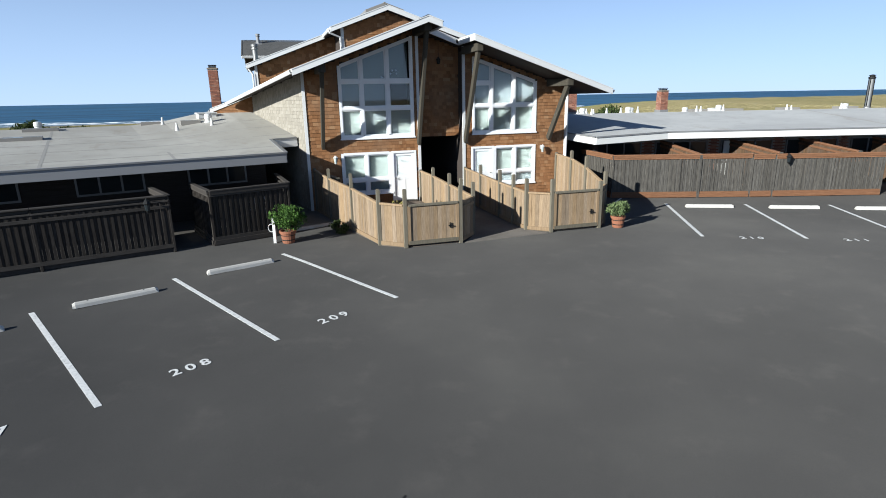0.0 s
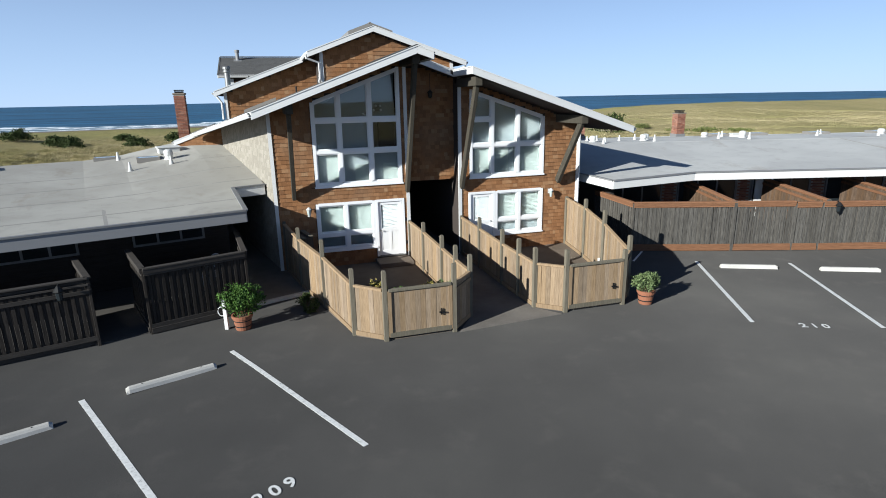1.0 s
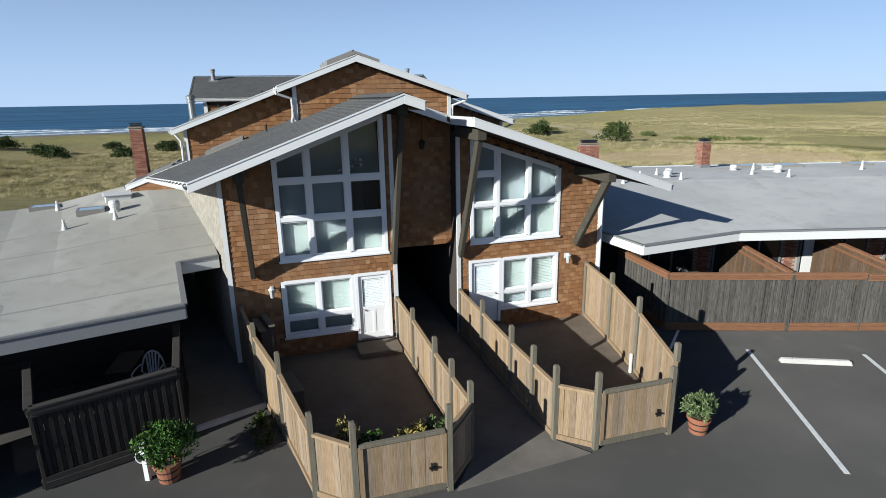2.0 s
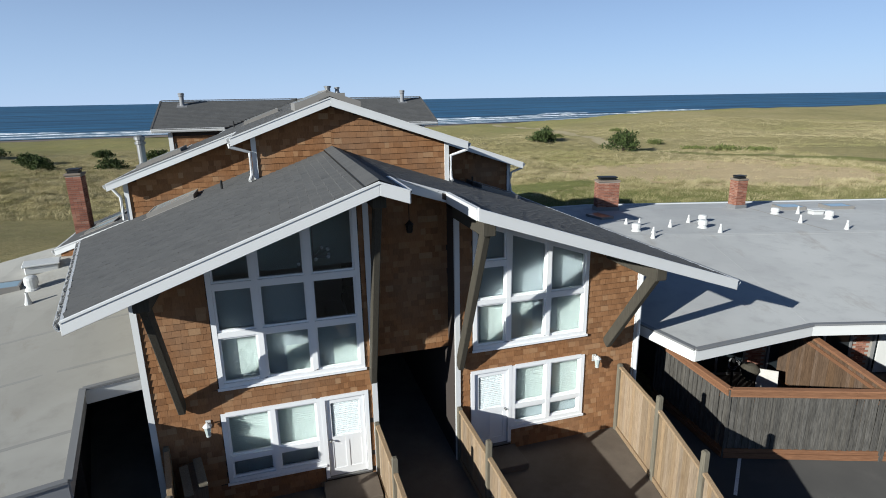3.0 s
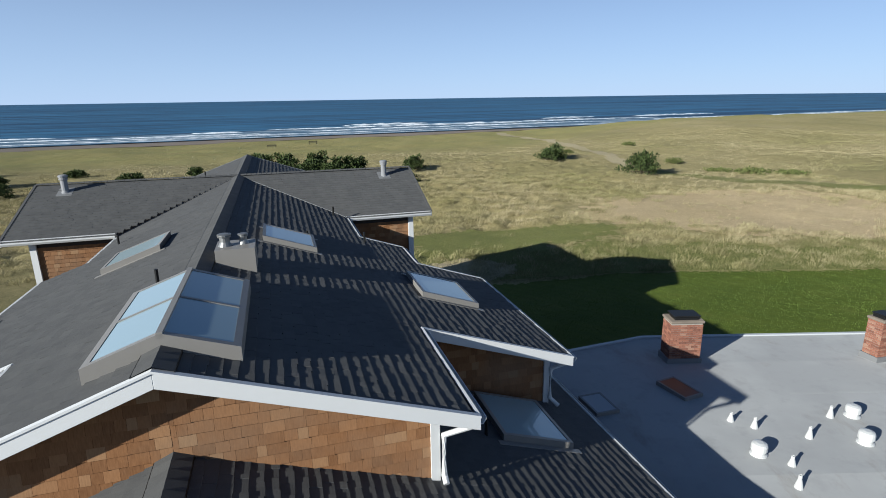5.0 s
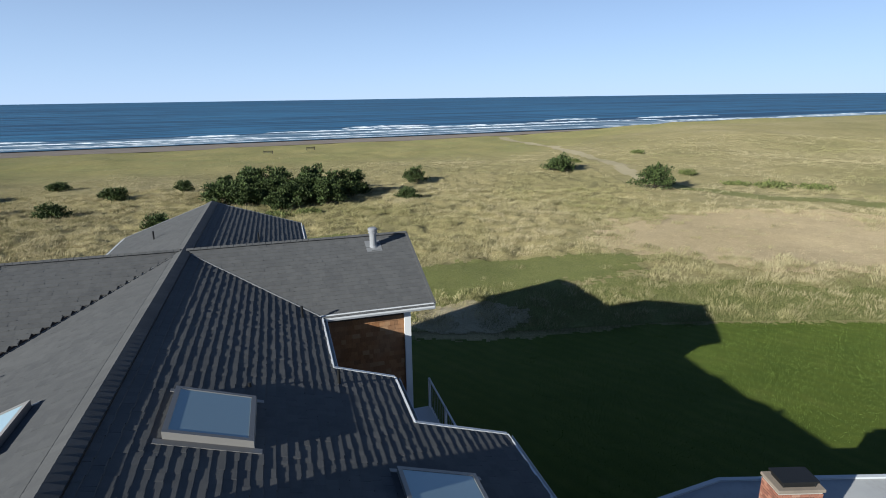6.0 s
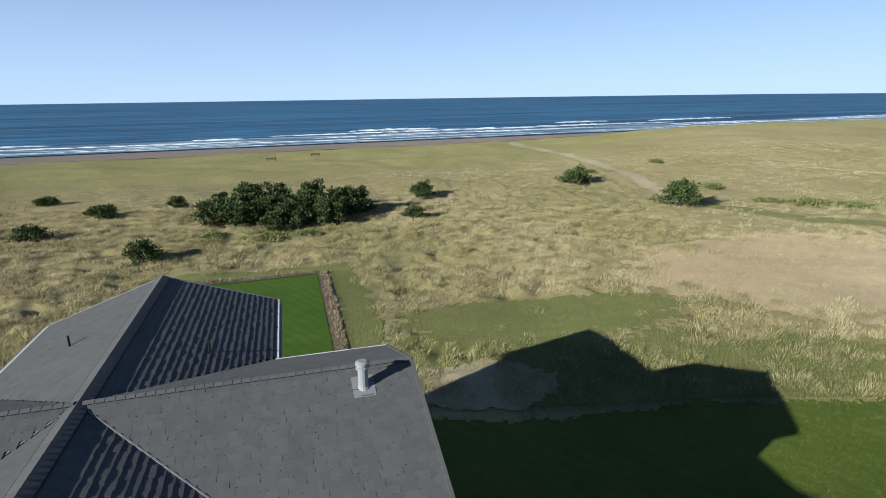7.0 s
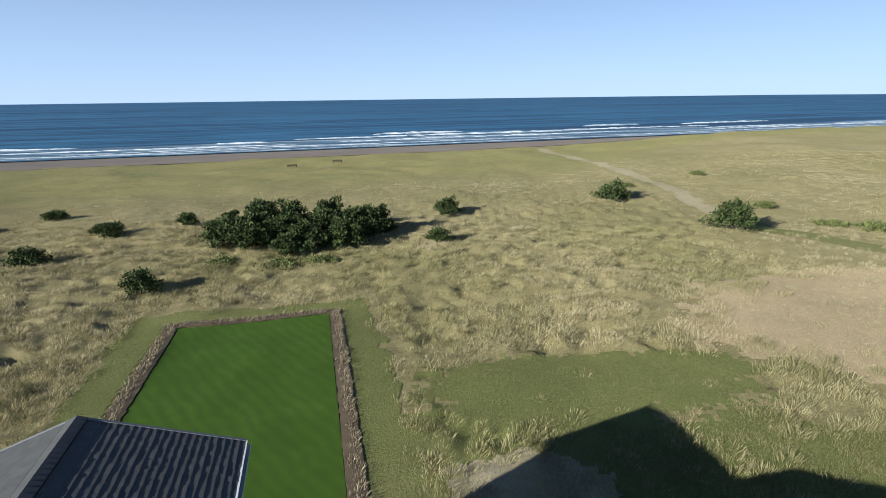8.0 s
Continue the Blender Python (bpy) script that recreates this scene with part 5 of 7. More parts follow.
for a in (-3.6, -7.4, -11.2, -15.0):
    bm = bmesh.new()
    prism(bm, [(a, 0.5), (a + 0.10, 0.5), (a + 0.10, 13.2), (a, 13.2)], lambda x, y: hl_(x, y) - 0.01, lambda x, y: hl_(x, y) + 0.003)
    part("membrane_seam", bm, SEAM, lowl)
for b in (1.75, 4.2, 6.4, 8.6):
    cuts = [-40, -4] + [-4 + 0.25 * k * (end_at(b) + 4) for k in (1, 2, 3)] + [end_at(b) - 0.05]
    bm = bmesh.new()
    for c0, c1 in zip(cuts, cuts[1:]):
        prism(bm, [(c0, b), (c1, b), (c1, b + 0.09), (c0, b + 0.09)], lambda x, y: hl_(x, y) - 0.01, lambda x, y: hl_(x, y) + 0.004)
    part("membrane_seam", bm, SEAM, lowl)
WALL_DARK = make_wood("dark_stained_siding", (0.02, 0.017, 0.015), (0.055, 0.045, 0.04), "x")
bm = bmesh.new()
box(bm, -45, -0.1, 3.3, 3.5, 0, 2.75)
part("wall", bm, WALL_DARK, lowl, "dark stained front wall")
bm = bmesh.new()
box(bm, -0.1, 0.1, 3.3, 13.2, 0, 2.8)
part("wall", bm, WALL_DARK, lowl, "dark end wall on the side passage")
bm = bmesh.new()
box(bm, -45, 1.8, 13.1, 13.3, -0.3, 3.3)
part("wall", bm, WALL_DARK, lowl, "rear wall")
# horizontal siding boards in the shaded front wall
for i in range(11):
    bm = bmesh.new()
    box(bm, -16, -0.12, 3.272, 3.299, 0.15 + 0.22 * i, 0.345 + 0.22 * i)
    part("siding_board", bm, WALL_DARK, lowl)


DARKGLASS = mat("shaded_glass", (0.02, 0.025, 0.028), 0.08, spec=0.5)


def slider(parent, x0, x1, y, z0, z1, n=3, out=-1):
    bm = bmesh.new()
    f = 0.07
    box(bm, x0, x1, y + out * 0.06, y, z0, z0 + f)
    # white frames drawn in dark grey, which holds the shade they stand in
    w = part("window", bm, PARAPET, parent, "window with frames greyed for the shade")
    bars = [("head", x0, x1, z1 - f, z1)]
    for i in range(n + 1):
        x = x0 + (x1 - x0 - f) * i / n
        bars.append(("mullion", x, x + f, z0 + f, z1 - f))
    for name, p, q, lo, hi in bars:
        bm = bmesh.new()
        box(bm, p, q, y + out * 0.06, y, lo, hi)
        part(name, bm, PARAPET, w)
    for i in range(n):
        a = x0 + (x1 - x0 - f) * i / n + f
        b = x0 + (x1 - x0 - f) * (i + 1) / n
        bm = bmesh.new()
        box(bm, a, b, y + out * 0.03, y + out * 0.022, z0 + f, z1 - f)
        p = part("pane", bm, DARKGLASS, w)
    return w


for x0 in (-2.9, -6.6, -10.4, -14.2):
    slider(lowl, x0, x0 + 2.2, 3.27, 1.35, 2.2)

# right wing
lowr = low_thing("unit_wing", LOWR, "low brick wing of units with a grey flat roof")
def hr_(a, b):
    """The roof climbs to a low crest, then falls away gently to the back edge."""
    return 2.66 + 0.086 * min(b, 8.8) - 0.035 * min(6.0, max(0.0, b - 8.8)) - 0.09 * max(0.0, b - 14.8)


PIECES_R = [[(0.0, 0.0), (3.72, 1.13), (60, 1.13), (60, 8.8), (-1.856, 8.8), (-1.05, 1.75)], [(-1.856, 8.8), (60, 8.8), (60, 14.8), (-2.54, 14.8)],
            [(-2.54, 14.8), (60, 14.8), (60, 17.2), (1.9, 17.4), (-1.2, 16.1)]]
roof_sheet(lowr, None, hr_, [((0, 0), (3.72, 1.13)), ((3.72, 1.13), (60, 1.13)), ((-1.05, 1.75), (0, 0))], 0.33, CREAM, "pale grey roof membrane with faint seams", PIECES_R)
bm = bmesh.new()
for a, b in (((60, 17.2), (1.9, 17.4)), ((1.9, 17.4), (-1.2, 16.1)), ((-1.2, 16.1), (-2.54, 14.8))):
    beam(bm, (*a, hr_(*a)), (*b, hr_(*b)), 0.12, 0.2, -0.06)
part("edge_flashing", bm, GREY_FASCIA, lowr, "pale metal edge at the back of the roof")
for a0, b0, a1, b1 in ((4.2, 8.6, 58, 8.6), (4.2, 8.6, 3.7, 1.3), (4.6, 12.6, 58, 12.6), (9.5, 8.9, 9.5, 14.6), (15.0, 1.4, 15.0, 8.5)):
    bm = bmesh.new()
    beam(bm, (a0, b0, hr_(a0, b0) + 0.003), (a1, b1, hr_(a1, b1) + 0.003), 0.11, 0.02)
    part("membrane_seam", bm, SEAM if a0 > 9 else MEMBRANE, lowr)
bm = bmesh.new()
box(bm, 0.6, 60, 3.5, 3.7, 0, 2.72)
part("wall", bm, MORTAR, lowr, "brick front wall in the shade")
bm = bmesh.new()
box(bm, -1.0, 60, 16.1, 16.3, -0.9, 2.95)
part("wall", bm, WALL_DARK, lowr, "rear wall")
bm = bmesh.new()
box(bm, 0.4, 0.6, 1.6, 16.0, 0, 2.7)
part("wall", bm, WALL_DARK, lowr, "dark end wall")
# bricks of the front wall that shows over the fence
verts, faces = [], []
r_ = random.Random(5)
OPEN_R = [(x0, x0 + 2.7) for x0 in (0.7, 4.1, 7.5, 10.9, 14.3)]
for row in range(34):
    x = 0.62 + (0.11 if row % 2 else 0)
    while x < 19:
        if not any(a - 0.1 < x + 0.1 < b + 0.1 for a, b in OPEN_R):
            n = len(verts)
            d = r_.uniform(0.012, 0.02)
            for (dx, dy, dz) in ((0, 0, 0), (0.205, 0, 0), (0.205, -d, 0), (0, -d, 0), (0, 0, 0.062), (0.205, 0, 0.062), (0.205, -d, 0.062), (0, -d, 0.062)):
                verts.append((x + dx, 3.5 + dy, 0.05 + 0.075 * row + dz))
            faces += [tuple(n + i for i in f[::-1]) for f in BOX_FACES]
        x += 0.216
wb = raw("wall_bricks", verts, faces, BRICK, lowr, "red brick in running bond")
wb["kind"] = "stuff"
for a, b in OPEN_R:
    slider(lowr, a, b, 3.48, 0.08, 2.15, 3)
bm = bmesh.new()
box(bm, 7.62, 8.4, 3.36, 3.41, 0.06, 2.1)
part("door", bm, CREAM, lowr, "pale flush patio door")


# ---- roof furniture of the low wings ----
def pipe_vent(x, y, z, h, r, kind):
    if kind == "dome":
        ob = thing("roof_vent", pose(x, y, z), "round white metal roof vent on the membrane", "roof vent", "roof vents")
        bm = bmesh.new()
        lathe(bm, [(r * 1.25, -0.02), (r * 1.2, 0.03), (r * 0.95, 0.05), (r * 0.95, h * 0.45)], 16)
        part("collar", bm, VENT_WHITE, ob)
        bm = bmesh.new()
        lathe(bm, [(r * 1.15, h * 0.4), (r * 1.15, h * 0.75), (r, h * 0.92), (r * 0.5, h)], 16)
        part("hood", bm, VENT_WHITE, ob)
    else:
        ob = thing("vent_stack", pose(x, y, z), "pale vent pipe with a cone flashing", "vent pipe", "vent pipes")
        bm = bmesh.new()
        lathe(bm, [(r * 2.4, -0.02), (r * 2.2, 0.02), (r * 1.15, h * 0.65)], 12)
        part("flashing", bm, VENT_WHITE, ob)
        bm = bmesh.new()
        lathe(bm, [(r, 0), (r, h), (r * 0.7, h), (r * 0.7, h - 0.05)], 10)
        part("pipe", bm, VENT_WHITE, ob)


INV_R, INV_L = LOWR.inverted(), LOWL.inverted()


def on_right(x, y):
    p = INV_R @ Vector((x, y, 0))
    return hr_(p.x, p.y)


def on_left(x, y):
    p = INV_L @ Vector((x, y, 0))
    return hl_(p.x, p.y)


for x, y, kind, h in ((8.60, 36.55, "pipe", 0.3), (9.06, 36.2, "pipe", 0.36), (8.52, 35.0, "dome", 0.40), (9.07, 34.55, "cone", 0.30), (8.78, 33.8, "pipe", 0.38), (10.2, 35.7, "pipe", 0.38),
                      (11.4, 36.7, "pipe", 0.4), (12.04, 36.75, "dome", 0.40), (11.46, 35.45, "dome", 0.42), (11.7, 34.4, "pipe", 0.42), (16.26, 38.5, "dome", 0.36), (17.28, 38.4, "pipe", 0.42), (16.0, 36.15, "cone", 0.42),
                      (17.8, 37.0, "dome", 0.46), (16.95, 34.65, "pipe", 0.44), (22.5, 37.5, "pipe", 0.4), (26.5, 37.8, "dome", 0.4), (25.0, 36.0, "pipe", 0.4), (29.5, 37.2, "pipe", 0.4), (33, 37.5, "dome", 0.4), (24, 39.5, "pipe", 0.35)):
    pipe_vent(x, y, on_right(x, y), h * 0.85, 0.165 if kind == "dome" else 0.042, kind)
for x, y, kind, h in ((-11.62, 28.15, "dome", 0.42), (-11.08, 27.2, "pipe", 0.34), (-12.45, 26.5, "pipe", 0.36), (-14.35, 29.05, "pipe", 0.38), (-19.5, 27.3, "dome", 0.35), (-23.0, 25.5, "pipe", 0.35), (-26, 23.8, "pipe", 0.35)):
    pipe_vent(x, y, on_left(x, y), h, 0.16 if kind == "dome" else 0.042, kind)
wb = thing("roof_vent_box", pose(18.05, 38.3, on_right(18.05, 38.3), 0, 0, 1), "low white metal vent box on the roof", "roof vent", "roof vent boxes")
bm = bmesh.new()
box(bm, -0.26, 0.26, -0.2, 0.2, -0.05, 0.16)
softened(part("body", bm, VENT_WHITE, wb), 0.02)
bm = bmesh.new()
box(bm, -0.3, 0.3, -0.24, 0.24, 0.16, 0.22)
softened(part("hood", bm, VENT_WHITE, wb), 0.02)


def flat_skylight(x, y, turn, w, d, top, label, m, z):
    ob = thing("roof_hatch", pose(x, y, z, 0, 0, turn), label, "skylight", "flat roof skylights")
    bm = bmesh.new()
    f = 0.06
    for a, b, c, e in ((-w / 2, w / 2, -d / 2, -d / 2 + f), (-w / 2, w / 2, d / 2 - f, d / 2), (-w / 2, -w / 2 + f, -d / 2 + f, d / 2 - f), (w / 2 - f, w / 2, -d / 2 + f, d / 2 - f)):
        box(bm, a, b, c, e, -0.05, top)
    part("curb", bm, BRONZE, ob)
    bm = bmesh.new()
    box(bm, -w / 2 + f, w / 2 - f, -d / 2 + f, d / 2 - f, top - 0.03, top - 0.01)
    part("glazing", bm, m, ob)


HATCH = make_paint("pale_hatch_panel", (0.36, 0.38, 0.40), 0.3, 0.4)
RUSTY = make_paint("rusty_panel", (0.22, 0.08, 0.05), 0.5, 0.3)
flat_skylight(5.22, 37.4, 17, 0.72, 1.02, 0.12, "pale flat skylight with a metal curb", HATCH, on_right(5.22, 37.4))
flat_skylight(7.9, 38.3, 24, 0.7, 1.15, 0.12, "rust-brown flat skylight panel on the roof", RUSTY, on_right(7.9, 38.3))
for x in (17.75, 20.1, 24.0, 28.0):
    flat_skylight(x, 39.9, 1, 1.2, 0.9, 0.16, "dark flat skylight with a metal curb", SKYGLASS, on_right(x, 39.9))
flat_skylight(-12.6, 28.3, 28, 0.9, 0.78, 0.16, "flat roof skylight coloured as reflected blue sky", SKYGLASS, on_left(-12.6, 28.3))
flat_skylight(-15.2, 29.5, 28, 0.9, 0.7, 0.14, "dark flat skylight with a metal curb", SKYGLASS, on_left(-15.2, 29.5))
for x, y in ((-17.4, 23.3), (-18.9, 26.6)):
    flat_skylight(x, y, 32, 1.4, 0.8, 0.12, "flat roof skylight coloured as reflected blue sky", SKYGLASS, on_left(x, y))


CROWN = make_concrete("weathered_crown", (0.23, 0.19, 0.15))


# ---- brick chimneys ----
def chimney(x, y, z0, w, d, h, turn, single, label, cap=True):
    ob = thing("chimney", pose(x, y, z0, 0, 0, turn), label, "chimney", "chimneys")
    bm = bmesh.new()
    box(bm, -w / 2 + 0.012, w / 2 - 0.012, -d / 2 + 0.012, d / 2 - 0.012, -0.4, h)
    part("core", bm, MORTAR, ob, "pale mortar between bricks")
    bm = bmesh.new()
    box(bm, -w / 2 - 0.05, w / 2 + 0.05, -d / 2 - 0.05, d / 2 + 0.05, -0.1, 0.2)
    part("flashing", bm, PARAPET, ob, "grey metal base flashing")
    r = random.Random(int(abs(x) * 100))
    rows = int((h - 0.2) / 0.076)
    me = None
    verts, faces = [], []
    for face in range(4):
        L = w if face % 2 == 0 else d
        off = (d if face % 2 == 0 else w) / 2
        ang = math.pi / 2 * face
        for k in range(rows):
            nb = max(2, round(L / 0.215))
            step = L / nb
            start = -L / 2 - (step / 2 if (k + face) % 2 else 0)
            for i in range(nb + 1):
                a, b = max(-L / 2, start + i * step), min(L / 2, start + (i + 1) * step - 0.011)
                if b - a < 0.04:
                    continue
                dd = r.uniform(0.0, 0.007)
                z = 0.2 + k * 0.076
                pts = [(a, -off - dd, z), (b, -off - dd, z), (b, -off + 0.03, z), (a, -off + 0.03, z), (a, -off - dd, z + 0.064), (b, -off - dd, z + 0.064), (b, -off + 0.03, z + 0.064), (a, -off + 0.03, z + 0.064)]
                c, s = math.cos(ang), math.sin(ang)
                pts = [(c * p - s * q, s * p + c * q, t) for p, q, t in pts]
                if single and face in (0, 3):
                    raw("brick", pts, BOX_FACES, BRICK_ONE, ob)
                else:
                    n = len(verts)
                    verts += pts
                    faces += [tuple(n + j for j in f) for f in BOX_FACES]
    bk = raw("brickwork", verts, faces, BRICK, ob, "red brick in running bond")
    bk["kind"] = "stuff"
    bm = bmesh.new()
    box(bm, -w / 2 - 0.04, w / 2 + 0.04, -d / 2 - 0.04, d / 2 + 0.04, h, h + 0.085)
    softened(part("crown", bm, CROWN, ob, "weathered cast concrete chimney crown"), 0.02)
    if cap:
        bm = bmesh.new()
        box(bm, -w * 0.36, w * 0.36, -d * 0.36, d * 0.36, h + 0.08, h + 0.17)
        part("spark_arrestor", bm, DARK_METAL, ob)
        bm = bmesh.new()
        lid = [(-w * 0.42, -d * 0.42), (w * 0.42, -d * 0.42), (w * 0.42, d * 0.42), (-w * 0.42, d * 0.42)]
        prism(bm, lid, h + 0.20, lambda p, q: h + 0.22 + 0.04 * (1 - abs(p) / w))
        for p, q in lid:
            tube(bm, [(p * 0.85, q * 0.85, h + 0.08), (p * 0.85, q * 0.85, h + 0.21)], 0.012, 5)
        part("chimney_cap", bm, DARK_METAL, ob, "dark sheet metal cap on legs")


chimney(8.82, 40.55, on_right(8.8, 40.5), 1.06, 0.66, 1.46, 2, True, "wide red brick chimney with a metal cap")
chimney(15.42, 40.45, on_right(15.5, 40.5), 0.56, 0.54, 1.42, 14, True, "slim red brick chimney on the flat roof")
chimney(-13.1, 33.2, 3.1, 0.50, 0.56, 3.2, 17, False, "tall slim brick chimney beside the house")
chimney(33.0, 41.0, on_right(33, 41), 0.8, 0.65, 1.5, 5, False, "slim red brick chimney on the flat roof")
bm = bmesh.new()
fl = thing("tall_flue", pose(29.75, 40.2, on_right(29.75, 40.2)), "tall grey metal flue with a dark cap", "flue")
lathe(bm, [(0.24, -0.03), (0.2, 0.1), (0.15, 0.14), (0.15, 2.02)], 14)
part("pipe", bm, METAL, fl)
for k in range(4):
    a = 0.6 + math.pi / 2 * k
    bm = bmesh.new()
    stick(bm, (0.18 * math.cos(a), 0.18 * math.sin(a), 0.0), (0.18 * math.cos(a), 0.18 * math.sin(a), 2.0), 0.035, 0.035)
    part("stay", bm, DARK_METAL, fl)
bm = bmesh.new()
lathe(bm, [(0.2, 1.98), (0.23, 2.0), (0.23, 2.1), (0.16, 2.13), (0.16, 2.18), (0.21, 2.19), (0.21, 2.22), (0.05, 2.26)], 14)
part("cap", bm, DARK_METAL, fl)

# ---- fences ----
def make_single_wood(name, dark, light):
    m = mat(name, light, 0.85, spec=0.15)
    own = each(m)
    tc = m.node_tree.nodes.new("ShaderNodeTexCoord")
    mp = m.node_tree.nodes.new("ShaderNodeMapping")
    mp.inputs["Scale"].default_value = (14, 14, 0.9)
    link(m, tc.outputs["Object"], mp.inputs["Vector"])
    comb = m.node_tree.nodes.new("ShaderNodeCombineXYZ")
    for i in range(3):
        link(m, maths(m, "MULTIPLY", own, 37.0 + 11 * i), comb.inputs[i])
    link(m, comb.outputs[0], mp.inputs["Location"])
    fine = noise_of(m, mp.outputs["Vector"], 4, 6, 0.65)
    c = ramp(m, fine, [(0.28, dark), (0.7, light)])
    hsv = node(m, "HueSaturation")
    link(m, maths(m, "ADD", maths(m, "MULTIPLY", own, 0.36), 0.8), hsv.inputs["Value"])
    link(m, maths(m, "ADD", maths(m, "MULTIPLY", maths(m, "FRACT", maths(m, "MULTIPLY", own, 7.3)), 0.25), 0.85), hsv.inputs["Saturation"])
    link(m, c, hsv.inputs["Color"])
    relief(m, fine, 0.3, 0.004)
    return coloured(m, hsv.outputs["Color"])


BOARD_NEW = make_single_wood("cedar_fence_board", (0.175, 0.12, 0.072), (0.335, 0.25, 0.16))
# near-black brown boards and rails of the left unit fences
BOARD_BLACK = make_single_wood("black_brown_board", (0.012, 0.010, 0.009), (0.05, 0.043, 0.037))
RAIL_DARK = make_wood("dark_brown_rail", (0.025, 0.022, 0.02), (0.07, 0.062, 0.055), "x")
BOARD_OLD = make_single_wood("weathered_fence_board", (0.032, 0.030, 0.027), (0.13, 0.12, 0.105))
BOARD_BROWN = make_single_wood("brown_divider_board", (0.055, 0.035, 0.022), (0.155, 0.10, 0.062))
BOARD_CACHE = {}


def board_mesh(w, h, t, m):
    key = (round(w, 2), round(h, 2), t, m.name)
    if key not in BOARD_CACHE:
        w, h = key[0], key[1]
        bm = bmesh.new()
        hexa(bm, [(0.003, 0, 0), (w - 0.003, 0, 0), (w, t, 0), (0, t, 0), (0.003, 0.003, h), (w - 0.003, 0.003, h), (w, t, h), (0, t, h)])
        BOARD_CACHE[key] = mesh_of("board", bm, m)
    return BOARD_CACHE[key]


def panel(parent, a, b, z0, za, zb, m, railm, bw=0.14, cap=0.06, stagger=0.0):
    """Vertical boards from a to b with a cap rail and a base rail; za, zb: heights of the two ends."""
    a, b = Vector(a), Vector(b)
    d = b - a
    L = d.length
    ang = math.degrees(math.atan2(d.y, d.x))
    n = max(1, round(L / bw))
    step = L / n
    rr = random.Random(int(L * 1000 + a.x * 77))
    for i in range(n):
        h = za + (zb - za) * (i + 0.5) / n - z0 - cap
        p = a + d * (i / n)
        ob = new("board", board_mesh(step, h, 0.022, m))
        ob.parent = parent
        ob.matrix_local = pose(p.x, p.y, z0, 0, rr.uniform(-0.25, 0.25), ang) @ Matrix.Translation((0, rr.uniform(-0.004, 0.004) + (stagger if i % 2 else 0.0), 0))
    bm = bmesh.new()
    beam(bm, (*a, za), (*b, zb), 0.1, cap)
    softened(part("cap_rail", bm, railm, parent), 0.006)
    bm = bmesh.new()
    stick(bm, (*a, z0 + 0.06), (*b, z0 + 0.06), 0.075, 0.12)
    part("base_rail", bm, railm, parent)
    bm = bmesh.new()
    n2 = Vector((-d.y, d.x)).normalized() * 0.04
    stick(bm, (*(a + n2), za - 0.2), (*(b + n2), zb - 0.2), 0.04, 0.09)
    part("rail", bm, railm, parent)


def post(parent, p, z1, m, w=0.115, z0=0.0):
    bm = bmesh.new()
    box(bm, p[0] - w / 2, p[0] + w / 2, p[1] - w / 2, p[1] + w / 2, z0, z1 - 0.035)
    v = [bm.verts.new((p[0] + sx * w / 2 * k, p[1] + sy * w / 2 * k, zz)) for k, zz in ((1, z1 - 0.035), (0.72, z1)) for sx, sy in ((-1, -1), (1, -1), (1, 1), (-1, 1))]
    bm.faces.new(v[4:])
    for i in range(4):
        bm.faces.new((v[i], v[(i + 1) % 4], v[4 + (i + 1) % 4], v[4 + i]))
    softened(part("post", bm, m, parent), 0.006)


def patio_fence(name, pts, label):
    """pts: (u, v, panel height at the post, post height); one panel between each two posts."""
    ob = thing(name, HOUSE, label, "fence", "patio fences")
    for (u, v, h, p) in pts:
        post(ob, (u, v), p, POST_GREY)
    for (u0, v0, h0, _), (u1, v1, h1, _) in zip(pts, pts[1:]):
        a, b = Vector((u0, v0)), Vector((u1, v1))
        k = (b - a).normalized() * 0.06
        panel(ob, a + k, b - k, 0.04, h0, h1, BOARD_NEW, FENCE_NEW)
    return ob


patio_fence("patio_fence", [(-4.42, -0.12, 1.78, 1.85), (-4.05, -2.05, 1.66, 2.02), (-3.49, -4.06, 1.55, 2.05), (-2.98, -6.40, 1.40, 1.82), (-2.27, -7.02, 1.38, 1.86)],
            "pale cedar patio fence of upright boards with grey posts")
patio_fence("patio_fence", [(0.06, -0.12, 1.50, 1.54), (0.10, -1.93, 1.5, 1.83), (0.14, -3.97, 1.44, 1.84), (0.18, -5.18, 1.40, 1.82), (0.24, -6.24, 1.36, 1.82), (-0.47, -7.02, 1.36, 1.86)], "pale cedar fence along the entrance path")
patio_fence("patio_fence", [(2.10, -0.12, 1.50, 1.55), (2.12, -2.0, 1.46, 1.84), (2.14, -3.99, 1.40, 1.86), (2.18, -5.16, 1.38, 1.83), (2.22, -6.18, 1.36, 1.81), (2.88, -6.78, 1.36, 1.83)], "pale cedar fence along the entrance path")
patio_fence("patio_fence", [(6.58, -0.12, 1.93, 1.98), (6.19, -2.2, 1.92, 2.25), (5.74, -4.14, 1.78, 2.22), (5.25, -6.25, 1.46, 1.90), (4.72, -6.80, 1.42, 1.66)], "tall pale cedar patio fence with grey posts")


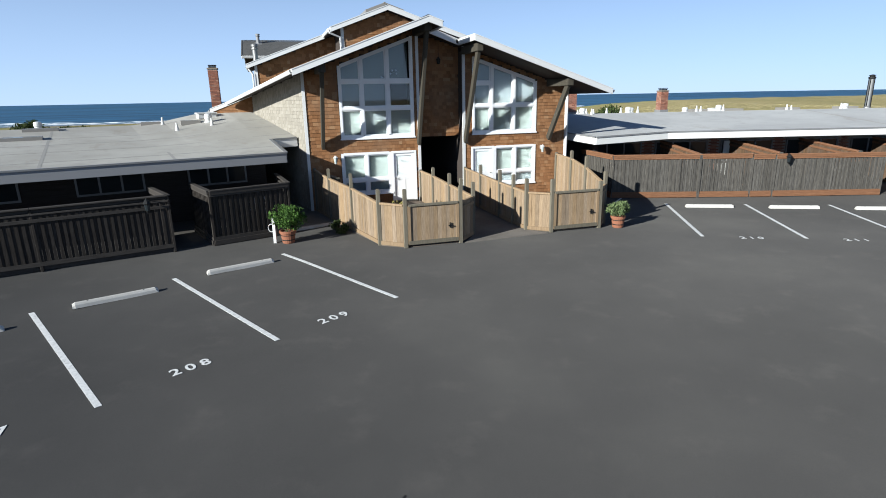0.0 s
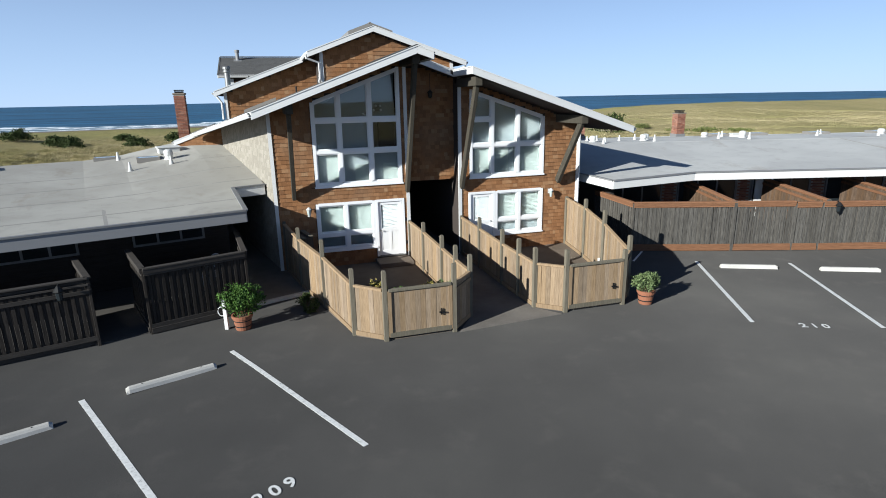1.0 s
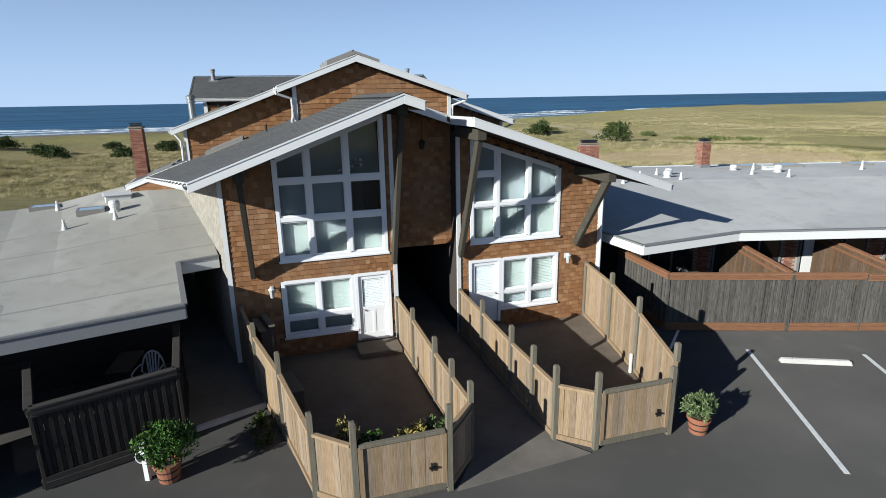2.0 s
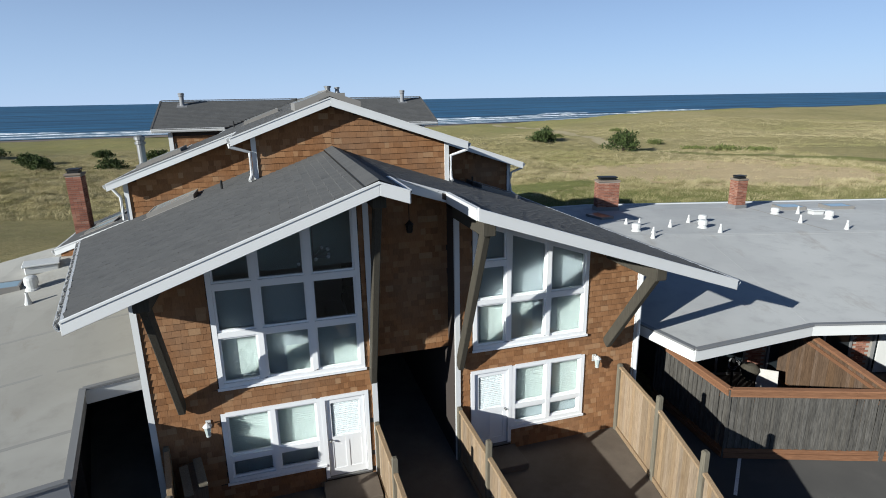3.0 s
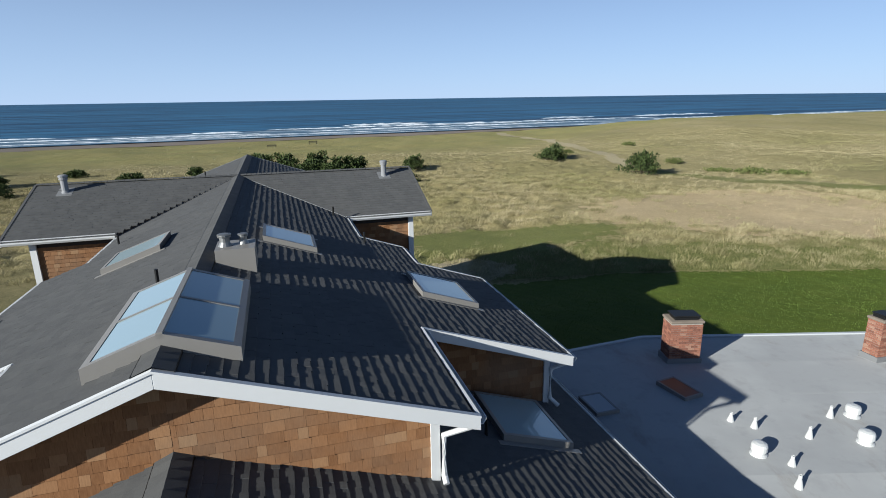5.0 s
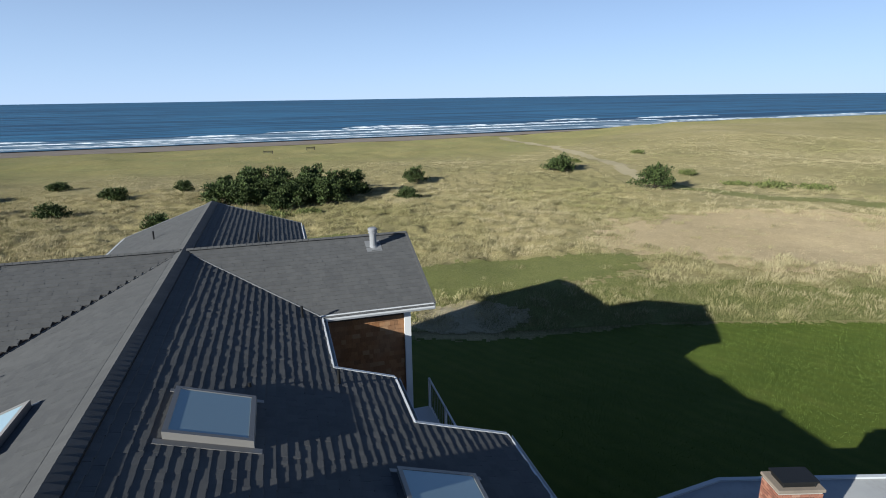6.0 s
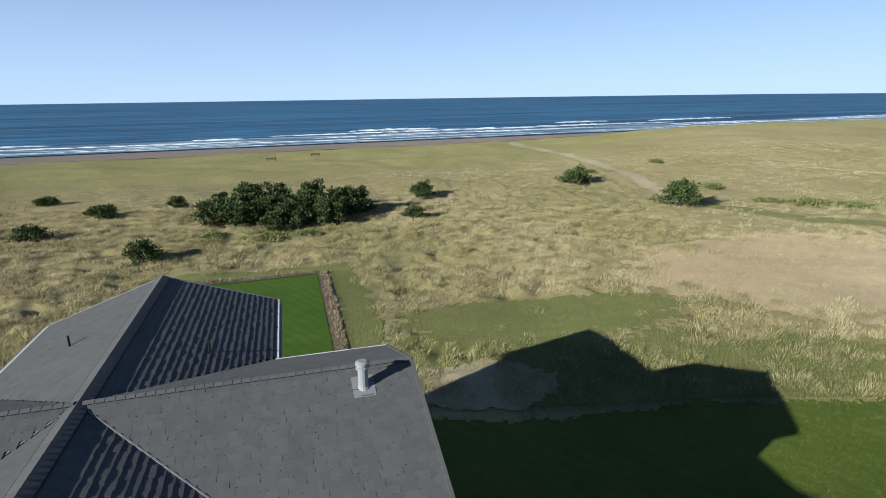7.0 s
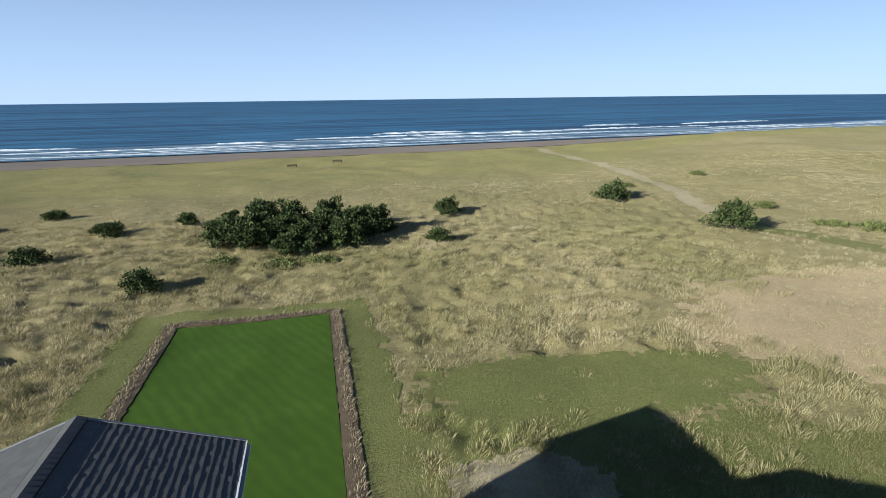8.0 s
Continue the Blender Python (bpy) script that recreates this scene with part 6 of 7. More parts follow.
def gate(a, b, h, label):
    g = thing("patio_gate", HOUSE, label, "gate", "patio gates")
    a, b = Vector(a), Vector(b)
    k = (b - a).normalized()
    panel(g, a + k * 0.09, b - k * 0.09, 0.1, h, h, BOARD_NEW, POST_GREY, 0.135, 0.07)
    n = Vector((k.y, -k.x))
    for p in (a + k * 0.11, b - k * 0.11):
        bm = bmesh.new()
        stick(bm, (*(p + n * 0.02), 0.12), (*(p + n * 0.02), h - 0.05), 0.09, 0.03)
        part("stile", bm, FENCE_NEW, g)
    bm = bmesh.new()
    q = b - k * 0.42 + n * 0.04
    stick(bm, (*q, 0.62), (*(q + k * 0.16), 0.60), 0.03, 0.04)
    stick(bm, (*(q + k * 0.05), 0.55), (*(q + k * 0.05), 0.72), 0.03, 0.03)
    part("latch", bm, DARK_METAL, g)


gate((-2.27, -7.05), (-0.47, -7.05), 1.38, "closed pale cedar gate with a dark latch")
gate((2.88, -6.81), (4.72, -6.83), 1.4, "closed pale cedar gate between grey posts")


def unit_fence(name, m, pts, h, label, board=None, rails=RAIL_RED):
    f = thing(name, m, label, "fence", "unit fences")
    for a, b in zip(pts, pts[1:]):
        panel(f, a, b, 0.16, h - 0.16, h - 0.16, board, rails, 0.085, 0.05, -0.018)
        bm = bmesh.new()
        beam(bm, (*a, h), (*b, h), 0.16, 0.045)
        softened(part("cap_board", bm, rails, f, "brown cap board"), 0.008)
        va, vb = Vector(a), Vector(b)
        n = Vector(((vb - va).y, -(vb - va).x)).normalized() * 0.05
        for z0, z1 in ((h - 0.15, h - 0.046), (0.03, 0.17)):
            bm = bmesh.new()
            stick(bm, (*(va + n), (z0 + z1) / 2), (*(vb + n), (z0 + z1) / 2), 0.035, z1 - z0)
            part("rail_board", bm, rails, f, "brown rail board")
    for p in pts:
        post(f, p, h - 0.05, board, 0.07)
    return f


unit_fence("unit_fence", Matrix.Identity(4), [(6.85, 27.7), (7.5, 24.72), (10.4, 24.55), (13.45, 24.42)], 1.93, "grey weathered board fence with reddish rails", BOARD_OLD)
unit_fence("unit_fence", Matrix.Identity(4), [(14.5, 24.38), (17.0, 24.36), (19.2, 24.34)], 1.89, "grey weathered board fence with reddish rails", BOARD_OLD)
unit_fence("unit_gate", Matrix.Identity(4), [(13.52, 24.42), (14.42, 24.39)], 1.88, "closed gate of grey boards in the fence", BOARD_OLD)
unit_fence("unit_fence", Matrix.Identity(4), [(20.2, 24.45), (24.0, 24.5), (28.0, 24.55), (33.0, 24.6)], 1.89, "grey weathered board fence with reddish rails", BOARD_OLD)
for x, x2 in ((11.25, 11.0), (14.75, 14.5), (18.2, 18.0), (21.9, 21.7)):
    d = thing("patio_divider", Matrix.Identity(4), "brown stained board divider with a sloped cap", "fence", "patio dividers")
    panel(d, (x, 24.55), (x2, 28.5), 0.1, 1.88, 2.16, BOARD_BROWN, RAIL_RED, 0.13, 0.05)
    bm = bmesh.new()
    beam(bm, (x, 24.55, 1.93), (x2, 28.5, 2.21), 0.2, 0.05)
    softened(part("cap_board", bm, RAIL_RED, d, "sloped reddish cap board"), 0.008)
    post(d, (x, 24.5), 1.95, BOARD_OLD)
unit_fence("unit_fence", LOWL, [(-3.15, 1.0), (-2.95, -1.42), (-0.35, -1.2), (0.0, 1.5)], 1.82, "dark board patio fence with brown rails", BOARD_BLACK, RAIL_DARK)
unit_fence("unit_fence", LOWL, [(-4.45, 0.8), (-4.15, -1.45), (-7.6, -1.5), (-11.0, -1.5), (-14.5, -1.5)], 1.82, "dark board patio fence with brown rails", BOARD_BLACK, RAIL_DARK)


def fence_lantern(m, label):
    l = thing("fence_lantern", m, label, "lamp", "fence lanterns")
    bm = bmesh.new()
    tube(bm, [(0, 0.05, 0.05), (0, -0.05, 0.12), (0, -0.12, 0.08)], 0.012, 6)
    part("bracket", bm, DARK_METAL, l)
    bm = bmesh.new()
    lathe(bm, [(0.11, -0.05), (0.12, -0.03), (0.04, 0.08), (0.015, 0.11)], 8, (0, -0.12, 0))
    part("cap", bm, DARK_METAL, l)
    bm = bmesh.new()
    lathe(bm, [(0.05, -0.26), (0.06, -0.24), (0.085, -0.05)], 8, (0, -0.12, 0))
    part("glass", bm, DARKGLASS, l)
    bm = bmesh.new()
    lathe(bm, [(0.012, -0.34), (0.045, -0.28), (0.06, -0.26)], 8, (0, -0.12, 0))
    part("finial", bm, DARK_METAL, l)


fence_lantern(LOWL @ pose(-4.75, -1.58, 1.68), "grey metal lantern hung on the fence")
fence_lantern(pose(14.9, 24.27, 1.80), "grey metal lantern hung on the fence")

# ---- paths, patios and steps ----
def flat(name, m, plan, z0, z1, material, label, category):
    bm = bmesh.new()
    prism(bm, plan, z0, z1)
    ob = part(name, bm, material)
    ob.matrix_world = m
    tagged(ob, label, category, kind="structure")


flat("patio", HOUSE, [(-4.4, 0.0), (-4.25, -1.0), (-3.42, -4.6), (-2.95, -6.45), (-2.25, -7.0), (-0.47, -6.98), (0.22, -6.2), (0.05, 0.0)], -0.2, 0.03, PATIO, "brownish concrete patio slab", "patio")
flat("patio", HOUSE, [(2.12, 0.0), (2.2, -6.15), (2.86, -6.72), (4.7, -6.74), (5.2, -6.22), (6.15, -2.2), (6.58, 0.0)], -0.2, 0.03, PATIO, "brownish concrete patio slab", "patio")
flat("path", HOUSE, [(-0.02, 8.6), (0.02, 0.0), (0.26, -6.24), (-0.36, -7.12), (2.72, -6.9), (2.2, -6.2), (2.1, 0.0), (2.1, 8.6)], -0.2, 0.022, CONCRETE, "pale concrete path between the patios", "path")
flat("path", Matrix.Identity(4), [(-5.9, 19.6), (-5.3, 19.5), (-3.92, 20.6), (-4.9, 23.6), (-9.0, 31.8), (-12.6, 31.0), (-7.6, 23.4)], -0.2, 0.06, PATH_PALE, "concrete side path with a raised edge", "path")
flat("path_edge", Matrix.Identity(4), [(-5.35, 19.38), (-3.9, 20.5), (-3.94, 20.62), (-5.38, 19.52)], -0.1, 0.1, KERB, "pale concrete path edge", "kerb")
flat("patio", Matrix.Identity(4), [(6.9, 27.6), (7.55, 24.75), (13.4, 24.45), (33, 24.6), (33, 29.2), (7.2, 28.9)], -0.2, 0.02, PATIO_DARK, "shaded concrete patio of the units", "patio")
for u0, u1 in ((-1.27, 0.0), (2.35, 3.6)):
    s = thing("door_step", HOUSE, "low concrete door step", "step", "door steps")
    bm = bmesh.new()
    box(bm, u0, u1, -0.93, -0.06, 0.03, 0.19)
    softened(part("slab", bm, PATIO, s), 0.015)

# ---- pots, plants and furniture ----
def leaf_mass(centre, rx, ry, rz, n, size, seed, shape=None):
    """Many small leaves in clumps; returns verts and faces."""
    r = random.Random(seed)
    verts, faces = [], []
    clumps = []
    for _ in range(max(6, n // 45)):
        d = Vector((r.gauss(0, 1), r.gauss(0, 1), r.gauss(0, 1))).normalized()
        k = r.uniform(0.45, 0.98)
        clumps.append((Vector((d.x * rx * k, d.y * ry * k, d.z * rz * k)), r.uniform(0.22, 0.42) * min(rx, ry, rz)))
    for _ in range(n):
        c, q = r.choice(clumps)
        d = Vector((r.gauss(0, 1), r.gauss(0, 1), r.gauss(0, 1))).normalized()
        p = Vector(centre) + c + d * q * r.uniform(0.6, 1.0)
        s = size * r.uniform(0.6, 1.3)
        t = (d + 0.7 * Vector((r.gauss(0, 1), r.gauss(0, 1), r.gauss(0, 1) + 0.5))).normalized()
        w = t.cross(Vector((r.random(), r.random(), r.random() + 0.1))).normalized()
        i = len(verts)
        verts += [p - w * s * 0.4, p + t * s * 0.6 - w * s * 0.1 + d * s * 0.1, p + t * s * 1.2, p + w * s * 0.4]
        faces.append((i, i + 3, i + 2, i + 1))
    return verts, faces


def potted(name, x, y, r, h, ph, pr, seed, label, m, leaf=0.07, n=1500):
    ob = thing(name, pose(x, y, 0.0), label, "potted plant", "potted plants")
    bm = bmesh.new()
    lathe(bm, [(r * 0.72, 0.0), (r * 0.78, 0.02), (r * 0.97, h * 0.8), (r * 1.08, h * 0.82), (r * 1.1, h), (r * 0.95, h), (r * 0.9, h * 0.88)], 20)
    pot = part("pot", bm, TERRACOTTA, ob, "reddish brown pot")
    for k in (0.25, 0.62):
        bm = bmesh.new()
        q = r * (0.78 + 0.22 * k)
        lathe(bm, [(q, h * k), (q * 1.03, h * k + 0.006), (q * 1.03, h * k + 0.03), (q * 1.01, h * k + 0.036)], 20)
        part("band", bm, DARK_METAL, pot)
    bm = bmesh.new()
    lathe(bm, [(r * 0.9, h * 0.85), (r * 0.6, h * 0.9), (0.02, h * 0.92)], 14)
    part("soil", bm, SOIL, ob)
    bm = bmesh.new()
    rr = random.Random(seed)
    for i in range(9):
        a = rr.random() * 6.28
        tube(bm, [(0.3 * r * math.cos(a), 0.3 * r * math.sin(a), h * 0.85), (pr * 0.3 * math.cos(a), pr * 0.3 * math.sin(a), h + ph * 0.25), (pr * 0.6 * math.cos(a), pr * 0.6 * math.sin(a), h + ph * 0.6)], [0.012, 0.009, 0.004], 5)
    part("stems", bm, BARK, ob)
    v, f = leaf_mass((0, 0, h + ph * 0.55), pr, pr, ph * 0.5, n, leaf, seed)
    raw("foliage", v, f, m, ob, "dense small green leaves")


SUCC = make_leaf("grey_green_leaf", (0.05, 0.078, 0.03), (0.145, 0.19, 0.08))
YELLOW = make_leaf("yellowing_leaf", (0.10, 0.10, 0.02), (0.34, 0.28, 0.08))
potted("potted_shrub", -5.18, 17.75, 0.25, 0.42, 0.76, 0.56, 4, "round green shrub in a terracotta pot", SHRUB, 0.07, 3200)
potted("potted_shrub", 6.08, 19.1, 0.24, 0.42, 0.48, 0.40, 5, "low grey-green shrub in a terracotta pot", SUCC, 0.06, 2200)
for i, (u, v, sz) in enumerate(((-2.35, -6.15, 0.34), (-1.85, -6.45, 0.3), (-1.05, -6.5, 0.28), (-0.6, -6.4, 0.25))):
    p = HOUSE @ Vector((u, v, 0))
    ob = thing("patio_shrub", pose(p.x, p.y, 0.03), "small yellow-green shrub inside the fence", "shrub", "patio shrubs")
    bm = bmesh.new()
    lathe(bm, [(0.16, 0), (0.2, 0.38), (0.22, 0.42), (0.17, 0.4)], 12)
    part("pot", bm, TERRACOTTA, ob)
    v_, f_ = leaf_mass((0, 0, 0.85), sz, sz, 0.36, 900, 0.07, 60 + i)
    raw("foliage", v_, f_, (YELLOW, SHRUB, YELLOW, SUCC)[i], ob)
    bm = bmesh.new()
    for a in range(5):
        tube(bm, [(0, 0, 0.38), (0.12 * math.cos(a * 1.3), 0.12 * math.sin(a * 1.3), 1.0)], 0.01, 5)
    part("stems", bm, BARK, ob)

# white hoop by the shrub
hoop = thing("hose_stand", pose(-5.62, 17.75, 0), "white painted post with a pipe hoop", "post")
bm = bmesh.new()
box(bm, -0.045, 0.045, -0.045, 0.045, 0, 0.85)
part("post", bm, WHITE, hoop)
bm = bmesh.new()
tube(bm, [(-0.1 + 0.1 * math.cos(a), 0.02, 0.5 + 0.13 * math.sin(a)) for a in [0.5 * k for k in range(13)]], 0.012, 6)
part("hoop", bm, WHITE, hoop)


def plastic_chair(m):
    c = thing("garden_chair", m, "white moulded plastic garden chair", "chair")
    bm = bmesh.new()
    box(bm, -0.24, 0.24, -0.22, 0.24, 0.40, 0.43)
    softened(part("seat", bm, PLASTIC, c), 0.02)
    for x, y, lean in ((-0.23, -0.22, 0), (0.23, -0.22, 0), (-0.22, 0.25, 0.06), (0.22, 0.25, 0.06)):
        bm = bmesh.new()
        stick(bm, (x * 1.1, y * 1.1 + lean, 0), (x, y, 0.42), 0.05, 0.04)
        part("leg", bm, PLASTIC, c)
    bm = bmesh.new()
    ring = [(0.27 * math.cos(a), 0.26 + 0.10 * math.sin(a), 0.45 + 0.5 * math.sin(a)) for a in [math.pi * k / 14 for k in range(15)]]
    tube(bm, ring, 0.022, 6)
    part("back_frame", bm, PLASTIC, c)
    for k in range(5):
        x = -0.15 + 0.075 * k
        bm = bmesh.new()
        stick(bm, (x * 0.7, 0.25, 0.43), (x, 0.345, 0.45 + 0.5 * math.sqrt(max(0, 1 - (x / 0.27) ** 2))), 0.035, 0.012)
        part("back_slat", bm, PLASTIC, c)
    for s in (-1, 1):
        bm = bmesh.new()
        tube(bm, [(s * 0.27, 0.26, 0.65), (s * 0.29, 0.0, 0.64), (s * 0.27, -0.22, 0.62), (s * 0.25, -0.23, 0.42)], 0.02, 6)
        part("armrest", bm, PLASTIC, c)


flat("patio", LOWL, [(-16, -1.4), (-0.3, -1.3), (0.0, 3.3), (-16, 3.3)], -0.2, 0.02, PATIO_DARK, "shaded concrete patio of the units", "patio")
plastic_chair(LOWL @ pose(-0.82, 1.55, 0.02, 0, 0, -28) @ Matrix.Scale(1.1, 4))


def table(m, w, d, h, label):
    t = thing("patio_table", m, label, "table", "patio tables")
    bm = bmesh.new()
    box(bm, -w / 2, w / 2, -d / 2, d / 2, h - 0.035, h)
    softened(part("tabletop", bm, PATIO, t, "pale grey tabletop"), 0.01)
    for x in (-1, 1):
        for y in (-1, 1):
            bm = bmesh.new()
            box(bm, x * (w / 2 - 0.06) - 0.025, x * (w / 2 - 0.06) + 0.025, y * (d / 2 - 0.06) - 0.025, y * (d / 2 - 0.06) + 0.025, 0, h - 0.035)
            part("leg", bm, TIMBER, t)


table(LOWL @ pose(-1.28, 2.48, 0.02, 0, 0, 71), 1.3, 0.62, 0.68, "dark wooden patio table in the shade")
# covered barbecue and a leaning board on the unit patio
bbq = thing("barbecue", pose(9.8, 27.9, 0.02, 0, 0, 20), "round barbecue under a grey cover", "barbecue")
bm = bmesh.new()
lathe(bm, [(0.15, 0.4), (0.24, 0.65), (0.27, 0.74), (0.25, 0.8), (0.15, 0.9), (0.04, 0.92)], 16)
part("bowl", bm, TIMBER, bbq)
for k in range(3):
    bm = bmesh.new()
    a = 2.1 * k
    tube(bm, [(0.2 * math.cos(a), 0.2 * math.sin(a), 0.45), (0.34 * math.cos(a), 0.34 * math.sin(a), 0)], 0.015, 6)
    part("leg", bm, DARK_METAL, bbq)
bd = thing("folding_table", pose(10.1, 27.45, 0.02, 0, 0, -25), "pale folding table top propped upright", "table")
bm = bmesh.new()
hexa(bm, [(-0.28, 0, 0.02), (0.28, 0, 0.02), (0.28, 0.03, 0.02), (-0.28, 0.03, 0.02), (-0.28, 0.28, 0.8), (0.28, 0.28, 0.8), (0.28, 0.31, 0.8), (-0.28, 0.31, 0.8)])
part("top", bm, KERB, bd)
hs = thing("garden_hose", pose(9.45, 28.2, 0.02), "grey hose looped over the patio wall", "hose")
bm = bmesh.new()
tube(bm, [(0.17 * math.cos(a * 0.6), 0.05 * math.sin(a), 0.85 + 0.17 * math.sin(a * 0.6) - 0.006 * a) for a in range(24)], 0.012, 6)
part("coil", bm, PARAPET, hs)
bm = bmesh.new()
box(bm, -0.03, 0.03, 0.0, 0.05, 0, 1.0)
part("hanger", bm, DARK_METAL, hs)
# things on the house patios
bx = thing("storage_bench", HOUSE @ pose(-3.36, -2.72, 0.03, 0, 0, 103.5), "weathered grey wooden bench box", "bench")
bm = bmesh.new()
box(bm, -0.55, 0.55, -0.25, 0.25, 0, 0.5)
part("body", bm, POST_GREY, bx)
bm = bmesh.new()
box(bm, -0.58, 0.58, -0.28, 0.28, 0.502, 0.55)
softened(part("lid", bm, POST_GREY, bx), 0.008)
sh = thing("bin_store", HOUSE @ pose(-3.84, -0.72, 0.03, 0, 0, 103.5), "dark wooden bin store with weathered lid boards", "bin store")
bm = bmesh.new()
box(bm, -0.5, 0.5, -0.19, 0.19, 0, 1.42)
part("body", bm, BARK, sh)
for y, z, x in ((-0.2, 1.45, 0.0), (0.08, 1.43, -0.12)):
    bm = bmesh.new()
    box(bm, -0.52 + x, 0.5 + x, y, y + 0.17, z, z + 0.045)
    softened(part("lid_board", bm, POST_GREY, sh), 0.008)
stub = thing("pipe_post", HOUSE @ pose(5.62, -4.12, 0.03), "short white pipe post by the fence", "post")
bm = bmesh.new()
lathe(bm, [(0.045, 0), (0.045, 0.5), (0.05, 0.5), (0.05, 0.54), (0.02, 0.56)], 10)
part("pipe", bm, WHITE, stub)
pit = thing("fire_pit", HOUSE @ pose(4.78, -5.75, 0.03) @ Matrix.Scale(0.78, 4), "round dark metal fire pit with a mesh lid", "fire pit")
bm = bmesh.new()
lathe(bm, [(0.2, 0.0), (0.22, 0.08), (0.34, 0.2), (0.42, 0.28), (0.43, 0.3), (0.39, 0.3), (0.33, 0.22), (0.1, 0.14)], 20)
part("bowl", bm, DARK_METAL, pit)
for q in (0.12, 0.22, 0.32):
    bm = bmesh.new()
    lathe(bm, [(q, 0.31), (q + 0.03, 0.315), (q + 0.03, 0.30), (q, 0.295), (q, 0.31)], 20)
    part("ring", bm, DARK_METAL, pit)
bm = bmesh.new()
stick(bm, (-0.4, 0, 0.30), (0.4, 0, 0.30), 0.02, 0.014)
stick(bm, (0, -0.4, 0.30), (0, 0.4, 0.30), 0.02, 0.014)
part("grate", bm, PARAPET, pit)

for i, (x, y, h) in enumerate(((-3.85, 19.35, 0.34), (-3.6, 18.9, 0.28), (-4.05, 19.8, 0.3))):
    ob = thing("low_shrub", pose(x, y, 0), "dark low shrub at the foot of the fence", "shrub", "fence shrubs")
    v_, f_ = leaf_mass((0, 0, h * 0.5), 0.26, 0.26, h * 0.5, 500, 0.06, 80 + i)
    raw("foliage", v_, f_, PINE, ob)
    bm = bmesh.new()
    for a in range(4):
        tube(bm, [(0, 0, -0.02), (0.1 * math.cos(a * 1.6), 0.1 * math.sin(a * 1.6), h * 0.6)], 0.008, 5)
    part("stems", bm, BARK, ob)
bxv = thing("roof_vent_box", pose(-12.3, 29.6, on_left(-12.3, 29.6), 0, 0, 32), "low white metal vent box on the roof", "roof vent", "roof vent boxes")
bm = bmesh.new()
box(bm, -0.45, 0.45, -0.35, 0.35, -0.05, 0.2)
softened(part("body", bm, VENT_WHITE, bxv), 0.03)
bm = bmesh.new()
box(bm, -0.5, 0.5, -0.4, 0.4, 0.2, 0.26)
softened(part("hood", bm, VENT_WHITE, bxv), 0.02)
# ---- lawns, borders and bare ground behind the buildings ----
H_INV = HOUSE.inverted()


def gz(x, y):
    return wide_ground(x, y)


def drape(name, x0, x1, y0, y1, step, inside, lift, material, label, category, kind="structure"):
    xs, ys = steps((x0, x1, step)), steps((y0, y1, step))
    return sheet(name, xs, ys, lambda x, y: gz(x, y) + lift, material, kind, label, category, inside)


def house_sheet(name, u0, u1, v0, v1, lift, material, label, category, wave=0.0):
    """A strip laid square to the house that follows the ground, with a slightly wavy edge."""
    U, V = steps((u0, u1, 0.5)), steps((v0, v1, 0.5))
    verts, faces = [], []
    for v in V:
        for u in U:
            w = wave * noise.noise((u * 2.0, v * 1.7, 5.0))
            p = HOUSE @ Vector((u + w, v + w, 0))
            verts.append((p.x, p.y, gz(p.x, p.y) + lift))
    n = len(U)
    for j in range(len(V) - 1):
        for i in range(n - 1):
            faces.append((j * n + i, j * n + i + 1, (j + 1) * n + i + 1, (j + 1) * n + i))
    return tagged(raw(name, verts, faces, material), label, category, kind="structure")


def ragged(x, y, k=0.35, a=1.2):
    return a * noise.noise((x * k, y * k, 2.2))


def in_square(x, y, grow=0.0):
    p = H_INV @ Vector((x, y, 0))
    return -5.9 - grow < p.x < 6.85 + grow and 33.0 < p.y < 66.2 + grow


def hxy(x, y):
    p = H_INV @ Vector((x, y, 0))
    return p.x, p.y


def back_edge(x):
    """The far edge of the mown lawn behind the right wing."""
    return 63.6 - 1.2 * smooth(14, 4, x) - 1.0 * smooth(35, 60, x)


OLIVE = make_ground("mown_dune_grass", ((0.13, 0.155, 0.038), (0.18, 0.195, 0.055), (0.25, 0.235, 0.095)), None, (0.11, 0.12, 0.038))
STUBBLE = make_ground("cut_stubble", ((0.40, 0.31, 0.17), (0.50, 0.385, 0.22), (0.56, 0.44, 0.27)), None, (0.33, 0.265, 0.135))
TRACK = make_ground("trodden_track", ((0.29, 0.26, 0.14), (0.37, 0.315, 0.185), (0.46, 0.385, 0.255)), None, (0.255, 0.225, 0.12))

drape("lawn", -3, 75, 43, 68, 0.25, lambda x, y: y < back_edge(x) + ragged(x, y, 0.5, 0.5) + ragged(x, y, 2.6, 0.6) and hxy(x, y)[0] > 8.5 + 0.4 * ragged(x, y), 0.05, LAWN, "bright mown lawn behind the low wing", "lawn")
house_sheet("lawn", -5.9, 6.85, 33.0, 66.2, 0.05, LAWN_STRIPED, "square of bright green mown lawn", "lawn")
drape("grass_strip", -45, 12, 50, 98, 0.35, lambda x, y: not in_square(x, y, 1.3) and -10.2 + ragged(x, y) < hxy(x, y)[0] < 10.6 + 1.6 * ragged(x, y) and hxy(x, y)[1] < 70.0 + ragged(x, y), 0.03, OLIVE, "mown olive grass strip round the lawn", "grass")
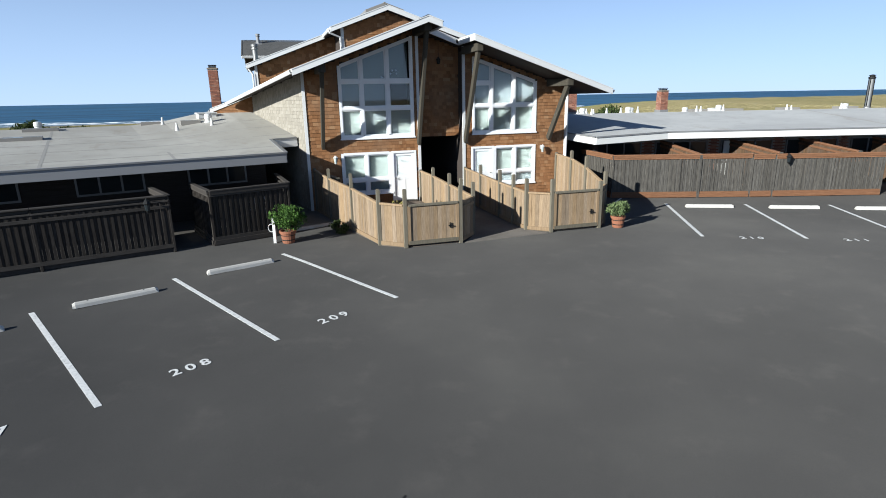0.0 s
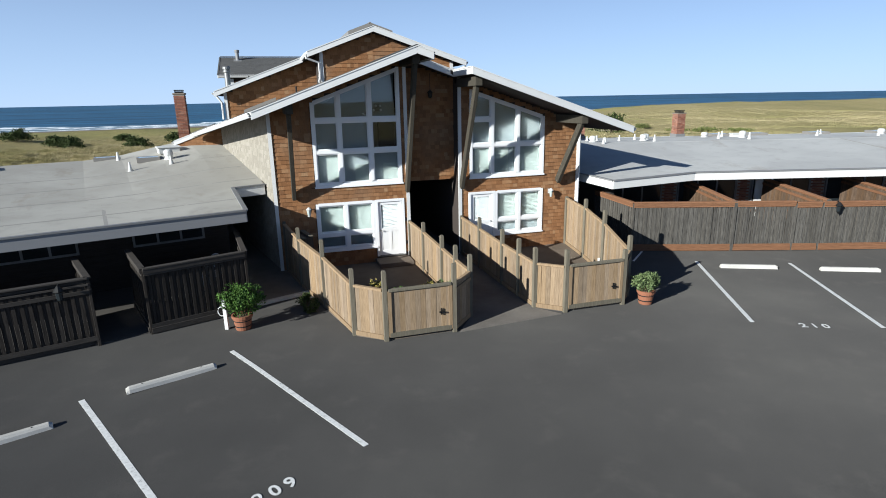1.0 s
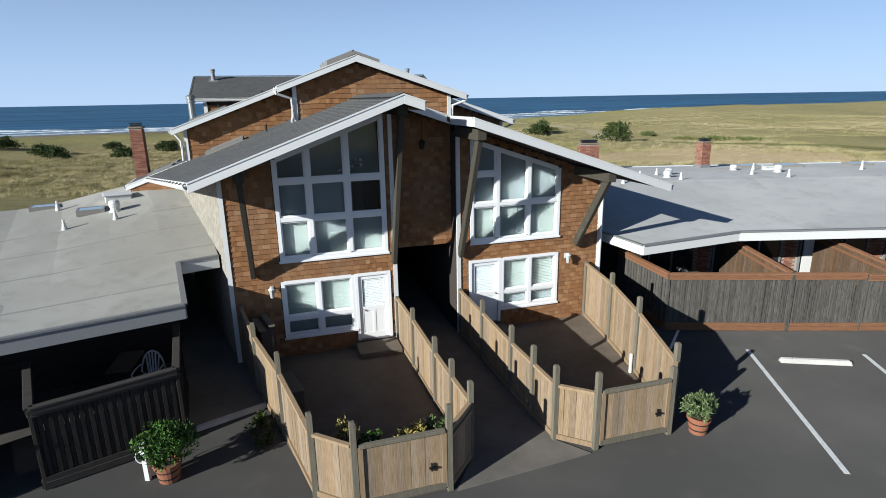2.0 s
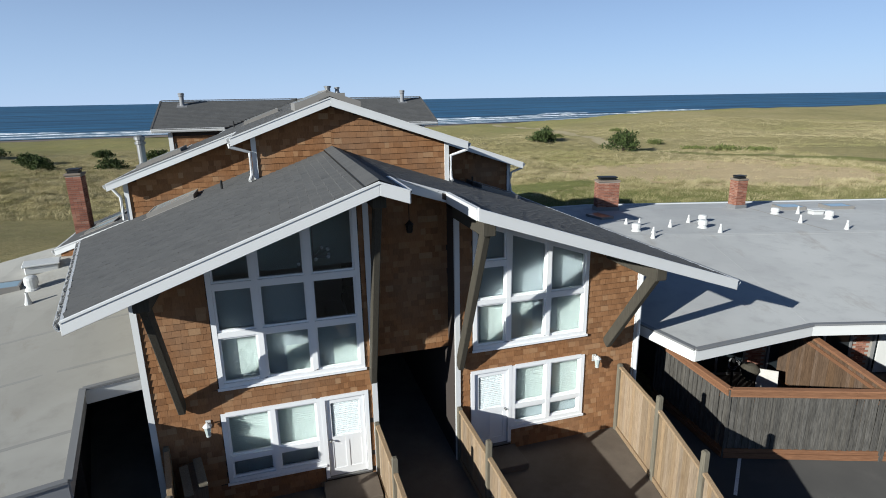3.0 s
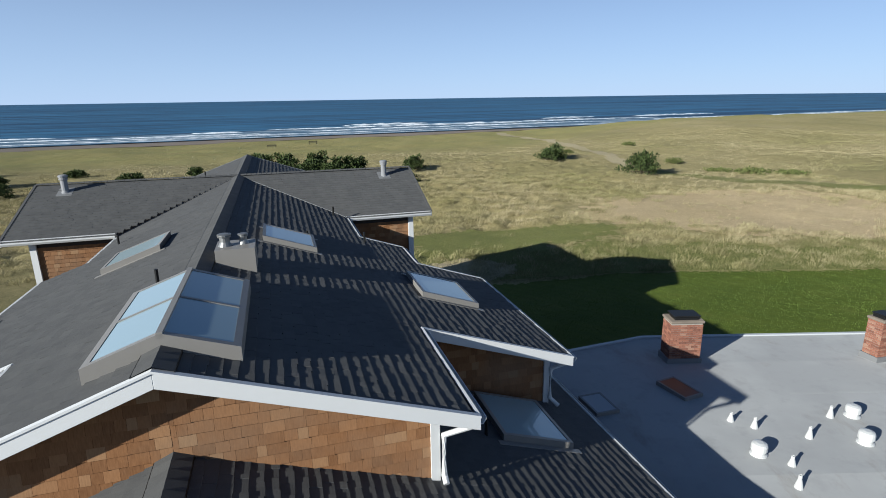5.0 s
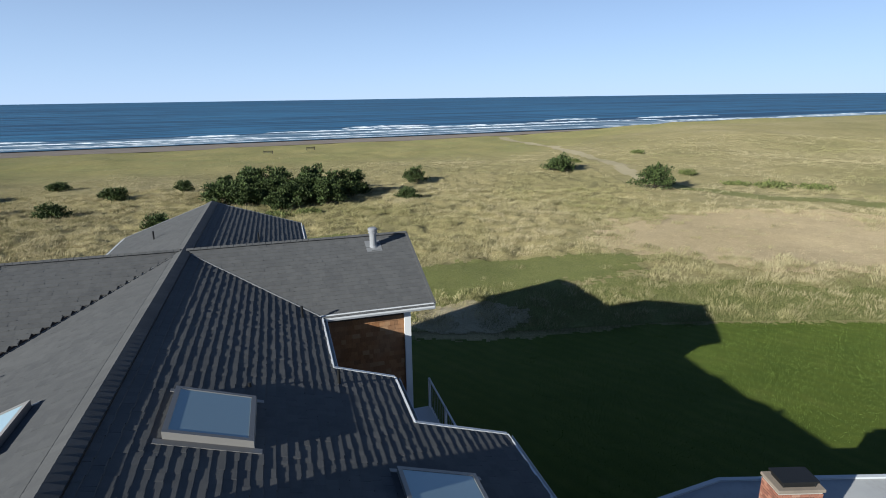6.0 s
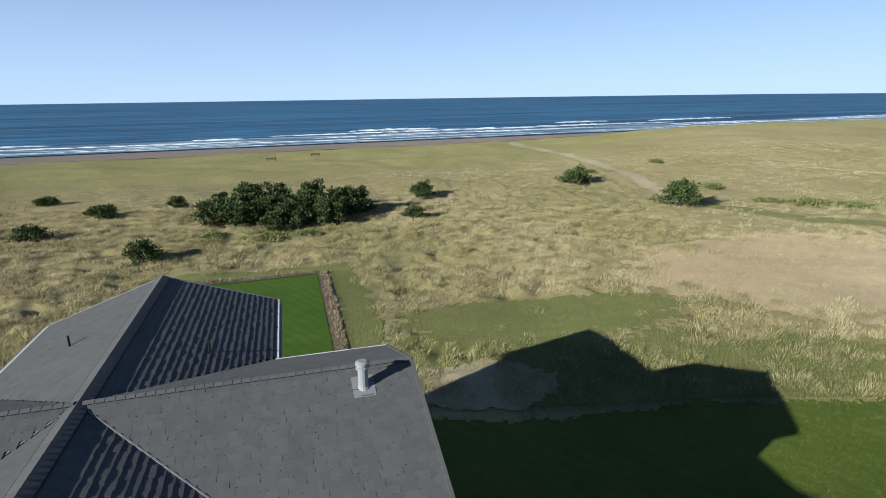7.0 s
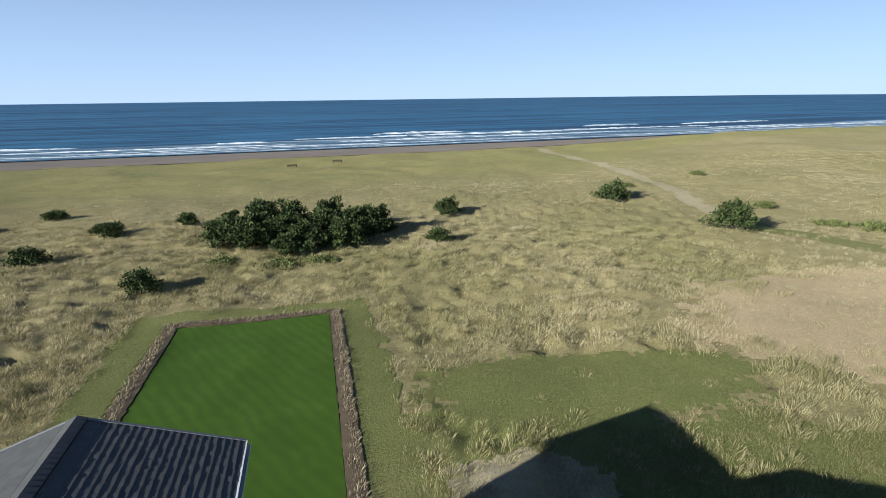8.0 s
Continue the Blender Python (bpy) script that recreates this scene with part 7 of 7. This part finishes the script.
drape("grass_strip", -8, 50, 64, 86, 0.4, lambda x, y: y < 71.5 + 2.5 * ragged(x, y, 0.15) + 0.9 * ragged(x, y, 1.3) + 3 * smooth(30, 4, x) - 5 * smooth(25, 45, x) or belt(x, y) > 0.45 * ragged(x, y, 0.6) + 0.35 * ragged(x, y, 2.2), 0.035, OLIVE, "short olive grass beside the lawn", "grass")
drape("bare_patch", 14, 75, 70, 108, 0.4, lambda x, y: ((x - 38) / 21) ** 2 + ((y - 89) / 15.0) ** 2 < 1 + 0.3 * ragged(x, y, 0.1) + 0.18 * ragged(x, y, 0.6), 0.04, STUBBLE, "patch of cut tan stubble in the dunes", "ground")


drape("bare_patch", -3, 8, 62.5, 71, 0.2, lambda x, y: ((x - 2.2) / 4.0) ** 2 + ((y - 66.6) / 3.0) ** 2 < 1 + 0.5 * ragged(x, y, 0.5) + 0.3 * ragged(x, y, 1.6), 0.055, TRACK, "trodden sandy patch at the lawn's corner", "ground")


def on_track(x, y):
    pts = ((19, 282), (27, 235), (33, 200), (37.5, 168), (38, 140), (40.5, 123), (48, 112), (62, 104), (90, 96))
    best = 99
    for (a, b), (c, d) in zip(pts, pts[1:]):
        t = max(0, min(1, ((x - a) * (c - a) + (y - b) * (d - b)) / ((c - a) ** 2 + (d - b) ** 2)))
        best = min(best, math.hypot(x - a - t * (c - a), y - b - t * (d - b)))
    return best


drape("track", 10, 60, 132, 262, 0.8, lambda x, y: on_track(x, y) < 1.7 + 0.8 * ragged(x, y, 0.2) + 0.4 * ragged(x, y, 0.9) and y > 134 + 4 * ragged(x, y, 0.4) and shore(x, y) < 246, 0.07, TRACK, "trodden sandy track through the dunes", "path")
drape("grass_track", 30, 95, 94, 140, 0.6, lambda x, y: on_track(x, y) < 2.2 + 0.9 * ragged(x, y, 0.2) and y < 135, 0.06, OLIVE, "green trodden track between the bushes", "path")

# soil borders of the square lawn
for name, u0, u1, v0, v1 in (("flower_bed", 6.9, 7.9, 34, 67.2), ("flower_bed", -7.0, -5.95, 34, 67.2), ("flower_bed", -5.95, 6.9, 66.25, 67.4)):
    house_sheet(name, u0, u1, v0, v1, 0.10, SOIL, "bare brown soil border with cut-back plants", "flower bed", 0.14)

# ---- marram grass: many thin blades in tufts ----
def blades(name, spots, material, per, h, w, spread, seed, label, kind="stuff"):
    """spots: array of x, y, z, size."""
    g = np.random.RandomState(seed)
    S = np.repeat(np.asarray(spots), per, axis=0)
    n = len(S)
    a = g.uniform(0, 2 * np.pi, n)
    rad = spread * S[:, 3] * np.sqrt(g.uniform(0, 1, n))
    base = np.stack([S[:, 0] + rad * np.cos(a), S[:, 1] + rad * np.sin(a), S[:, 2] - 0.05], 1)
    a2 = g.uniform(0, 2 * np.pi, n)
    H = h * S[:, 3] * g.uniform(0.55, 1.15, n) * (1.0 - 0.55 * (rad / (spread * S[:, 3])) ** 2)
    lean = H * g.uniform(0.35, 1.15, n)
    tip = base + np.stack([lean * np.cos(a) * 0.8 + 0.22 * H, lean * np.sin(a) * 0.8 + 0.08 * H, H], 1)
    mid = base * 0.45 + tip * 0.55 + np.stack([0 * H, 0 * H, 0.16 * H], 1)
    side_ = np.stack([np.cos(a2), np.sin(a2), 0 * a2], 1) * (w * S[:, 3] * g.uniform(0.6, 1.3, n))[:, None]
    V = np.stack([base, mid + side_, mid - side_, tip], 1).reshape(-1, 3)
    i = np.arange(n) * 4
    F = [(k, k + 1, k + 2) for k in i.tolist()] + [(k + 2, k + 1, k + 3) for k in i.tolist()]
    me = bpy.data.meshes.new(name)
    me.from_pydata(V.tolist(), [], F)
    me.materials.append(material)
    ob = new(name, me)
    return tagged(ob, label, "grass", kind=kind)


def meadow(x, y):
    """How thick the marram stands at a place, 0 to 1."""
    if y < 64 or shore(x, y) > 244:
        return 0.0
    u, v = hxy(x, y)
    if -10.2 < u < 10.4 + ragged(x, y) and v < 69.5 + ragged(x, y):
        return 0.0
    if x > 2 and y < back_edge(x) + 0.6:
        return 0.0
    if ((x - 38) / 21) ** 2 + ((y - 89) / 15.0) ** 2 < 0.72 + 0.3 * ragged(x, y, 0.1) + 0.2 * ragged(x, y, 0.5):
        return 0.03
    if on_track(x, y) < 3.4:
        return 0.05
    if belt(x, y) > 0.25 * ragged(x, y, 0.5):
        return 0.015
    d = 0.55 + 0.7 * noise.noise((x * 0.09, y * 0.11, 8.0)) + 0.9 * noise.noise((x * 0.62, y * 0.62, 3.0)) + 1.6 * hummocks(x, y)
    if shore(x, y) > 160 + 8 * ragged(x, y, 0.12):
        return 0.012 if x < 30 or shore(x, y) > 205 else 0.30
    if 4 < x < 50 and y < 72 + 2 * ragged(x, y, 0.15):
        d *= 0.6
    if 25 < x < 60 and 105 < y < 150:
        d *= 0.35
    return max(0.06, min(1.0, d)) * (0.3 + 0.7 * smooth(0.0, -0.7, belt(x, y)))


def scatter(n, x0, x1, y0, y1, seed, test, lo=0.7, hi=1.3):
    r = random.Random(seed)
    out = []
    while n > 0:
        n -= 1
        x, y = r.uniform(x0, x1), r.uniform(y0, y1)
        if r.random() < test(x, y):
            out.append((x, y, gz(x, y), r.uniform(lo, hi)))
    return out


NEAR = scatter(25000, -75, 65, 64, 124, 21, meadow, 0.55, 1.45)
FAR = scatter(42000, -150, 150, 122, 215, 22, meadow, 0.6, 1.2)
blades("marram_grass", NEAR, STRAW, 58, 0.47, 0.0105, 0.58, 1, "straw-coloured marram grass in windblown tufts")
blades("marram_grass", FAR, STRAW, 10, 0.40, 0.026, 0.8, 2, "straw-coloured marram grass in windblown tufts")
GREENGRASS = make_leaf("rank_green_grass", (0.075, 0.085, 0.026), (0.185, 0.180, 0.068))
EDGE = scatter(6300, 3, 75, 63, 75, 23, lambda x, y: 1.0 if back_edge(x) - 0.2 + ragged(x, y, 0.5, 0.4) < y < 72.8 + 2 * ragged(x, y, 0.15) else 0.0, 0.6, 1.2)
EDGE += scatter(2600, -5, 24, 71, 85, 28, lambda x, y: 1.0 if belt(x, y) > 0.0 and noise.noise((x * 0.5, y * 0.5, 7.0)) > 0.0 else 0.0, 0.45, 0.85)
blades("rank_grass", EDGE, GREENGRASS, 40, 0.30, 0.0065, 0.7, 3, "rank olive-green grass along the lawn's edge")
SHORT = scatter(11000, -45, 50, 52, 86, 24, lambda x, y: 0.0 if in_square(x, y, 1.4) or meadow(x, y) > 0.3 or (x > 3 and y < back_edge(x) + 0.3) or hxy(x, y)[1] < 34 else (1.0 if noise.noise((x * 0.3, y * 0.3, 1)) > -0.1 else 0.2), 0.3, 0.6)
blades("short_grass", SHORT, GREENGRASS, 30, 0.28, 0.008, 1.0, 4, "short olive grass beside the lawn")
TURF = make_leaf("lawn_blade", (0.080, 0.118, 0.016), (0.102, 0.142, 0.022))
MOWN = scatter(11000, 5, 42, 44, 64, 26, lambda x, y: 1.0 if y < back_edge(x) - 0.1 and hxy(x, y)[0] > 9.2 else 0.0, 0.7, 1.3)
blades("lawn_grass", [(x, y, z + 0.06, q) for x, y, z, q in MOWN], TURF, 14, 0.065, 0.015, 0.6, 6, "short bright blades of the mown lawn")
STUBS = make_leaf("cut_straw", (0.37, 0.27, 0.145), (0.55, 0.42, 0.25))
CUT = scatter(7000, 17, 60, 72, 106, 27, lambda x, y: 1.0 if ((x - 38) / 21) ** 2 + ((y - 89) / 15.0) ** 2 < 1.0 + 0.3 * ragged(x, y, 0.1) else 0.0, 0.6, 1.2)
blades("stubble", CUT, STUBS, 9, 0.14, 0.018, 0.6, 7, "short tan stubble left by the mower")
DRY = make_leaf("dead_stems", (0.13, 0.10, 0.06), (0.29, 0.24, 0.15))
r_ = random.Random(31)
BED = []
for u0, u1, v0, v1, step in ((7.25, 7.75, 34.5, 67, 0.55), (-6.9, -6.35, 34.5, 67, 0.5), (-5.8, 6.8, 66.5, 67.1, 0.6)):
    rows_ = int(max(u1 - u0, v1 - v0) / step)
    for k in range(rows_):
        for _ in range(2):
            t_ = (k + r_.uniform(0.1, 0.6)) / rows_
            p = HOUSE @ (Vector((r_.uniform(u0, u1), v0 + (v1 - v0) * t_, 0)) if v1 - v0 > u1 - u0 else Vector((u0 + (u1 - u0) * t_, r_.uniform(v0, v1), 0)))
            BED.append((p.x, p.y, gz(p.x, p.y) + 0.08, r_.uniform(0.5, 1.15)))
blades("dead_plants", BED, DRY, 26, 0.46, 0.014, 0.30, 5, "cut-back brown plants in the soil border")

# ---- shore pines and bushes ----
def pine(x, y, width, height, seed, label, n=1300, dark=PINE, name="shore_pine", group="shore pines"):
    z = gz(x, y)
    ob = thing(name, pose(x, y, z - 0.05), label, "bush", group)
    r = random.Random(seed)
    bm = bmesh.new()
    tube(bm, [(0, 0, -0.2), (0.05, 0.02, height * 0.35), (-0.04, 0.06, height * 0.7)], [0.05 * height, 0.035 * height, 0.012 * height], 7)
    part("trunk", bm, BARK, ob)
    bm = bmesh.new()
    verts, faces = [], []
    limbs = 17
    tips = []
    for k in range(limbs):
        a = k * 2.4 + r.uniform(-0.4, 0.4)
        up = (k + 0.5) / limbs
        L = width * 0.5 * (1.02 - 0.55 * up) * r.uniform(0.75, 1.12)
        s = Vector((0, 0, height * (0.10 + 0.52 * up)))
        e = Vector((L * math.cos(a), L * math.sin(a), height * (0.22 + 0.70 * up) * r.uniform(0.85, 1.1)))
        tube(bm, [s, s.lerp(e, 0.55) + Vector((0, 0, -0.06 * height)), e], [0.018 * height, 0.012 * height, 0.004 * height], 5)
        for t in (0.45, 0.65, 0.82, 1.0):
            tips.append((s.lerp(e, t) + Vector((0, 0, r.uniform(-0.03, 0.06) * height)), width * r.uniform(0.09, 0.15)))
    tips.append((Vector((0, 0, height * 0.92)), width * 0.12))
    part("limbs", bm, BARK, ob)
    size = 0.034 * width + 0.04
    for _ in range(n):
        c, q = r.choice(tips)
        d = Vector((r.gauss(0, 1), r.gauss(0, 1), r.gauss(0.25, 0.8))).normalized()
        p = c + Vector((d.x * q, d.y * q, d.z * q * 0.75)) * r.uniform(0.35, 1.0)
        p.z = max(0.05, p.z)
        t = (d + Vector((r.gauss(0, 0.5), r.gauss(0, 0.5), 0.55))).normalized()
        w = t.cross(Vector((r.gauss(0, 1), r.gauss(0, 1), 0.1))).normalized()
        s = size * r.uniform(0.6, 1.3)
        i = len(verts)
        verts += [p - w * s * 0.28, p + w * s * 0.28, p + t * s * 0.7 + w * s * 0.34, p + t * s * 1.15, p + t * s * 0.7 - w * s * 0.34]
        faces.append((i, i + 1, i + 2, i + 3, i + 4))
    raw("crown", verts, faces, dark, ob, "dark green needle clumps")


SCRUB = make_leaf("scrub_leaf", (0.055, 0.070, 0.020), (0.13, 0.145, 0.045))
CLUMP = [(-33.2, 111.5, 5.5, 3.6), (-29.5, 110.2, 5.0, 3.0), (-31.0, 115.0, 5.5, 4.0), (-26.2, 113.8, 5.2, 3.9), (-27.0, 118.5, 5.5, 4.2), (-22.5, 111.0, 5.0, 3.4), (-21.5, 115.5, 5.4, 4.1), (-17.8, 112.2, 5.0, 3.6), (-17.0, 116.8, 5.2, 4.0),
         (-22.0, 120.0, 5.4, 4.2), (-31.5, 119.5, 5.2, 3.9), (-14.8, 119.0, 4.8, 3.8), (-35.0, 115.5, 4.6, 3.4), (-24.5, 108.6, 3.8, 2.3)]
for i, (x, y, w, h) in enumerate(CLUMP):
    pine(x, y, w * 1.12, h * 1.05, 100 + i, "dense dark green shore pine in a thicket", 4600)
for i, (x, y, w, h) in enumerate(((35.7, 123.5, 7.2, 3.9), (23.7, 145.5, 7.0, 3.2), (-5.8, 132.5, 5.0, 2.6), (-5.8, 114.2, 3.9, 2.0), (-34.4, 94.0, 4.2, 2.5), (-53.2, 102.2, 4.4, 2.4), (-52.5, 116.0, 5.0, 1.9), (-44.0, 121.8, 3.4, 2.0),
                                  (-66, 104, 4.6, 2.3), (-78, 118, 5, 2.2), (-92, 126, 6, 2.4), (-70, 128, 4, 1.6))):
    pine(x, y, w, h, 140 + i, "wind-bent dark green shore pine in the dunes", 2600)
for i, (x, y, w, h) in enumerate(((56, 124, 7, 0.38), (51, 126.5, 5, 0.35), (62, 122, 6, 0.38), (-24, 104, 6, 0.5), (-19, 105.5, 4, 0.45), (-31, 104.5, 4, 0.5), (30, 160, 3, 0.8), (50, 176, 4, 0.9), (48, 140, 4, 1.0))):
    pine(x, y, w, h, 170 + i, "low green scrub patch among the grass", 1100, SCRUB, "scrub_patch", "scrub patches")

# ---- benches that look out to sea ----
for x, y in ((-57.6, 209.5), (-46.0, 218.5)):
    b = thing("bench", pose(x, y, gz(x, y), 0, 0, 23), "dark wooden bench on the dune edge", "bench", "dune benches")
    for k in range(3):
        bm = bmesh.new()
        box(bm, -1.5, 1.5, -0.3 + 0.2 * k, -0.14 + 0.2 * k, 0.45, 0.5)
        part("seat_slat", bm, TIMBER, b)
    for k in range(2):
        bm = bmesh.new()
        box(bm, -1.5, 1.5, -0.38, -0.33, 0.68 + 0.22 * k, 0.84 + 0.22 * k)
        part("back_slat", bm, TIMBER, b)
    for xx in (-1.3, 1.3):
        bm = bmesh.new()
        box(bm, xx - 0.06, xx + 0.06, -0.33, 0.3, -0.2, 0.45)
        box(bm, xx - 0.06, xx + 0.06, -0.45, -0.38, -0.2, 1.1)
        part("leg", bm, TIMBER, b)
